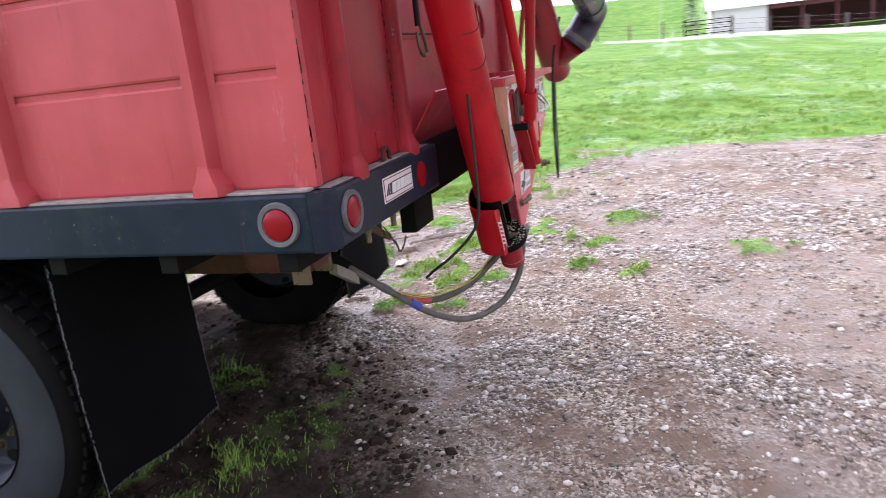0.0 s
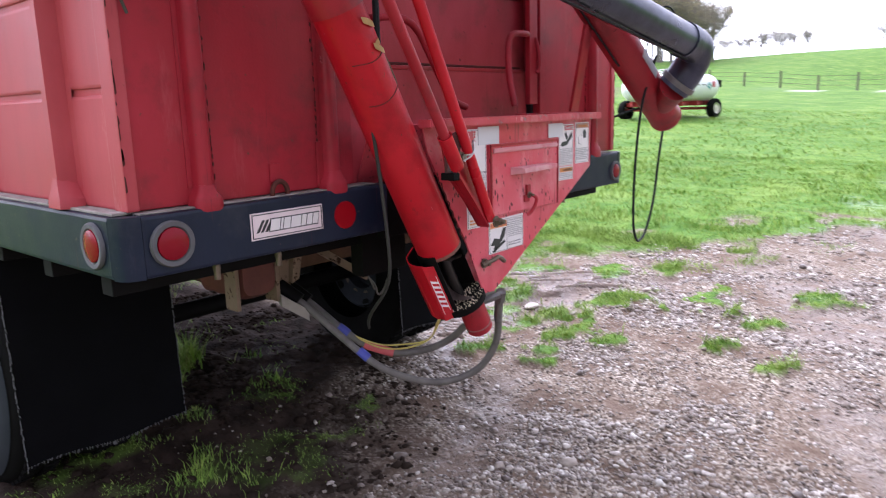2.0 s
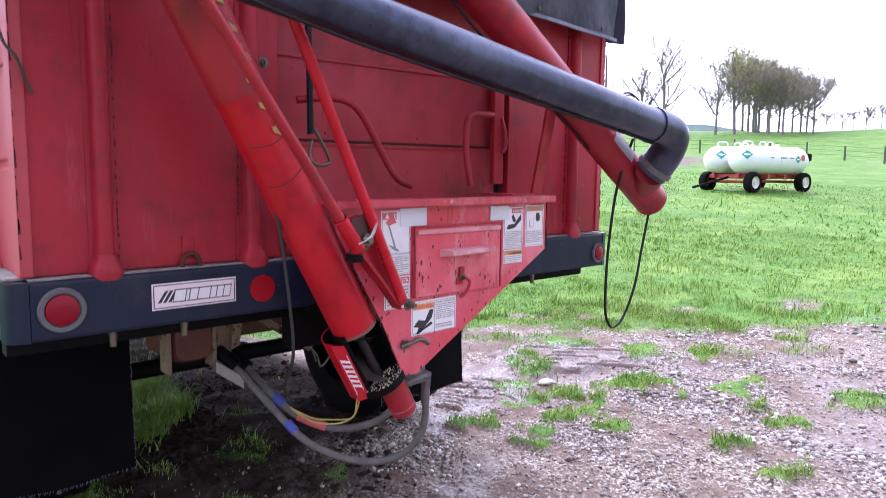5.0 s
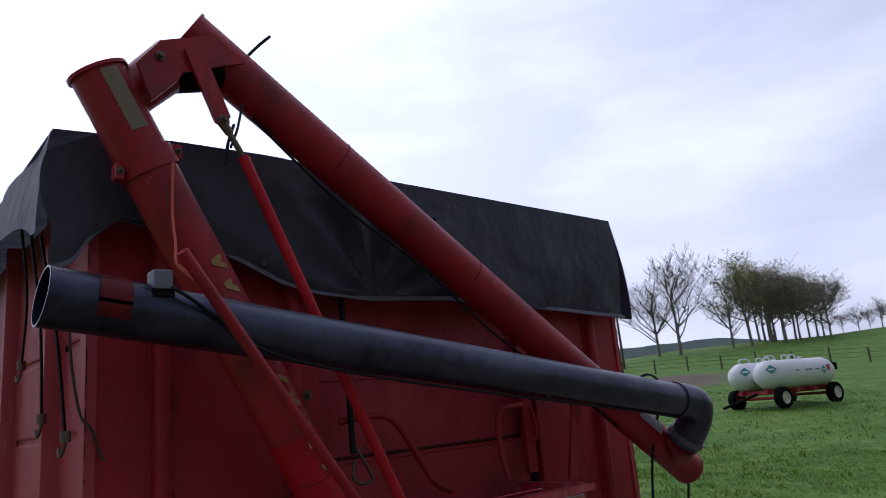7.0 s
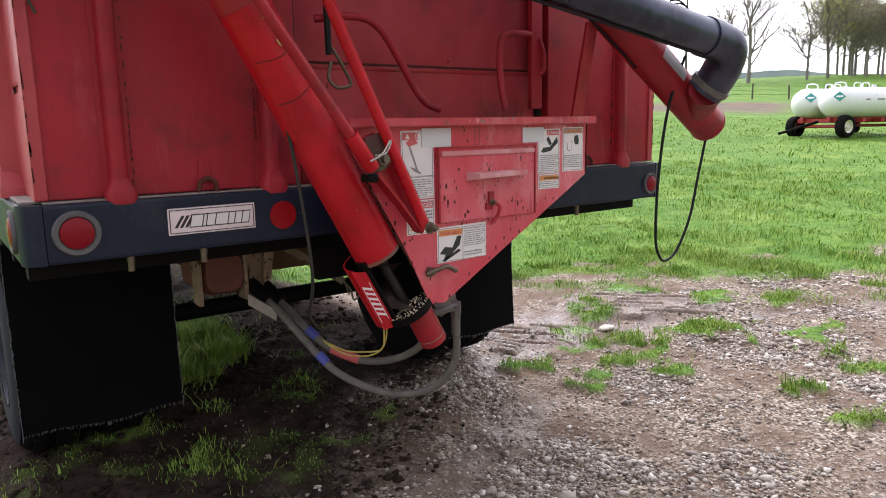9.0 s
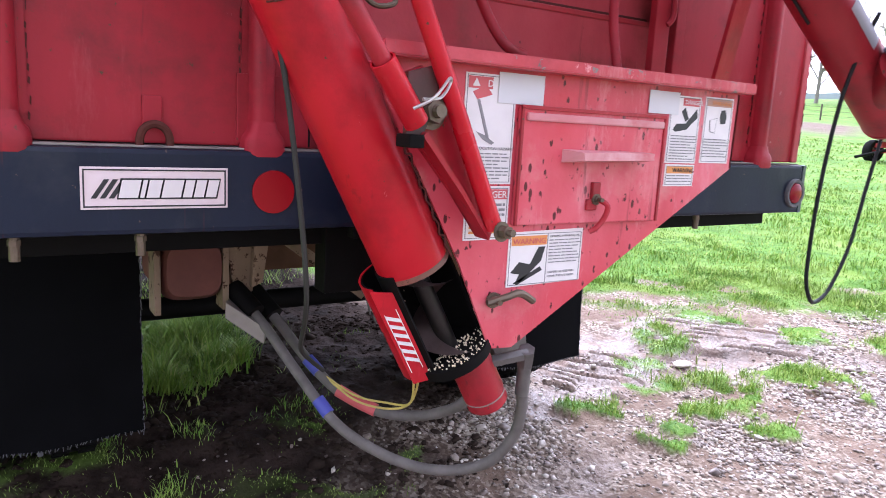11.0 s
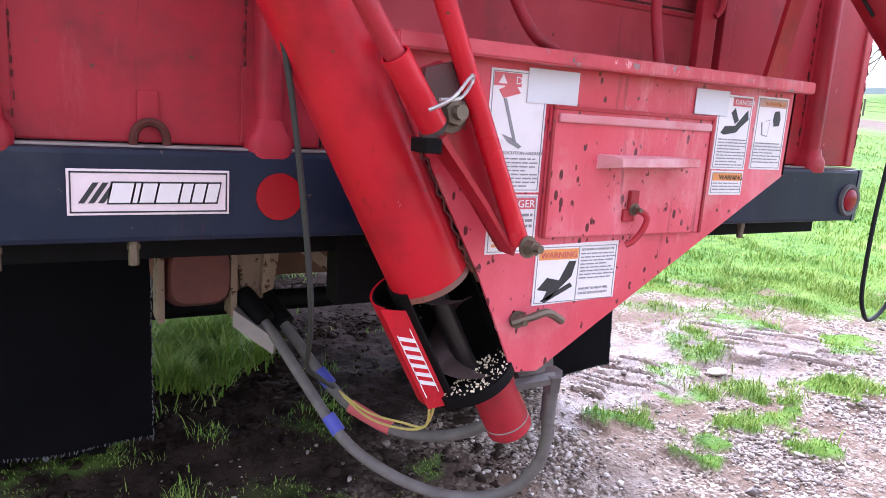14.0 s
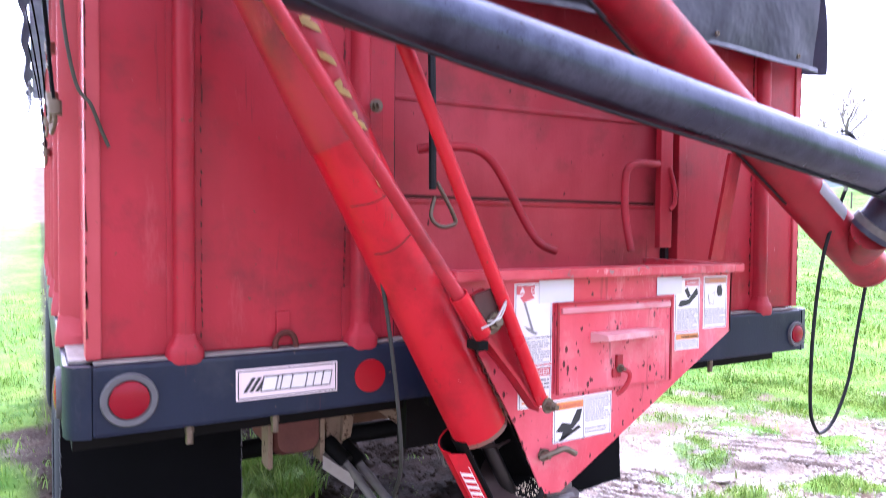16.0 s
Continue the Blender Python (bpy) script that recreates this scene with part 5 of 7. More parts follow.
def brush_bar(s0, t0, s1, t1, wide):
    bm = B()
    grid = []
    for u in np.linspace(0, 1, 8):
        w = wide * (0.55 + 0.45 * math.sin(math.pi * (0.15 + 0.7 * u)))
        s, t = s0 + (s1 - s0) * u, t0 + (t1 - t0) * u
        grid.append([bm.verts.new(A0 + ax * (s + q) + (UR + 0.0016) * (math.cos(t) * hu + math.sin(t) * hv)) for q in (-w, w)])
    for a, b in zip(grid, grid[1:]):
        bm.faces.new((a[0], a[1], b[1], b[0]))
    bmesh.ops.solidify(bm, geom=bm.faces[:], thickness=0.0012)
    part("lettering_bar", bm, YELLOW, upper if s0 > 0.8 else upright, "worn yellow lettering bar")


rgl = random.Random(9)
for k in range(10):
    s = 0.66 + k * 0.074
    brush_bar(s, radians(60), s + 0.030, radians(60 + rgl.uniform(24, 34)), 0.011)
    if k % 3 != 1:
        brush_bar(s + 0.034, radians(rgl.uniform(62, 70)), s + 0.026, radians(rgl.uniform(84, 94)), 0.009)
# pale tape strips on upright, boom and pipe
def strip(base, axis, perp, s0, s1, t0, t1, r, mat, parent, label):
    bm = B()
    n = 16
    rows = [[base + axis * s + r * (math.cos(t) * perp + math.sin(t) * hv) for t in np.linspace(t0, t1, n)] for s in (s0, s1)]
    g = [[bm.verts.new(p) for p in row] for row in rows]
    for i in range(n - 1):
        bm.faces.new((g[0][i], g[0][i + 1], g[1][i + 1], g[1][i]))
    bmesh.ops.solidify(bm, geom=bm.faces[:], thickness=0.0012)
    return part("tape", bm, mat, parent, label)


strip(A0, ax, hu, 1.765, 1.945, radians(72), radians(108), UR + 0.0015, plain("yellowed tape", (0.42, 0.36, 0.24), 0.5), upper, "yellowed reflective tape strip")
boom_perp = Vector((-bx.z, 0, bx.x))
strip(B0, bx, boom_perp, 2.33, 2.50, radians(62), radians(100), UR + 0.0015, TAPE, boom, "pale grey reflective tape strip")
gperp = Vector((-gx.z, 0, gx.x))
strip(G0, gx, gperp, 0.10, 0.17, radians(20), radians(120), GRAD + 0.003, RED_OLD, spout, "red paint mark round the pipe")

# sensor box, twine and wires on the pipe
bm = B()
box(bm, (0.090, -0.500, 2.240), (0.134, -0.450, 2.286), 0.004)
sensor = part("sensor_box", bm, plain("grey plastic box", (0.17, 0.185, 0.22), 0.5), auger, "small grey switch box")
bm = B()
plate(bm, [(0.087, -0.504, 2.222), (0.137, -0.504, 2.222), (0.137, -0.495, 2.242), (0.087, -0.495, 2.242)], 0.004)
part("sensor_base", bm, DARK, sensor)
bm = B()
sweep(bm, [(0.128, -0.495, 2.246), (0.17, -0.515, 2.215), (0.29, -0.512, 2.130), (0.42, -0.495, 2.075), (0.72, -0.47, 2.018), (1.05, -0.465, 1.968), (1.5, -0.455, 1.905), (2.0, -0.45, 1.835), (2.28, -0.45, 1.79)], 0.0045, 8, 8)
part("pipe_wire", bm, CABLE, auger, "black wire slung under the pipe", True)
bm = B()
sweep(bm, [(0.213, -0.285, 2.638), (0.202, -0.31, 2.486), (0.188, -0.37, 2.381), (0.184, -0.4, 2.316), (0.265, -0.4, 2.261), (0.184, -0.4, 2.321)], 0.0035, 7, 6)
part("twine", bm, plain("orange baler twine", (0.62, 0.12, 0.07), 0.8, vary=0.3), auger, "orange baler twine", True)
bm = B()
c = Vector((2.09, -0.435, 1.968))
sweep(bm, [c + Vector((0.055 * math.cos(a), 0.03 * math.sin(a), 0.012 * math.sin(a * 2) - 0.0 * a)) for a in np.linspace(0, 12.4, 30)], 0.0035, 7, 2)
part("wire_coil", bm, CABLE, auger, "coil of black wire on the pipe", True)
bm = B()
sweep(bm, [B0 + bx * 0.30 - boom_perp * 0.08, B0 + bx * 0.7 - boom_perp * 0.115, B0 + bx * 1.1 - boom_perp * 0.10, B0 + bx * 1.5 - boom_perp * 0.12, B0 + bx * 1.9 - boom_perp * 0.09, B0 + bx * 2.3 - boom_perp * 0.08], 0.0045, 8, 8)
part("boom_wire", bm, CABLE, auger, "black wire along the boom", True)
# hanging loop of cable below the boom tip
bm = B()
sweep(bm, [(2.384, -0.27, 1.821), (2.339, -0.23, 1.61), (2.305, -0.22, 1.337), (2.299, -0.22, 1.089), (2.329, -0.22, 1.002), (2.388, -0.21, 0.976), (2.476, -0.2, 1.012), (2.573, -0.19, 1.143), (2.637, -0.18, 1.319), (2.683, -0.18, 1.485)], 0.006, 8, 6)
part("hanging_cable", bm, CABLE, auger, "black control cable hanging in a loop", True)
# brace that carries the folded boom
bm = B()
plate(bm, [(1.905, -0.175, 1.93), (1.962, -0.175, 1.93), (1.945, -0.12, 1.59), (1.888, -0.12, 1.59)], 0.012)
part("boom_rest", bm, RED_OLD, auger, "red flat bar under the boom")
# wire ends at the fold
bm = B()
sweep(bm, [(0.459, -0.22, 3.041), (0.496, -0.24, 3.088), (0.54, -0.25, 3.136)], 0.005, 7, 4)
part("grease_line", bm, CABLE, auger, "", True)
bm = B()
sweep(bm, [(0.386, -0.3, 2.778), (0.362, -0.31, 2.71), (0.355, -0.3, 2.645)], 0.005, 7, 4)
sweep(bm, [(0.433, -0.26, 2.871), (0.397, -0.3, 2.768), (0.37, -0.31, 2.7)], 0.004, 7, 4)
part("wire_end", bm, CABLE, auger, "", True)

# ---- decals on the hopper ----


def words(text, x, z, size, mat, parent, y, name="lettering"):
    cu = bpy.data.curves.new(name, "FONT")
    cu.body, cu.size, cu.extrude, cu.resolution_u = text, size, 0.0003, 2
    tmp = bpy.data.objects.new(name, cu)
    scene.collection.objects.link(tmp)
    bpy.context.view_layer.update()
    me = bpy.data.meshes.new_from_object(tmp.evaluated_get(bpy.context.evaluated_depsgraph_get()))
    bpy.data.objects.remove(tmp)
    bm = B()
    bm.from_mesh(me)
    bpy.data.meshes.remove(me)
    bmesh.ops.transform(bm, matrix=pose(x, y, z, 90, 0, 0), verts=bm.verts)
    return part(name, bm, mat, parent)


def bars(x0, z_top, x1, rows, pitch, parent, y, thick=0.0026, mat=None, seed=1):
    """Rows of unreadable small print as plain bars."""
    rg = random.Random(seed)
    bm = B()
    for k in range(rows):
        x = x0
        end = x1 - (rg.random() * 0.3 * (x1 - x0) if k % 4 == 3 else 0.0)
        while x < end - 0.004:
            w = min(rg.uniform(0.006, 0.018), end - x)
            box(bm, (x, y - 0.0004, z_top - k * pitch - thick), (x + w, y + 0.0006, z_top - k * pitch))
            x += w + 0.003
    return tagged(part("print_bar", bm, mat or INK_GREY, parent), kind="stuff")


def decal_sheet(x0, z0, x1, z1, mat, label, y=HY, border=True, skew=0.0):
    bm = B()
    ring_loft(bm, [[Vector((x0, yy, z0)), Vector((x1, yy, z0 + skew)), Vector((x1, yy, z1 + skew)), Vector((x0, yy, z1))] for yy in (y - 0.0016, y - 0.0002)])
    ob = part("decal", bm, mat, hopper, label)
    if border:
        bm = B()
        t, i = 0.0014, 0.0035
        for a in ((x0 + i, z0 + i, x1 - i, z0 + i + t), (x0 + i, z1 - i - t, x1 - i, z1 - i), (x0 + i, z0 + i, x0 + i + t, z1 - i), (x1 - i - t, z0 + i, x1 - i, z1 - i)):
            box(bm, (a[0], y - 0.0022, a[1]), (a[2], y - 0.001, a[3]))
        part("decal_border", bm, INK_GREY, ob)
    return ob


def block(x0, z0, x1, z1, mat, parent, y=HY, name="decal_field"):
    bm = B()
    box(bm, (x0, y - 0.0022, z0), (x1, y - 0.001, z1))
    return part(name, bm, mat, parent)


def shape(outline, mat, parent, y=HY, name="pictogram"):
    bm = B()
    prism(bm, outline, y - 0.0024, y - 0.001)
    return part(name, bm, mat, parent)


YT = HY - 0.0026
d = decal_sheet(1.032, 1.352, 1.143, 1.560, WHITE, "weathered white danger decal, half torn")
block(1.038, 1.532, 1.090, 1.554, INK_RED, d)
shape([(1.048, 1.525), (1.075, 1.540), (1.09, 1.522), (1.058, 1.512)], INK_RED, d)
shape([(1.058, 1.512), (1.064, 1.512), (1.088, 1.440), (1.082, 1.440)], INK_GREY, d)
shape([(1.060, 1.452), (1.078, 1.446), (1.100, 1.432), (1.094, 1.428), (1.074, 1.438)], INK_GREY, d)
words("ELECTROCUTION HAZARD", 1.039, 1.418, 0.0083, INK_GREY, d, YT)
words("D", 1.078, 1.5365, 0.018, WHITE, d, YT - 0.0004)
shape([(1.046, 1.536), (1.062, 1.536), (1.054, 1.551)], WHITE, d, HY - 0.0008)
bars(1.04, 1.412, 1.136, 8, 0.0068, d, YT, 0.0024, seed=3)
d = decal_sheet(1.045, 1.242, 1.143, 1.348, WHITE, "white danger decal with red heading")
block(1.05, 1.322, 1.138, 1.342, INK_RED, d)
words("DANGER", 1.060, 1.3255, 0.019, WHITE, d, YT - 0.0004)
bars(1.056, 1.314, 1.134, 3, 0.010, d, YT, 0.005, seed=5)
bars(1.056, 1.270, 1.134, 2, 0.010, d, YT, 0.005, INK_ORANGE, seed=6)
d = decal_sheet(1.150, 1.140, 1.336, 1.254, WHITE, "white warning decal with orange heading", skew=0.004)
block(1.157, 1.226, 1.243, 1.246, INK_ORANGE, d)
words("WARNING", 1.160, 1.2295, 0.0165, INK_RED, d, YT - 0.0004)
shape([(1.158, 1.170), (1.178, 1.192), (1.205, 1.186), (1.224, 1.222), (1.240, 1.222), (1.232, 1.192), (1.205, 1.168), (1.185, 1.150), (1.172, 1.150), (1.180, 1.166)], INK, d)
shape([(1.166, 1.148), (1.176, 1.144), (1.236, 1.172), (1.230, 1.180)], INK, d)
block(1.2445, 1.145, 1.246, 1.250, INK_GREY, d)
words("ESCAPING HYDRAULIC OIL", 1.250, 1.241, 0.0063, INK_GREY, d, YT)
bars(1.250, 1.236, 1.330, 8, 0.0068, d, YT, 0.0022, seed=7)
words("FAILURE TO HEED WILL", 1.250, 1.164, 0.0066, INK_GREY, d, YT)
words("CAUSE SERIOUS INJURY", 1.250, 1.155, 0.0066, INK_GREY, d, YT)
d = decal_sheet(1.555, 1.402, 1.653, 1.556, WHITE, "white danger decal with dark pictogram")
block(1.595, 1.534, 1.649, 1.552, INK_RED, d)
words("DANGER", 1.599, 1.5375, 0.0145, WHITE, d, YT - 0.0004)
shape([(1.569, 1.478), (1.579, 1.492), (1.609, 1.494), (1.619, 1.505), (1.641, 1.528), (1.645, 1.508), (1.625, 1.492), (1.613, 1.480), (1.579, 1.474)], INK, d)
shape([(1.593, 1.520), (1.603, 1.530), (1.617, 1.505), (1.607, 1.498)], INK, d)
bars(1.565, 1.466, 1.647, 9, 0.0066, d, YT, 0.0024, seed=9)
d = decal_sheet(1.559, 1.348, 1.653, 1.399, WHITE, "small white warning decal with orange band")
block(1.564, 1.378, 1.648, 1.394, INK_ORANGE, d)
words("WARNING", 1.581, 1.3805, 0.0145, INK, d, YT - 0.0004)
bars(1.566, 1.374, 1.645, 3, 0.0066, d, YT, 0.0024, seed=10)
d = decal_sheet(1.668, 1.404, 1.764, 1.560, WHITE, "white warning decal, lower edge peeling")
block(1.674, 1.538, 1.759, 1.555, plain("washed-out brown ink", (0.45, 0.26, 0.20), 0.5), d)
words("WARNING", 1.690, 1.541, 0.0135, INK_ORANGE, d, YT - 0.0004)
shape([(1.724, 1.530), (1.738, 1.532), (1.744, 1.515), (1.742, 1.500), (1.726, 1.498), (1.721, 1.512)], INK, d)
shape([(1.686, 1.505), (1.712, 1.512), (1.708, 1.475), (1.690, 1.478)], INK_GREY, d)
shape([(1.688, 1.506), (1.710, 1.510), (1.706, 1.477), (1.692, 1.480)], WHITE, d, HY - 0.0008)
bars(1.674, 1.462, 1.756, 7, 0.0068, d, YT, 0.0024, seed=11)
decal_sheet(1.102, 1.508, 1.206, 1.566, TAPE, "blank grey-white tape patch", HY - 0.0022, False)
decal_sheet(1.488, 1.512, 1.580, 1.562, TAPE, "blank grey-white tape patch", HY - 0.0022, False)

# grab rails, tailgate lever and loops
for pts, nm in (([(0.916, 0.06, 1.902), (1.003, 0.03, 1.913), (1.09, 0.03, 1.909), (1.149, 0.03, 1.873), (1.21, 0.03, 1.79), (1.265, 0.02, 1.694), (1.301, 0, 1.639), (1.351, -0.01, 1.618)], "grab_rail"), ([(1.647, -0.02, 1.615), (1.64, 0, 1.725), (1.646, 0.01, 1.824), (1.656, 0.01, 1.878), (1.694, 0.01, 1.898), (1.774, 0.02, 1.903), (1.865, 0.06, 1.909)], "grab_rail")):
    bm = B()
    sweep(bm, pts, 0.0125, 14, 6)
    part(nm, bm, RED_BOX, truck, "bent red pipe rail", True)
bm = B()
box(bm, (1.825, 0.028, 1.622), (1.882, 0.052, 2.16), 0.003)
part("lever_bar", bm, RED_BOX, truck, "red flat lever bar")
bm = B()
sweep(bm, [(1.867, 0.03, 1.894), (1.882, 0.02, 1.829), (1.883, 0.02, 1.773), (1.867, 0.025, 1.752)], 0.008, 8, 5)
part("lever_hook", bm, RED_BOX, truck, "", True)
bm = B()
sweep(bm, [(0.954, 0.03, 1.769), (0.938, 0.02, 1.715), (0.969, 0.02, 1.688), (1.012, 0.02, 1.695), (1.012, 0.02, 1.716), (0.975, 0.02, 1.78), (0.96, 0.03, 1.812)], 0.006, 8, 5)
part("chain_hook", bm, BOLT, truck, "rusty wire hook on the tailgate", True)
bm = B()
sweep(bm, [(0.933, 0.03, 2.365), (0.938, 0.02, 2.075), (0.942, 0.02, 1.79)], 0.011, 8, 6)
part("gate_strap", bm, CABLE, truck, "black rubber strap on the tailgate", True)
bm = B()
bolt(bm, (0.76, -0.005, 1.999), (0, -1, 0), 0.012, 0.012)
part("eye_bolt", bm, BOLT, truck, "round steel bolt head")
# power cable down the rear skirt
bm = B()
sweep(bm, [(0.655, -0.225, 1.66), (0.679, -0.21, 1.584), (0.703, -0.205, 1.469), (0.731, -0.2, 1.275), (0.747, -0.19, 1.148), (0.762, -0.15, 1.07), (0.79, -0.06, 0.985), (0.845, 0.02, 0.925), (0.90, 0.08, 0.875)], 0.0052, 8, 6)
part("power_cable", bm, plain("dusty black cable", (0.022, 0.021, 0.018), 0.7, vary=0.3), auger, "dusty black cable hanging from the tube", True)

# ---- under the deck ----
bm = B()
rings = []
for k in range(9):
    y = 0.40 + 0.035 * k
    q = 0.078 + (0.004 if k % 2 else 0.0) - (0.012 if k in (0, 8) else 0)
    rings.append([Vector((0.688 + q * 1.0 * math.copysign(abs(math.cos(a)) ** 0.55, math.cos(a)), y, 1.058 + q * math.copysign(abs(math.sin(a)) ** 0.55, math.sin(a)))) for a in np.linspace(0, 2 * math.pi, 28, endpoint=False)])
ring_loft(bm, rings)
part("reservoir", bm, plain("rust-brown reservoir", (0.11, 0.032, 0.022), 0.75, vary=0.5, scale=12, bump=0.3), truck, "rust-red ribbed reservoir under the deck", True)
for x in (0.600, 0.765):
    bm = B()
    box(bm, (x - 0.008, 0.40, 0.95), (x + 0.008, 0.47, 1.17), 0.003)
    part("reservoir_bracket", bm, TAN, truck, "dusty beige bracket")
bm = B()
plate(bm, [(0.734, 0.42, 1.195), (0.859, 0.42, 1.194), (0.836, 0.44, 1.083), (0.849, 0.46, 0.952), (0.802, 0.46, 0.942), (0.779, 0.44, 1.073)], 0.02)
part("hanger", bm, TAN, truck, "dusty beige pressed hanger")
bm = B()
plate(bm, [(0.833, 0.4, 1.192), (0.874, 0.4, 1.192), (0.86, 0.43, 1.021), (0.834, 0.44, 1.006)], 0.03)
part("hanger", bm, TAN, truck, "dusty beige pressed hanger")
bm = B()
plate(bm, [(0.777, 0.42, 0.976), (0.865, 0.38, 0.909), (0.863, 0.38, 0.868), (0.776, 0.42, 0.935)], 0.05)
part("drop_bar", bm, plain("grey-white angle steel", (0.27, 0.24, 0.215), 0.7, vary=0.3), truck, "pale angle bar hung below the frame")
bm = B()
plate(bm, [(0.863, 0.42, 1.153), (0.884, 0.42, 1.173), (1.115, 0.3, 0.994), (1.098, 0.3, 0.974)], 0.012)
part("diagonal_brace", bm, TAN, truck, "beige diagonal brace")
bm = B()
box(bm, (0.865, 0.5, 1.025), (1.60, 0.56, 1.10), 0.004)
part("cross_member", bm, RUSTY, truck, "rusty rear cross member")
bm = B()
box(bm, (0.905, 0.1, 1.051), (1.119, 0.16, 1.206), 0.004)
part("drop_plate", bm, DARK, truck, "dark plate below the skirt")
for x in (0.502, 0.3, 2.079):
    bm = B()
    pipe(bm, (x, 0.02, 1.205), (x, 0.02, 1.215), 0.011, 6)
    pipe(bm, (x, 0.02, 1.178), (x, 0.02, 1.225), 0.009, 10)
    part("skirt_bolt", bm, BOLT, rear_l if x < 1 else rear_r)
bm = B()
plate(bm, [(1.185, -0.15, 0.975), (1.275, -0.15, 1.01), (1.285, -0.15, 0.955), (1.215, -0.15, 0.925)], 0.03)
part("motor_bracket", bm, ZINC, auger, "grey motor bracket")

# hydraulic hoses
hoses = thing("hydraulic_hose", (0.852, 0.35, 0.915), "grey hydraulic hose looping down to the auger motor", "hose", "hydraulic hoses")
bm = B()
sweep(bm, [(0.802, 0.42, 0.98), (0.847, 0.34, 0.915), (0.891, 0.24, 0.827), (0.948, 0.12, 0.725), (1.024, 0.05, 0.665), (1.108, -0.01, 0.630), (1.18, -0.07, 0.632), (1.232, -0.14, 0.675), (1.257, -0.19, 0.755), (1.255, -0.213, 0.83), (1.247, -0.218, 0.884)], 0.0130, 14, 7)
part("hose_body", bm, HOSE, hoses, "", True)
bm = B()
pipe(bm, (1.248, -0.218, 0.87), (1.237, -0.234, 0.955), 0.0155, 16)
pipe(bm, (1.238, -0.233, 0.945), (1.226, -0.250, 0.985), 0.019, 6)
pipe(bm, (1.230, -0.250, 0.975), (1.150, -0.215, 0.955), 0.014, 6)
part("fitting", bm, ZINC, hoses, "zinc elbow fitting", True)
bm = B()
pipe(bm, (0.924, 0.165, 0.768), (0.94, 0.135, 0.739), 0.0165, 14)
part("tape_band", bm, plain("blue tape", (0.06, 0.07, 0.35), 0.5), hoses, "blue tape band", True)
bm = B()
pipe(bm, (0.793, 0.44, 0.997), (0.832, 0.37, 0.942), 0.028, 16)
part("coupler", bm, DARK, hoses, "black quick coupler", True)
hose_b = thing("hydraulic_hose", (0.852, 0.35, 0.915), "grey hydraulic hose with red tape joined to the auger", "hose", "hydraulic hoses")
bm = B()
sweep(bm, [(0.864, 0.44, 0.96), (0.903, 0.37, 0.9), (0.952, 0.29, 0.819), (1.002, 0.22, 0.759), (1.073, 0.14, 0.722), (1.145, 0.06, 0.726), (1.198, -0.02, 0.766), (1.22, -0.08, 0.823), (1.216, -0.13, 0.871)], 0.0135, 14, 7)
part("hose_body", bm, HOSE, hose_b, "", True)
bm = B()
sweep(bm, [(1.002, 0.22, 0.759), (1.038, 0.18, 0.738), (1.073, 0.14, 0.722)], 0.0168, 14, 5)
part("tape_band", bm, INK_RED, hose_b, "red tape band", True)
bm = B()
pipe(bm, (0.948, 0.298, 0.827), (0.968, 0.268, 0.799), 0.0168, 14)
part("tape_band", bm, plain("blue tape", (0.06, 0.07, 0.35), 0.5), hose_b, "blue tape band", True)
bm = B()
pipe(bm, (0.854, 0.46, 0.977), (0.889, 0.395, 0.923), 0.028, 16)
part("coupler", bm, DARK, hose_b, "black quick coupler", True)
for k in range(2):
    bm = B()
    sweep(bm, [(0.972, 0.26, 0.797), (1.02, 0.16, 0.765 - 0.012 * k), (1.06, 0.06, 0.775 - 0.015 * k), (1.052, -0.06, 0.819), (1.02 + 0.01 * k, -0.13, 0.90), (0.991, -0.17, 0.944)], 0.0028, 7, 7)
    part("yellow_wire", bm, plain("yellow wire", (0.55, 0.45, 0.12), 0.5), hose_b, "thin yellow wire", True)
bm = B()
sweep(bm, [(1.094, 0.3, 1), (1.123, 0.28, 0.957), (1.132, 0.27, 0.915), (1.155, 0.26, 0.935), (1.167, 0.25, 0.975)], 0.004, 7, 6)
sweep(bm, [(1.063, 0.3, 1.04), (1.103, 0.29, 0.988), (1.113, 0.27, 0.937)], 0.003, 7, 6)
part("loose_wire", bm, HOSE, truck, "loose grey wires", True)

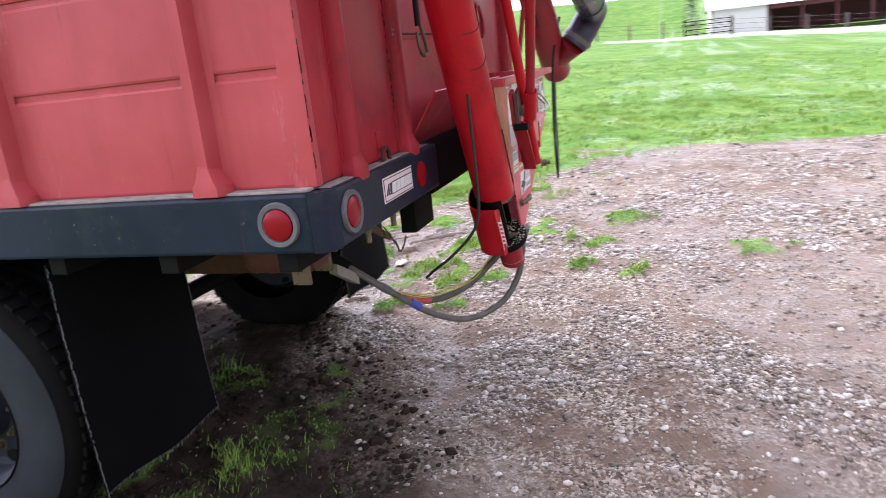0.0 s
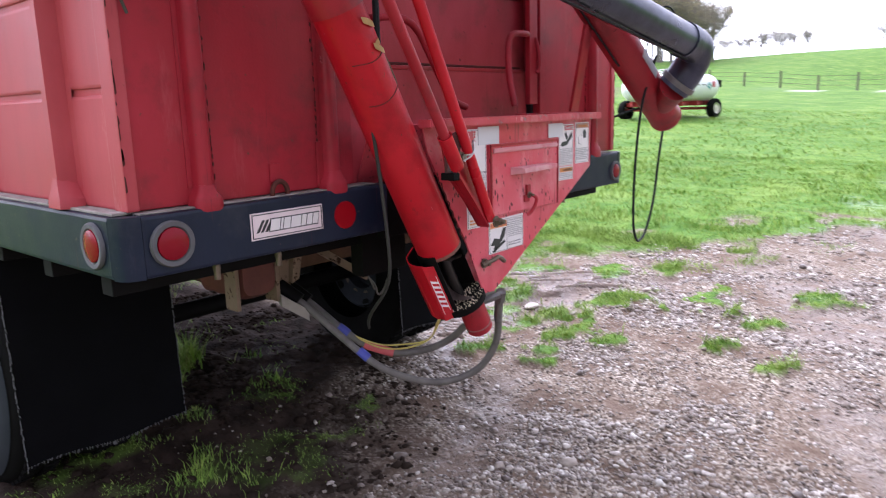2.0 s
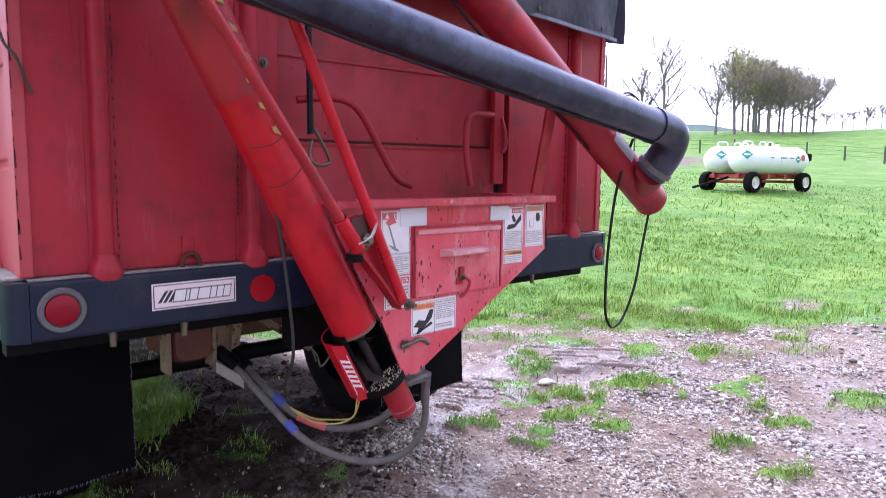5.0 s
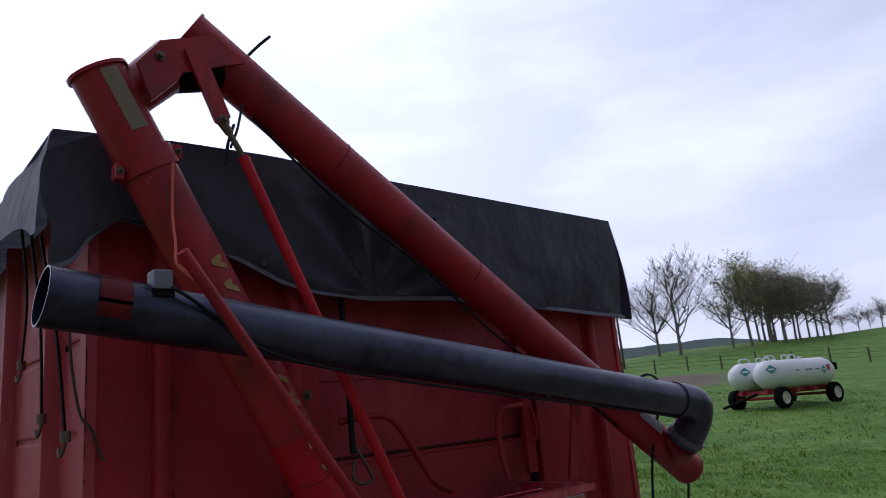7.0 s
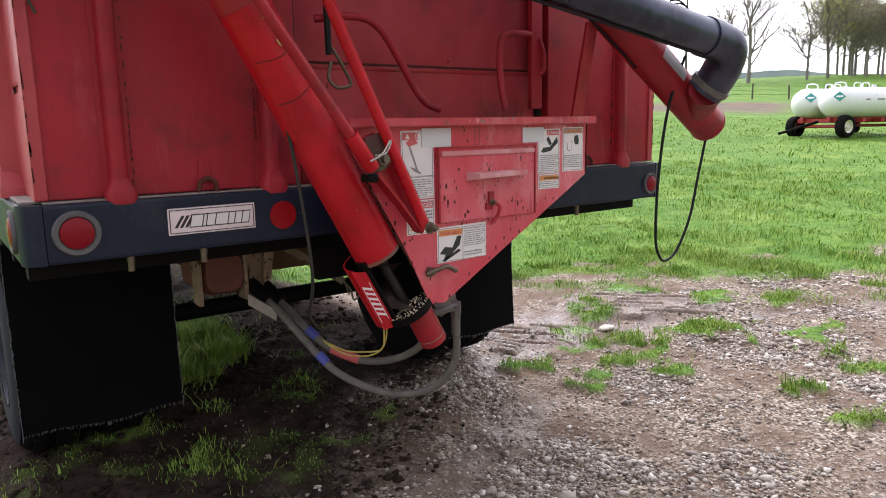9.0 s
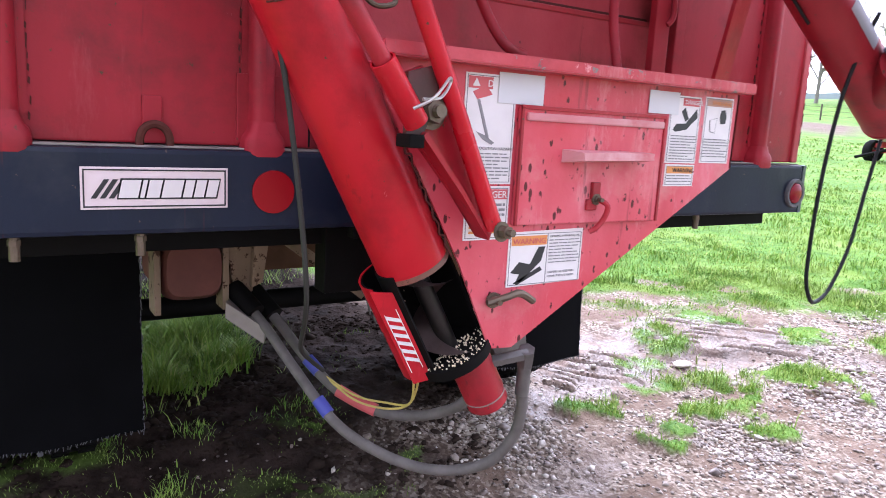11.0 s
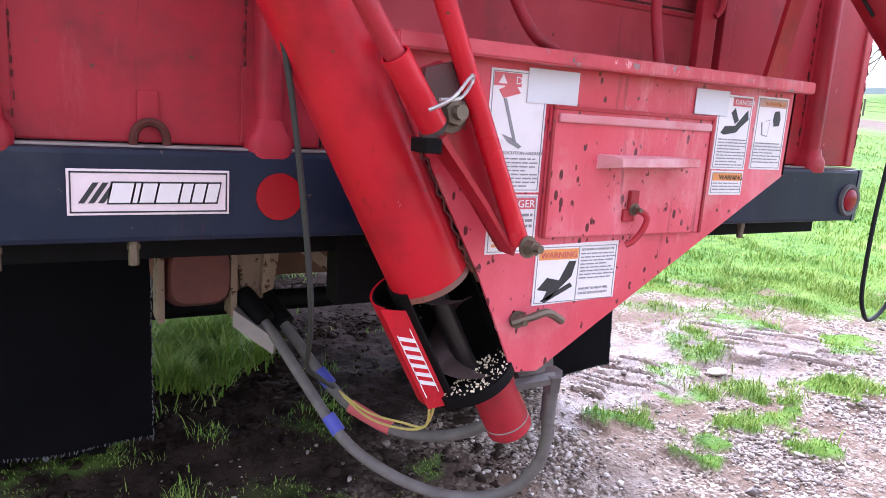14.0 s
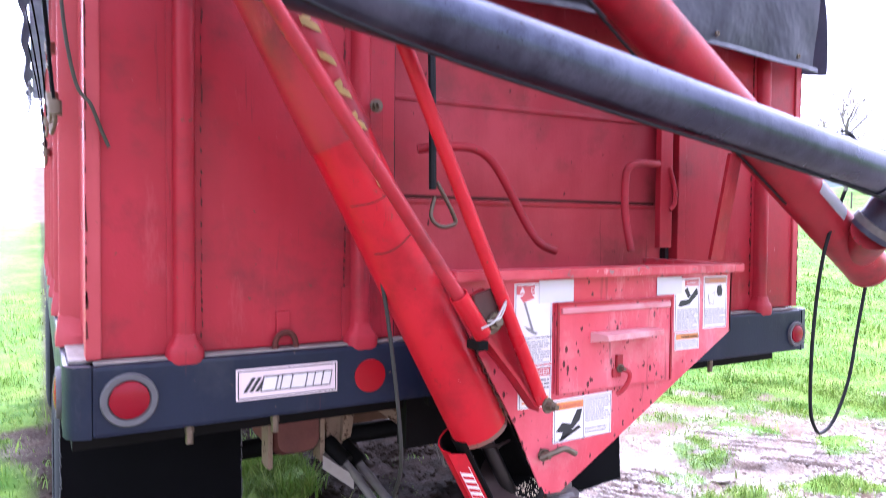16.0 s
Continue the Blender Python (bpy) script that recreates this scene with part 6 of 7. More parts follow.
# rubber tarp straps hanging on the side
for k, (y, zt, zb, lean) in enumerate(((0.30, 2.57, 2.18, 0.30), (0.18, 2.55, 1.99, 0.10), (0.03, 2.48, 1.93, -0.03), (1.10, 2.58, 2.05, 0.12), (1.75, 2.58, 1.98, -0.08), (2.45, 2.58, 2.1, 0.1))):
    st = thing("tarp_strap", (0.03, y, zb), "black rubber tarp strap with wire hook on red box side", "strap", "tarp straps")
    bm = B()
    pts = [Vector((-0.040, y, zt)), Vector((0.005, y + lean * 0.4, (zt + zb) / 2)), Vector((0.030, y + lean, zb))]
    path = smooth_path(pts, 6)
    rings = []
    for p in path:
        rings.append([p + Vector(v) for v in ((-0.003, -0.007, 0), (0.003, -0.007, 0), (0.003, 0.007, 0), (-0.003, 0.007, 0))])
    ring_loft(bm, rings)
    part("band", bm, RUBBER, st)
    bm = B()
    b = pts[2]
    sweep(bm, [b, b + Vector((0, 0.01, -0.03)), b + Vector((-0.005, 0.03, -0.05)), b + Vector((-0.005, 0.045, -0.03))], 0.005, 7, 5)
    pipe(bm, b + Vector((0, 0, 0.015)), b + Vector((0, 0, -0.015)), 0.014, 10)
    part("hook", bm, BOLT, st, "", True)
# loose strap end at the corner
bm = B()
sweep(bm, [(0.038, 0.05, 2.308), (0.048, 0.03, 2.121), (0.071, 0.025, 1.988), (0.098, 0.02, 1.947), (0.118, 0.03, 1.897), (0.135, 0.035, 1.857)], 0.004, 8, 6)
single("strap_end", bm, plain("frayed olive strap", (0.05, 0.045, 0.035), 0.8, vary=0.4), "frayed strap end hooked round the box corner", "strap", (0.02, 0.02, 1.82), "tarp straps", smooth=True)

hopper.location, hopper.scale.x = (1.311, -0.127, 1.288), 1.075

# ---- pasture: tank wagon, fence, trees, barn ----


def gz(x, y):
    return float(ground_height(np.array([x]), np.array([y]))[0])


def at_polar(az, r):
    return r * math.sin(radians(az)), r * math.cos(radians(az))


TANK_WHITE = plain("white tank enamel", (0.78, 0.78, 0.80), 0.35, vary=0.06, scale=3, bump=0.02)
WAGON_RED = plain("wagon red", (0.35, 0.03, 0.03), 0.5, vary=0.2)
TEAL = plain("teal placard", (0.03, 0.28, 0.26), 0.5)


def tank_wagon():
    wagon = thing("tank_wagon", (0, 0, 0), "twin white fertiliser tanks on a red four-wheel wagon in pasture", "trailer")
    for dy in (-0.50, 0.50):
        bm = B()
        rings = []
        for s, q in ((-1.66, 0.02), (-1.64, 0.14), (-1.58, 0.27), (-1.48, 0.38), (-1.34, 0.455), (-1.25, 0.475), (0.0, 0.475), (1.25, 0.475), (1.34, 0.455), (1.48, 0.38), (1.58, 0.27), (1.64, 0.14), (1.66, 0.02)):
            rings.append([Vector((s, dy + q * math.cos(a), 1.10 + q * math.sin(a))) for a in np.linspace(0, 2 * math.pi, 36, endpoint=False)])
        ring_loft(bm, rings)
        tank = part("tank", bm, TANK_WHITE, wagon, "white steel pressure tank", True)
        for s in (-1.25, 0.0, 1.25):
            bm = B()
            pipe(bm, (s - 0.006, dy, 1.10), (s + 0.006, dy, 1.10), 0.479, 36)
            part("tank_seam", bm, TANK_WHITE, tank, "", True)
        # diamond placards: on the domed end, turned outward, and on the flank
        for at, nrm, half in (((-1.46, dy - 0.335, 1.265), (-0.62, -0.70, 0.35), 0.165), ((0.80, dy - 0.474, 1.14), (0, -1, 0.06), 0.13)):
            nrm = Vector(nrm).normalized()
            u = nrm.cross(Vector((0, 0, 1))).normalized()
            w = u.cross(nrm)
            bm = B()
            ring_loft(bm, [[Vector(at) + nrm * e + half * d for d in (-u, -w, u, w)] for e in (0.004, 0.014)])
            plac = part("placard", bm, TEAL, tank, "teal diamond placard")
            bm = B()
            ring_loft(bm, [[Vector(at) + nrm * e + half * (0.55 * a * u + 0.16 * b * w) for a, b in ((-1, -1), (1, -1), (1, 1), (-1, 1))] for e in (0.014, 0.018)])
            part("label_bar", bm, TANK_WHITE, plac, "white band across the placard")
        bm = B()
        box(bm, (0.98, dy - 0.49, 1.10), (1.12, dy - 0.462, 1.30), 0.004)
        part("label_bar", bm, INK_RED, tank, "red label bars")
        for s, w in ((-0.45, 0.16), (0.1, 0.3), (0.5, 0.2)):
            bm = B()
            box(bm, (s - w / 2, dy - 0.482, 1.16), (s + w / 2, dy - 0.470, 1.20))
            part("label_bar", bm, INK_GREY, tank, "grey unreadable label bar")
        # guard hoops and valves on top
        for s, w in ((-1.05, 0.22), (-0.35, 0.14), (0.0, 0.14)):
            bm = B()
            sweep(bm, [(s - w, dy, 1.56), (s - w, dy, 1.67), (s - w * 0.6, dy, 1.715), (s + w * 0.6, dy, 1.715), (s + w, dy, 1.67), (s + w, dy, 1.56)], 0.02, 8, 4)
            part("guard_hoop", bm, TANK_WHITE, tank, "", True)
        bm = B()
        pipe(bm, (0.35, dy, 1.56), (0.35, dy, 1.66), 0.07, 16)
        part("valve", bm, TANK_WHITE, tank, "", True)
        bm = B()
        pipe(bm, (-0.18, dy, 1.56), (-0.18, dy, 1.66), 0.05, 12)
        part("valve", bm, TANK_WHITE, tank, "", True)
        bm = B()
        box(bm, (1.46, dy - 0.34, 1.10), (1.70, dy - 0.06, 1.36), 0.03)
        part("hose_rack", bm, DARK, tank, "dark hose reel at the tank end")
    for dy in (-0.48, 0.48):
        bm = B()
        box(bm, (-1.45, dy - 0.06, 0.50), (1.45, dy + 0.06, 0.64), 0.008)
        part("frame_beam", bm, WAGON_RED, wagon)
    for s in (-1.25, -0.4, 0.4, 1.25):
        bm = B()
        box(bm, (s - 0.06, -0.85, 0.46), (s + 0.06, 0.85, 0.60), 0.008)
        part("cross_beam", bm, WAGON_RED, wagon)
    bm = B()
    sweep(bm, [(-1.3, 0, 0.5), (-1.9, 0.05, 0.35), (-2.7, 0.1, 0.16)], 0.045, 8, 4)
    part("drawbar", bm, DARK, wagon, "dark drawbar resting on the grass", True)
    rim_white = plain("cream wheel rim", (0.66, 0.62, 0.55), 0.5)
    for s in (-1.22, 1.22):
        bm = B()
        pipe(bm, (s, -0.95, 0.35), (s, 0.95, 0.35), 0.05, 12)
        part("axle", bm, WAGON_RED, wagon)
        for side in (-1, 1):
            prof = [(0.20, 0.0), (0.27, -0.012), (0.325, 0.0), (0.35, 0.05), (0.352, 0.12), (0.35, 0.20), (0.325, 0.25), (0.27, 0.262), (0.20, 0.25)]
            bm = B()
            yo = side * 1.02
            ring_loft(bm, [[Vector((s + q * math.cos(a), yo - side * d, 0.345 + q * math.sin(a))) for a in np.linspace(0, 2 * math.pi, 32, endpoint=False)] for q, d in prof], caps=False)
            wh = part("wheel", bm, TYRE, wagon, "wide black flotation tyre", True)
            bm = B()
            ring_loft(bm, [[Vector((s + q * math.cos(a), yo - side * d, 0.345 + q * math.sin(a))) for a in np.linspace(0, 2 * math.pi, 28, endpoint=False)] for q, d in ((0.205, 0.0), (0.19, 0.03), (0.15, 0.07), (0.08, 0.05), (0.05, 0.02))], cap_first=False)
            part("rim", bm, rim_white, wh, "cream steel rim", True)
    return wagon


wagon = tank_wagon()
# tanks and frame stretched to fit the camera's view of their length, wheels kept round
for ob in wagon.children_recursive:
    mid = sum(v.co.x for v in ob.data.vertices) / len(ob.data.vertices)
    round_ = ob.name.startswith(("wheel", "rim"))
    for v in ob.data.vertices:
        v.co.x = v.co.x + 0.16 * mid if round_ else v.co.x * 1.16
wagon.matrix_basis = pose(26.34, 9.94, gz(26.34, 9.94) - 0.03, 0, 0, -10.8) @ Matrix.Scale(1.06, 4)

# fence
POST = plain("weathered fence post", (0.10, 0.085, 0.07), 0.85, vary=0.4)
fence = thing("wire_fence", (*at_polar(75, 66), gz(*at_polar(75, 66))), "weathered post and wire fence along the far pasture", "fence")
pts = []
for k in range(26):
    az = 48.5 + k * 2.45
    r = 72 - 9 * smoothstep(54, 95, az)
    x, y = at_polar(az, float(r))
    z = gz(x, y)
    bm = B()
    pipe(bm, (x, y, z - 0.2), (x + 0.05 * math.sin(k * 5), y, z + 1.35 + 0.1 * math.sin(k * 3)), 0.085, 8, 0.075)
    part("post", bm, POST, fence)
    pts.append((x, y, z))
for h in (0.45, 0.85, 1.2):
    bm = B()
    sweep(bm, [(x, y, z + h) for x, y, z in pts], 0.012, 4, 0)
    part("wire", bm, POST, fence)
# gate at the drive
gx0, gy0 = at_polar(93.3, 60)
gate = thing("field_gate", (gx0, gy0, gz(gx0, gy0)), "dark tubular field gate beside the pale drive", "gate")
for h in (0.25, 0.6, 0.95, 1.25):
    bm = B()
    pipe(bm, (gx0, gy0 + 1.6, gz(gx0, gy0) + h), (gx0, gy0 - 1.8, gz(gx0, gy0) + h), 0.03, 8)
    part("gate_bar", bm, DARK, gate)
for dy in (1.6, -1.8):
    bm = B()
    pipe(bm, (gx0, gy0 + dy, gz(gx0, gy0) - 0.1), (gx0, gy0 + dy, gz(gx0, gy0) + 1.4), 0.06, 8)
    part("gate_post", bm, DARK, gate)
# utility pole
px, py = at_polar(55.8, 88)
pole = thing("utility_pole", (px, py, gz(px, py)), "grey wooden utility pole beyond the field", "pole")
bm = B()
pipe(bm, (px, py, gz(px, py) - 0.5), (px - 0.25, py, gz(px, py) + 10.6), 0.17, 10, 0.11)
part("mast", bm, POST, pole)
# bark lightened, so that its colour carries the distance haze
BARK = plain("grey-brown bark", (0.21, 0.19, 0.17), 0.9, vary=0.4, scale=3)


def leaf_mat(name, a, b):
    m, n, l, bs = mat_base(name)
    g = n.new("ShaderNodeNewGeometry")
    r = ramp(n, [(0.0, a), (1.0, b)])
    l.new(g.outputs["Random Per Island"], r.inputs["Fac"])
    l.new(r.outputs["Color"], bs.inputs["Base Color"])
    bs.inputs["Roughness"].default_value = 0.7
    # thin leaves let light through
    tl, mx = n.new("ShaderNodeBsdfTranslucent"), n.new("ShaderNodeMixShader")
    l.new(r.outputs["Color"], tl.inputs["Color"])
    mx.inputs[0].default_value = 0.6
    l.new(bs.outputs[0], mx.inputs[1])
    l.new(tl.outputs[0], mx.inputs[2])
    l.new(mx.outputs[0], n["Material Output"].inputs["Surface"])
    return m


# leaf colours lightened too, with haze and glare put into them
LEAF_SPRING = leaf_mat("fresh spring leaves", (0.36, 0.37, 0.11), (0.56, 0.56, 0.22))
LEAF_BROWN = leaf_mat("budding olive-brown twigs", (0.30, 0.24, 0.14), (0.48, 0.42, 0.24))


def tree(name, seed, height, leaves, mat, label, spread=0.5, leaf=0.1, bole=0.5, low=0.4):
    """Forked trunk, limbs and twigs to five orders, with small buds or leaves along the outer twigs."""
    rg = random.Random(seed)
    ob = thing(name, (0, 0, 0), label, "tree", "trees on the rise")
    bm, tips = B(), []

    def limb(p, d, length, r, depth):
        steps = 3
        pts, q, dd = [p], p.copy(), d.copy()
        for _ in range(steps):
            dd = (dd + Vector((rg.uniform(-1, 1), rg.uniform(-1, 1), rg.uniform(-0.3, 0.6))) * (0.05 if depth == 0 else 0.2)).normalized()
            q = q + dd * length / steps
            pts.append(q.copy())
        seg = 7 if depth < 2 else (4 if depth < 3 else 3)
        rings = []
        for i, c in enumerate(pts):
            u, v, _ = frame_of(c, c + dd)
            rr = max(0.016, r * (1 - 0.4 * i / steps))
            rings.append([c + rr * (math.cos(2 * math.pi * k / seg) * u + math.sin(2 * math.pi * k / seg) * v) for k in range(seg)])
        ring_loft(bm, rings, caps=False)
        if depth >= 3:
            tips.extend(pts[1:])
        if depth == 5:
            return
        count = 12 if depth == 0 else (4 if depth == 1 else 3)
        for k in range(count):
            s = rg.uniform(low, 1.0) if depth == 0 else rg.uniform(0.25, 1.0)
            if k == 0:
                s = 0.99
            i = min(int(s * steps), steps - 1)
            base = pts[i].lerp(pts[i + 1], s * steps - i)
            side = Vector((rg.uniform(-1, 1), rg.uniform(-1, 1), rg.uniform(-0.15, 0.35))).normalized()
            w = spread * (0.4 if k == 0 else 1.0)
            nd = (dd * (1 - w) + side * w + Vector((0, 0, 0.12))).normalized()
            size = height * rg.uniform(0.22, 0.32) * (1.3 - 0.6 * s) if depth == 0 else length * rg.uniform(0.5, 0.78)
            limb(base, nd, size, r * (0.6 if k == 0 else 0.42), depth + 1)

    limb(Vector((0, 0, -0.2)), Vector((0.02, 0, 1)), height * bole, height * 0.017, 0)
    part("trunk", bm, BARK, ob, "bare branching trunk and limbs", True)
    verts, faces = [], []
    for k in range(leaves):
        c = rg.choice(tips) + Vector((rg.gauss(0, 0.22), rg.gauss(0, 0.22), rg.gauss(0, 0.2)))
        u = Vector((rg.uniform(-1, 1), rg.uniform(-1, 1), rg.uniform(-1, 1))).normalized()
        v = u.orthogonal().normalized()
        s = leaf * rg.uniform(0.5, 1.2)
        i = len(verts)
        verts += [c - u * s, c + v * s * 0.6, c + u * s, c - v * s * 0.6]
        faces.append((i, i + 1, i + 2, i + 3))
    me = bpy.data.meshes.new("crown")
    me.from_pydata([tuple(v) for v in verts], [], faces)
    me.materials.append(mat)
    crown = new("crown", me)
    crown.parent = ob
    return ob


bare = tree("bare_tree", 3, 13.5, 1500, LEAF_BROWN, "tall bare tree with sparse buds on the rise", spread=0.60, leaf=0.08, bole=0.52, low=0.28)
bare2 = tree("bare_tree", 8, 14.5, 1500, LEAF_BROWN, "tall bare tree with sparse buds on the rise", spread=0.56, leaf=0.08, bole=0.55, low=0.25)
green = tree("spring_tree", 5, 11.5, 2600, LEAF_SPRING, "tree in thin fresh spring leaf in a grove", spread=0.68, leaf=0.12, bole=0.60, low=0.30)
green2 = tree("budding_tree", 12, 11.0, 1700, LEAF_BROWN, "tree in olive-brown bud in a grove", spread=0.70, leaf=0.10, bole=0.58, low=0.30)


def plant(ob, az, r, scale, turn):
    x, y = at_polar(az, r)
    ob.matrix_basis = pose(x, y, gz(x, y) - 0.1, 0, 0, turn) @ Matrix.Diagonal((scale, scale, scale, 1))
    return ob


def plant_copy(ob, az, r, scale, turn):
    x, y = at_polar(az, r)
    c = copy_thing(ob, pose(x, y, gz(x, y) - 0.1, 0, 0, turn))
    c.scale = (scale, scale, scale)
    return c


plant(bare, 58.4, 106, 1.0, 20)
plant(bare2, 60.0, 104, 1.08, 130)
plant_copy(bare, 63.8, 106, 0.85, 200)
plant(green, 65.1, 108, 1.20, 60)
plant(green2, 66.5, 113, 1.18, 10)
rgt = random.Random(2)
for k in range(12):
    az = 65.2 + 5.2 * (k + 0.5) / 12 + rgt.uniform(-0.15, 0.15)
    plant_copy(green if k % 3 == 0 and k < 8 else green2, az, rgt.uniform(108, 122), rgt.uniform(1.02, 1.2) * (1.0 - 0.022 * k), rgt.uniform(0, 360))
for k in range(9):
    plant_copy(green2 if k % 2 else bare, 70.2 + 0.78 * k + rgt.uniform(-0.3, 0.3), rgt.uniform(125, 133), rgt.uniform(0.30, 0.42), rgt.uniform(0, 360))
for k in range(4):
    plant_copy(bare2 if k % 2 else bare, 81.0 + 0.95 * k, 134, 0.40, 40 * k)

# far wooded hills, distance haze put into their base colour
HILL = plain("wooded hills with blue-grey haze in the colour", (0.34, 0.38, 0.43), 0.9, vary=0.3, scale=0.05)
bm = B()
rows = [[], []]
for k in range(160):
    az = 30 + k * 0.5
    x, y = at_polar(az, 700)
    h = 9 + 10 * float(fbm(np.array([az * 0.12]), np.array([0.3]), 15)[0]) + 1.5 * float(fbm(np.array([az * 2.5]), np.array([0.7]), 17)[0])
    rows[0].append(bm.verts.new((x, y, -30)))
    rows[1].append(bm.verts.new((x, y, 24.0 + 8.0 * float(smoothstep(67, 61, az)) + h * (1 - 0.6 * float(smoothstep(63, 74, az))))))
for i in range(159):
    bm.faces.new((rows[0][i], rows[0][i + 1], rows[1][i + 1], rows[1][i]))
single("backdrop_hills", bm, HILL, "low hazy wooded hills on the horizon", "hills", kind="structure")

# barn
bx0, by0 = at_polar(93.4, 86)
barn_z = gz(bx0, by0)
barn = thing("barn", (bx0, by0, barn_z), "long low shed with white metal roof and open dark bays", "barn")
ROOF = plain("white metal roof", (0.75, 0.76, 0.78), 0.4, vary=0.05, scale=2)
SHED_WHITE = plain("white metal siding", (0.62, 0.60, 0.60), 0.5, vary=0.1, scale=2)
SHED_RED = plain("dark red shed wall", (0.10, 0.025, 0.03), 0.7, vary=0.3, scale=2)
L_, D_, E_, R_ = 26.0, 9.0, 2.5, 4.4


def bp(u, d, h):
    return Vector((bx0 + d, by0 - u, barn_z + h))


bm = B()
ring_loft(bm, [[bp(u, -0.6, E_), bp(u, D_ / 2, R_), bp(u, D_ + 0.6, E_), bp(u, D_ + 0.6, E_ + 0.12), bp(u, D_ / 2, R_ + 0.12), bp(u, -0.6, E_ + 0.12)] for u in (-0.5, L_ + 0.5)])
part("roof", bm, ROOF, barn, "white metal roof")
for u0, u1, mt, lb in ((0, 5.6, SHED_WHITE, "white siding"), (L_ - 0.4, L_, SHED_RED, "")):
    bm = B()
    ring_loft(bm, [[bp(u0, 0, -0.3), bp(u0, 0, E_), bp(u1, 0, E_), bp(u1, 0, -0.3)], [bp(u0, 0.15, -0.3), bp(u0, 0.15, E_), bp(u1, 0.15, E_), bp(u1, 0.15, -0.3)]])
    part("wall", bm, mt, barn, lb)
bm = B()
ring_loft(bm, [[bp(0, D_ - 0.2, -0.3), bp(0, D_ - 0.2, E_), bp(L_, D_ - 0.2, E_), bp(L_, D_ - 0.2, -0.3)], [bp(0, D_, -0.3), bp(0, D_, E_), bp(L_, D_, E_), bp(L_, D_, -0.3)]])
part("wall", bm, SHED_RED, barn, "dark back wall")
for u in (0.0, L_ - 0.15):
    bm = B()
    ring_loft(bm, [[bp(u + e, 0, -0.3), bp(u + e, 0, E_), bp(u + e, D_ / 2, R_), bp(u + e, D_, E_), bp(u + e, D_, -0.3)] for e in (0, 0.15)])
    part("gable", bm, SHED_WHITE, barn, "white gable end")
for k in range(6):
    u = 5.7 + k * 3.3
    bm = B()
    box(bm, bp(u + 0.2, 0.0, -0.3), bp(u, 0.2, E_))
    part("bay_post", bm, SHED_RED, barn)
bm = B()
ring_loft(bm, [[bp(5.6, 0.0, E_ - 0.45), bp(5.6, 0.0, E_), bp(L_, 0.0, E_), bp(L_, 0.0, E_ - 0.45)], [bp(5.6, 0.12, E_ - 0.45), bp(5.6, 0.12, E_), bp(L_, 0.12, E_), bp(L_, 0.12, E_ - 0.45)]])
part("fascia", bm, SHED_RED, barn)
# spruce beside the barn
sx, sy = at_polar(92.0, 84)
spruce = thing("spruce", (sx, sy, gz(sx, sy)), "dark blue-green spruce beside the shed", "tree")
bm = B()
pipe(bm, (sx, sy, gz(sx, sy)), (sx, sy, gz(sx, sy) + 5.2), 0.12, 7, 0.03)
part("trunk", bm, BARK, spruce)
bm = B()
rg5 = random.Random(11)
for k in range(420):
    h = rg5.uniform(0.3, 5.3)
    q = (5.5 - h) * 0.30 * math.sqrt(rg5.random())
    a = rg5.uniform(0, 6.28)
    c = Vector((sx + q * math.cos(a), sy + q * math.sin(a), gz(sx, sy) + h))
    o = Vector((math.cos(a), math.sin(a), -0.35)) * rg5.uniform(0.25, 0.5)
    w = Vector((-math.sin(a), math.cos(a), 0)) * 0.12
    bm.faces.new([bm.verts.new(v) for v in (c - w, c + w, c + o)])
part("crown", bm, plain("spruce needles", (0.03, 0.055, 0.055), 0.8), spruce)

# ---- loose stones and grass ----


def stone_mat():
    m, n, l, b = mat_base("mixed limestone gravel")
    g = n.new("ShaderNodeNewGeometry")
    r = ramp(n, [(0.0, (0.07, 0.052, 0.040)), (0.35, (0.19, 0.15, 0.12)), (0.70, (0.37, 0.32, 0.265)), (0.90, (0.57, 0.52, 0.455)), (1.0, (0.72, 0.69, 0.63))])
    l.new(g.outputs["Random Per Island"], r.inputs["Fac"])
    t = noise_tex(n, l, 60.0, 4.0)
    tr = ramp(n, [(0.42, (0, 0, 0)), (0.75, (0.75, 0.75, 0.75))])
    l.new(t.outputs["Fac"], tr.inputs["Fac"])
    c = mixed(n, l, tr.outputs["Color"], r.outputs["Color"], (0.17, 0.125, 0.105))
    l.new(c, b.inputs["Base Color"])
    b.inputs["Roughness"].default_value = 0.4
    return m


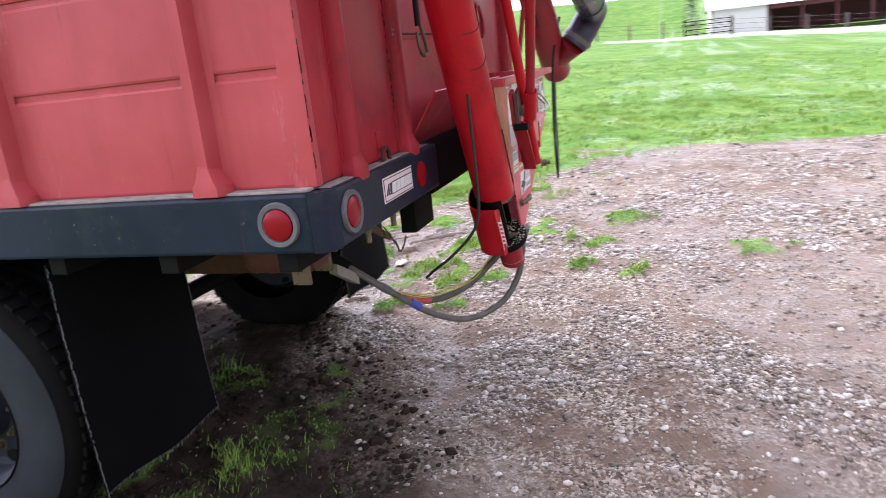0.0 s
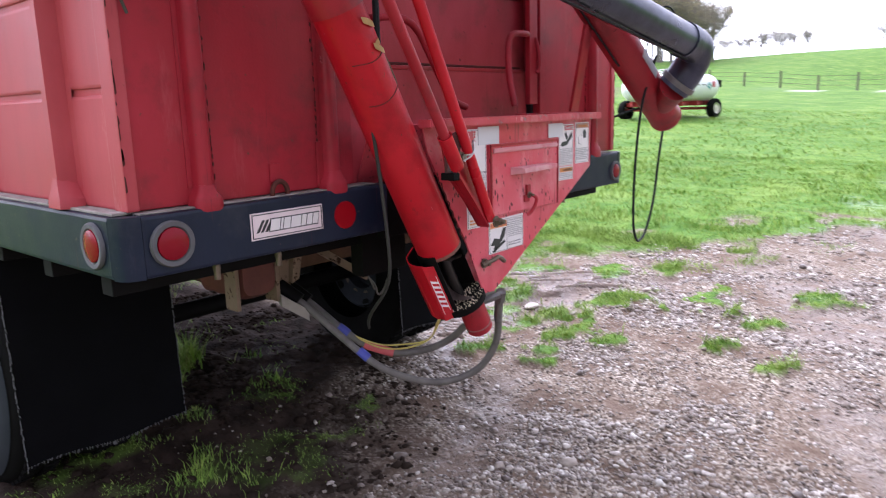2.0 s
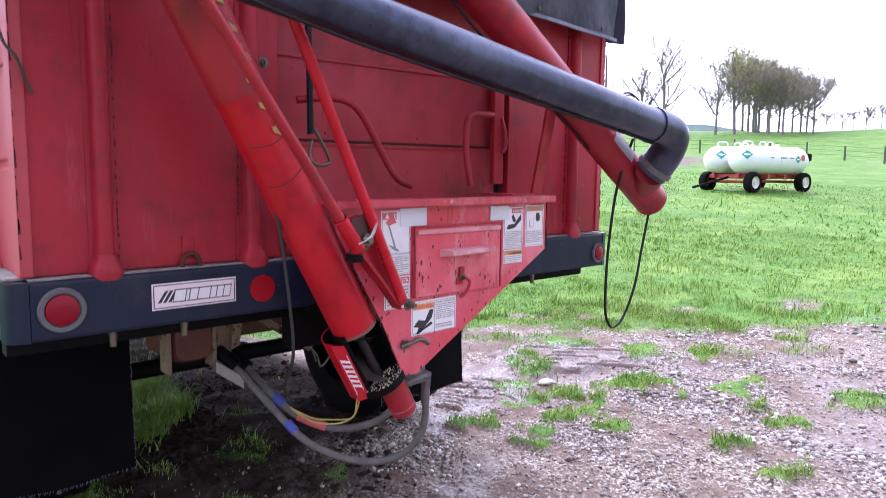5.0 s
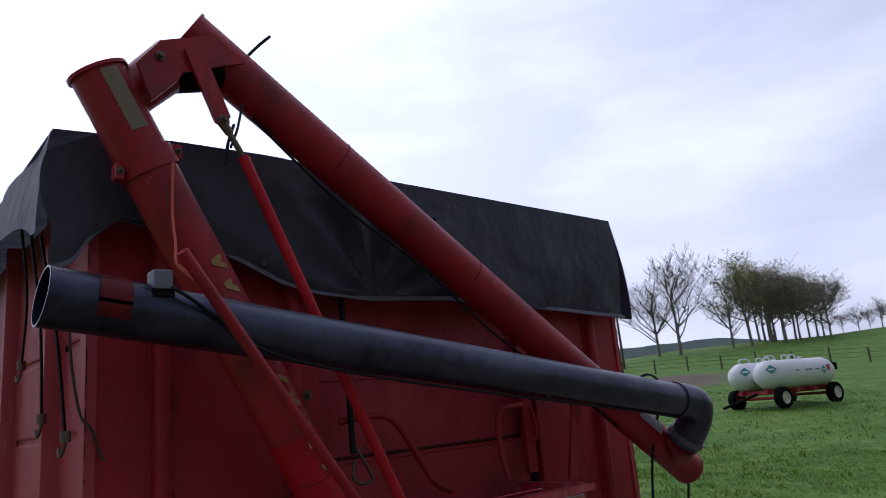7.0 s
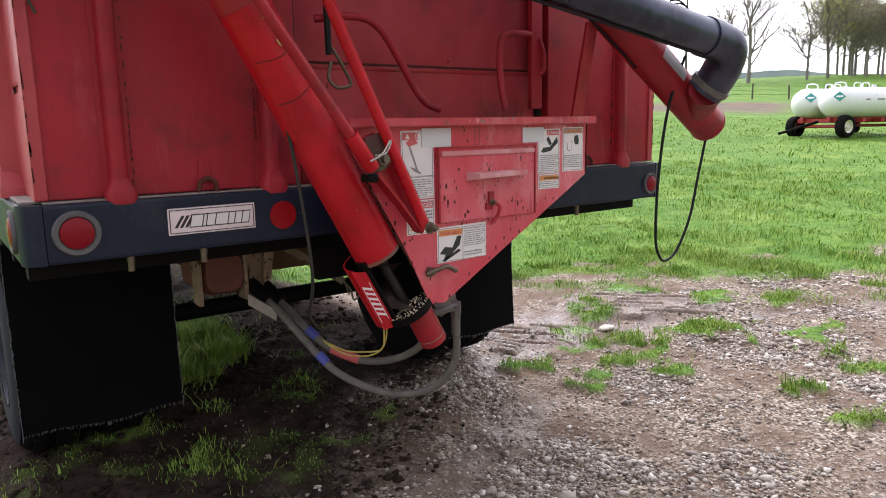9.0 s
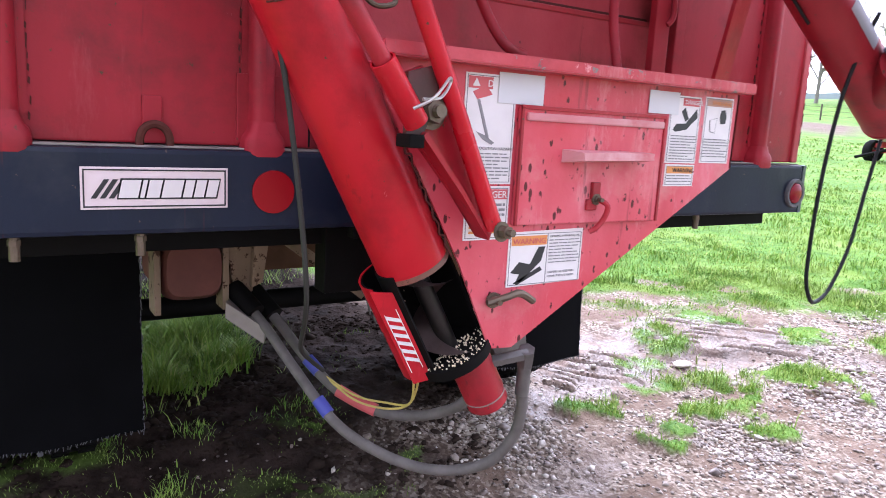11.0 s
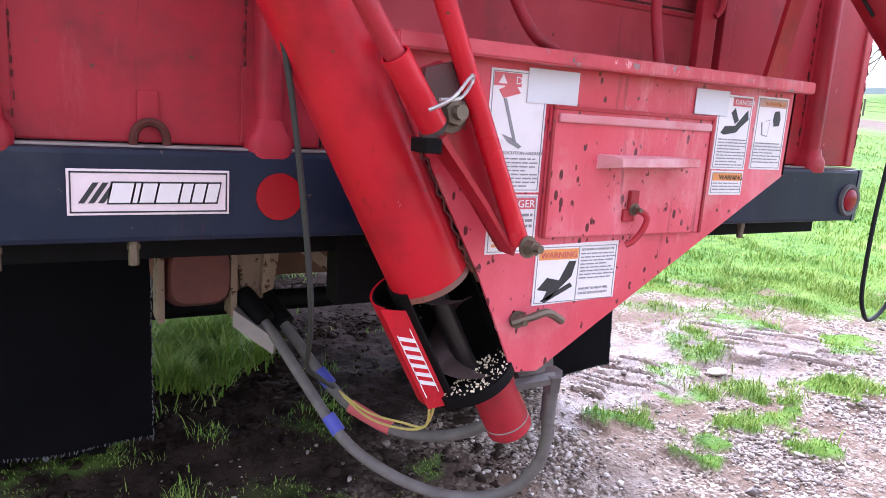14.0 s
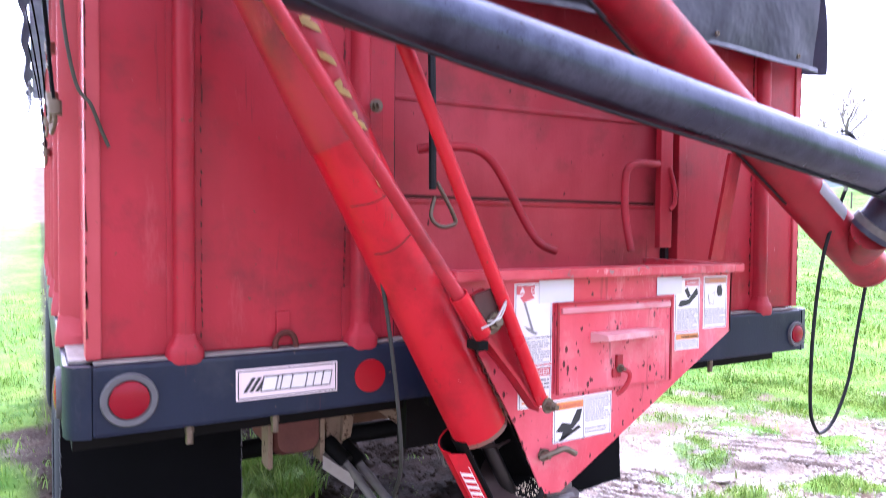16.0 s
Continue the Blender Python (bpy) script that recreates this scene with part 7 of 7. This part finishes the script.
def scatter_stones(count, box_, size, seed, keep):
    rs = np.random.RandomState(seed)
    x, y = rs.uniform(box_[0], box_[1], count), rs.uniform(box_[2], box_[3], count)
    ok = rs.rand(count) < keep(x, y)
    x, y = x[ok], y[ok]
    n = len(x)
    z = ground_height(x, y)
    t = (1 + 5**0.5) / 2
    ico = np.array([(-1, t, 0), (1, t, 0), (-1, -t, 0), (1, -t, 0), (0, -1, t), (0, 1, t), (0, -1, -t), (0, 1, -t), (t, 0, -1), (t, 0, 1), (-t, 0, -1), (-t, 0, 1)]) / 1.9
    tri = np.array([(0, 11, 5), (0, 5, 1), (0, 1, 7), (0, 7, 10), (0, 10, 11), (1, 5, 9), (5, 11, 4), (11, 10, 2), (10, 7, 6), (7, 1, 8), (3, 9, 4), (3, 4, 2), (3, 2, 6), (3, 6, 8), (3, 8, 9), (4, 9, 5), (2, 4, 11), (6, 2, 10), (8, 6, 7), (9, 8, 1)])
    v = ico[None] * (1 + 0.28 * rs.randn(n, 12, 1).clip(-1.6, 1.6))
    s = size * np.exp(0.42 * rs.randn(n)) 
    v = v * np.stack([s, s * rs.uniform(0.6, 1.0, n), s * rs.uniform(0.35, 0.7, n)], -1)[:, None]
    a = rs.uniform(0, 2 * math.pi, n)
    ca, sa = np.cos(a)[:, None], np.sin(a)[:, None]
    v = np.stack([ca * v[..., 0] - sa * v[..., 1], sa * v[..., 0] + ca * v[..., 1], v[..., 2]], -1)
    v += np.stack([x, y, z + s * 0.12], -1)[:, None]
    f = tri[None] + 12 * np.arange(n)[:, None, None]
    return v.reshape(-1, 3), f.reshape(-1, 3)


def from_arrays(name, v, f, mat):
    me = bpy.data.meshes.new(name)
    k = f.shape[1]
    me.vertices.add(len(v))
    me.vertices.foreach_set("co", np.ascontiguousarray(v, np.float32).ravel())
    me.loops.add(f.size)
    me.loops.foreach_set("vertex_index", np.ascontiguousarray(f, np.int32).ravel())
    me.polygons.add(len(f))
    me.polygons.foreach_set("loop_start", np.arange(0, f.size, k, dtype=np.int32))
    me.update(calc_edges=True)
    me.validate()
    me.materials.append(mat)
    return new(name, me)


def stone_keep(x, y):
    bare_ = 1 - grass_cover(x, y)
    mud = mud_amount(x, y)
    patches = 0.10 + 0.90 * smoothstep(0.45, 0.66, fbm(x * 1.9, y * 1.9, 41))
    return bare_ * (1 - 0.9 * mud) * patches * (1 - smoothstep(0.05, 0.6, soil_shade_amount(x, y))) + 0.02 * bare_ * (y < 1.2)


v1, f1 = scatter_stones(125000, (0.7, 6.2, -2.0, 1.8), 0.0082, 1, stone_keep)
v2, f2 = scatter_stones(26000, (4.0, 10.0, -4.5, 1.6), 0.013, 2, stone_keep)
tagged(from_arrays("gravel", np.vstack([v1, v2]), np.vstack([f1, f2 + len(v1)]), stone_mat()), "loose pale limestone gravel on brown grit", "gravel", kind="stuff")


def clod_keep(x, y):
    earth = np.maximum(soil_shade_amount(x, y), truck_shade(x, y))
    return earth * (1 - 0.7 * grass_cover(x, y)) * (0.15 + 0.85 * smoothstep(0.42, 0.60, fbm(x * 2.4, y * 2.4, 44)))


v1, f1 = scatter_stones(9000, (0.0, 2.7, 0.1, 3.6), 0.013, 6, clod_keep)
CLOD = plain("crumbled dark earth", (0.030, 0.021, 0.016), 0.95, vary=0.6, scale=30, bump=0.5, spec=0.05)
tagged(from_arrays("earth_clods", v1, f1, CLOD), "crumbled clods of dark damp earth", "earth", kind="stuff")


def blade_mat():
    m, n, l, b = mat_base("fresh meadow grass")
    g = n.new("ShaderNodeNewGeometry")
    r = ramp(n, [(0.0, (0.09, 0.20, 0.020)), (0.5, (0.18, 0.33, 0.040)), (0.85, (0.29, 0.41, 0.065)), (1.0, (0.42, 0.43, 0.15))])
    l.new(g.outputs["Random Per Island"], r.inputs["Fac"])
    g3 = noise_tex(n, l, 0.9, 4.0, 0.6)
    g3r = ramp(n, [(0.40, (0, 0, 0)), (0.68, (0.75, 0.75, 0.75))])
    l.new(g3.outputs["Fac"], g3r.inputs["Fac"])
    c = mixed(n, l, g3r.outputs["Color"], r.outputs["Color"], (0.29, 0.40, 0.085))
    g4 = noise_tex(n, l, 3.5, 4.0, 0.6)
    g4r = ramp(n, [(0.48, (0, 0, 0)), (0.66, (0.8, 0.8, 0.8))])
    l.new(g4.outputs["Fac"], g4r.inputs["Fac"])
    c = mixed(n, l, g4r.outputs["Color"], c, (0.075, 0.19, 0.015))
    l.new(c, b.inputs["Base Color"])
    b.inputs["Roughness"].default_value = 0.6
    b.inputs["Specular IOR Level"].default_value = 0.25
    return m


def scatter_grass(count, box_, height, width, seed, keep):
    rs = np.random.RandomState(seed)
    x, y = rs.uniform(box_[0], box_[1], count), rs.uniform(box_[2], box_[3], count)
    cover = keep(x, y)
    ok = rs.rand(count) < cover * cover * (0.35 + 0.65 * smoothstep(0.35, 0.6, fbm(x * 3.3, y * 3.3, 53)))
    x, y = x[ok], y[ok]
    n = len(x)
    tall = 0.25 + 0.5 * fbm(x * 1.2, y * 1.2, 51) + 1.1 * smoothstep(0.42, 0.75, fbm(x * 2.7, y * 2.7, 52))
    z = ground_height(x, y) - 0.006
    h = height * tall * np.exp(0.3 * rs.randn(n))
    a = rs.uniform(0, 2 * math.pi, n)
    lean = rs.uniform(0.2, 1.2, n) * h
    dx, dy = np.cos(a), np.sin(a)
    w = width * rs.uniform(0.6, 1.3, n)
    b = np.stack([x, y, z], -1)
    side = np.stack([-dy, dx, 0 * dx], -1) * w[:, None]
    mid = b + np.stack([dx * lean * 0.35, dy * lean * 0.35, h * 0.6], -1)
    tip = b + np.stack([dx * lean, dy * lean, h], -1)
    v = np.stack([b - side, b + side, mid + side * 0.8, tip, mid - side * 0.8], 1)
    f = np.array([(0, 1, 2), (0, 2, 4), (4, 2, 3)])[None] + 5 * np.arange(n)[:, None, None]
    return v.reshape(-1, 3), f.reshape(-1, 3)


sets = [
    (140000, (-2.5, 8.0, -1.8, 6.0), 0.046, 0.0024, 11),
    (300000, (2.4, 7.0, -1.5, 3.4), 0.027, 0.0020, 15),
    (130000, (-0.6, 2.3, 0.2, 2.4), 0.028, 0.0017, 17),
    (30000, (0.4, 2.1, 1.4, 3.8), 0.050, 0.0024, 16),
    (150000, (3.5, 16.0, -6.5, 9.0), 0.050, 0.0045, 12),
    (60000, (10.0, 34.0, -12.0, 22.0), 0.055, 0.012, 13),
    (30000, (-7.0, 0.4, -0.5, 14.0), 0.06, 0.005, 14),
]


def sheltered(x, y):
    """Long drooping grass that the wheels have missed, under the tail of the truck."""
    d = np.hypot((x - 1.02) / 0.42, (y - 2.45) / 0.75) + 0.9 * (fbm(x * 3.2, y * 3.2, 81) - 0.5)
    return smoothstep(1.05, 0.6, d)


vs, fs, base = [], [], 0
v, f = scatter_grass(26000, (0.5, 1.7, 1.6, 3.4), 0.088, 0.0042, 18, sheltered)
vs.append(v)
fs.append(f)
base = len(v)
for c, b_, h_, w_, sd in sets:
    v, f = scatter_grass(c, b_, h_, w_, sd, grass_cover)
    vs.append(v)
    fs.append(f + base)
    base += len(v)
tagged(from_arrays("grass", np.vstack(vs), np.vstack(fs), blade_mat()), "short green pasture grass and tufts in the gravel", "grass", kind="stuff")
# pale flat stone in the mud
bm = B()
bmesh.ops.create_icosphere(bm, subdivisions=2, radius=1.0)
for v in bm.verts:
    v.co = Vector((v.co.x * 0.07, v.co.y * 0.045, v.co.z * 0.02)) + 0.008 * noise.noise_vector(v.co * 2.0)
    v.co += Vector((3.92, 1.42, gz(3.92, 1.42) + 0.02))
single("stone", bm, plain("pale limestone", (0.62, 0.58, 0.52), 0.7), "flat pale limestone lying in the rutted mud", "stone", (3.92, 1.42, gz(3.92, 1.42)))
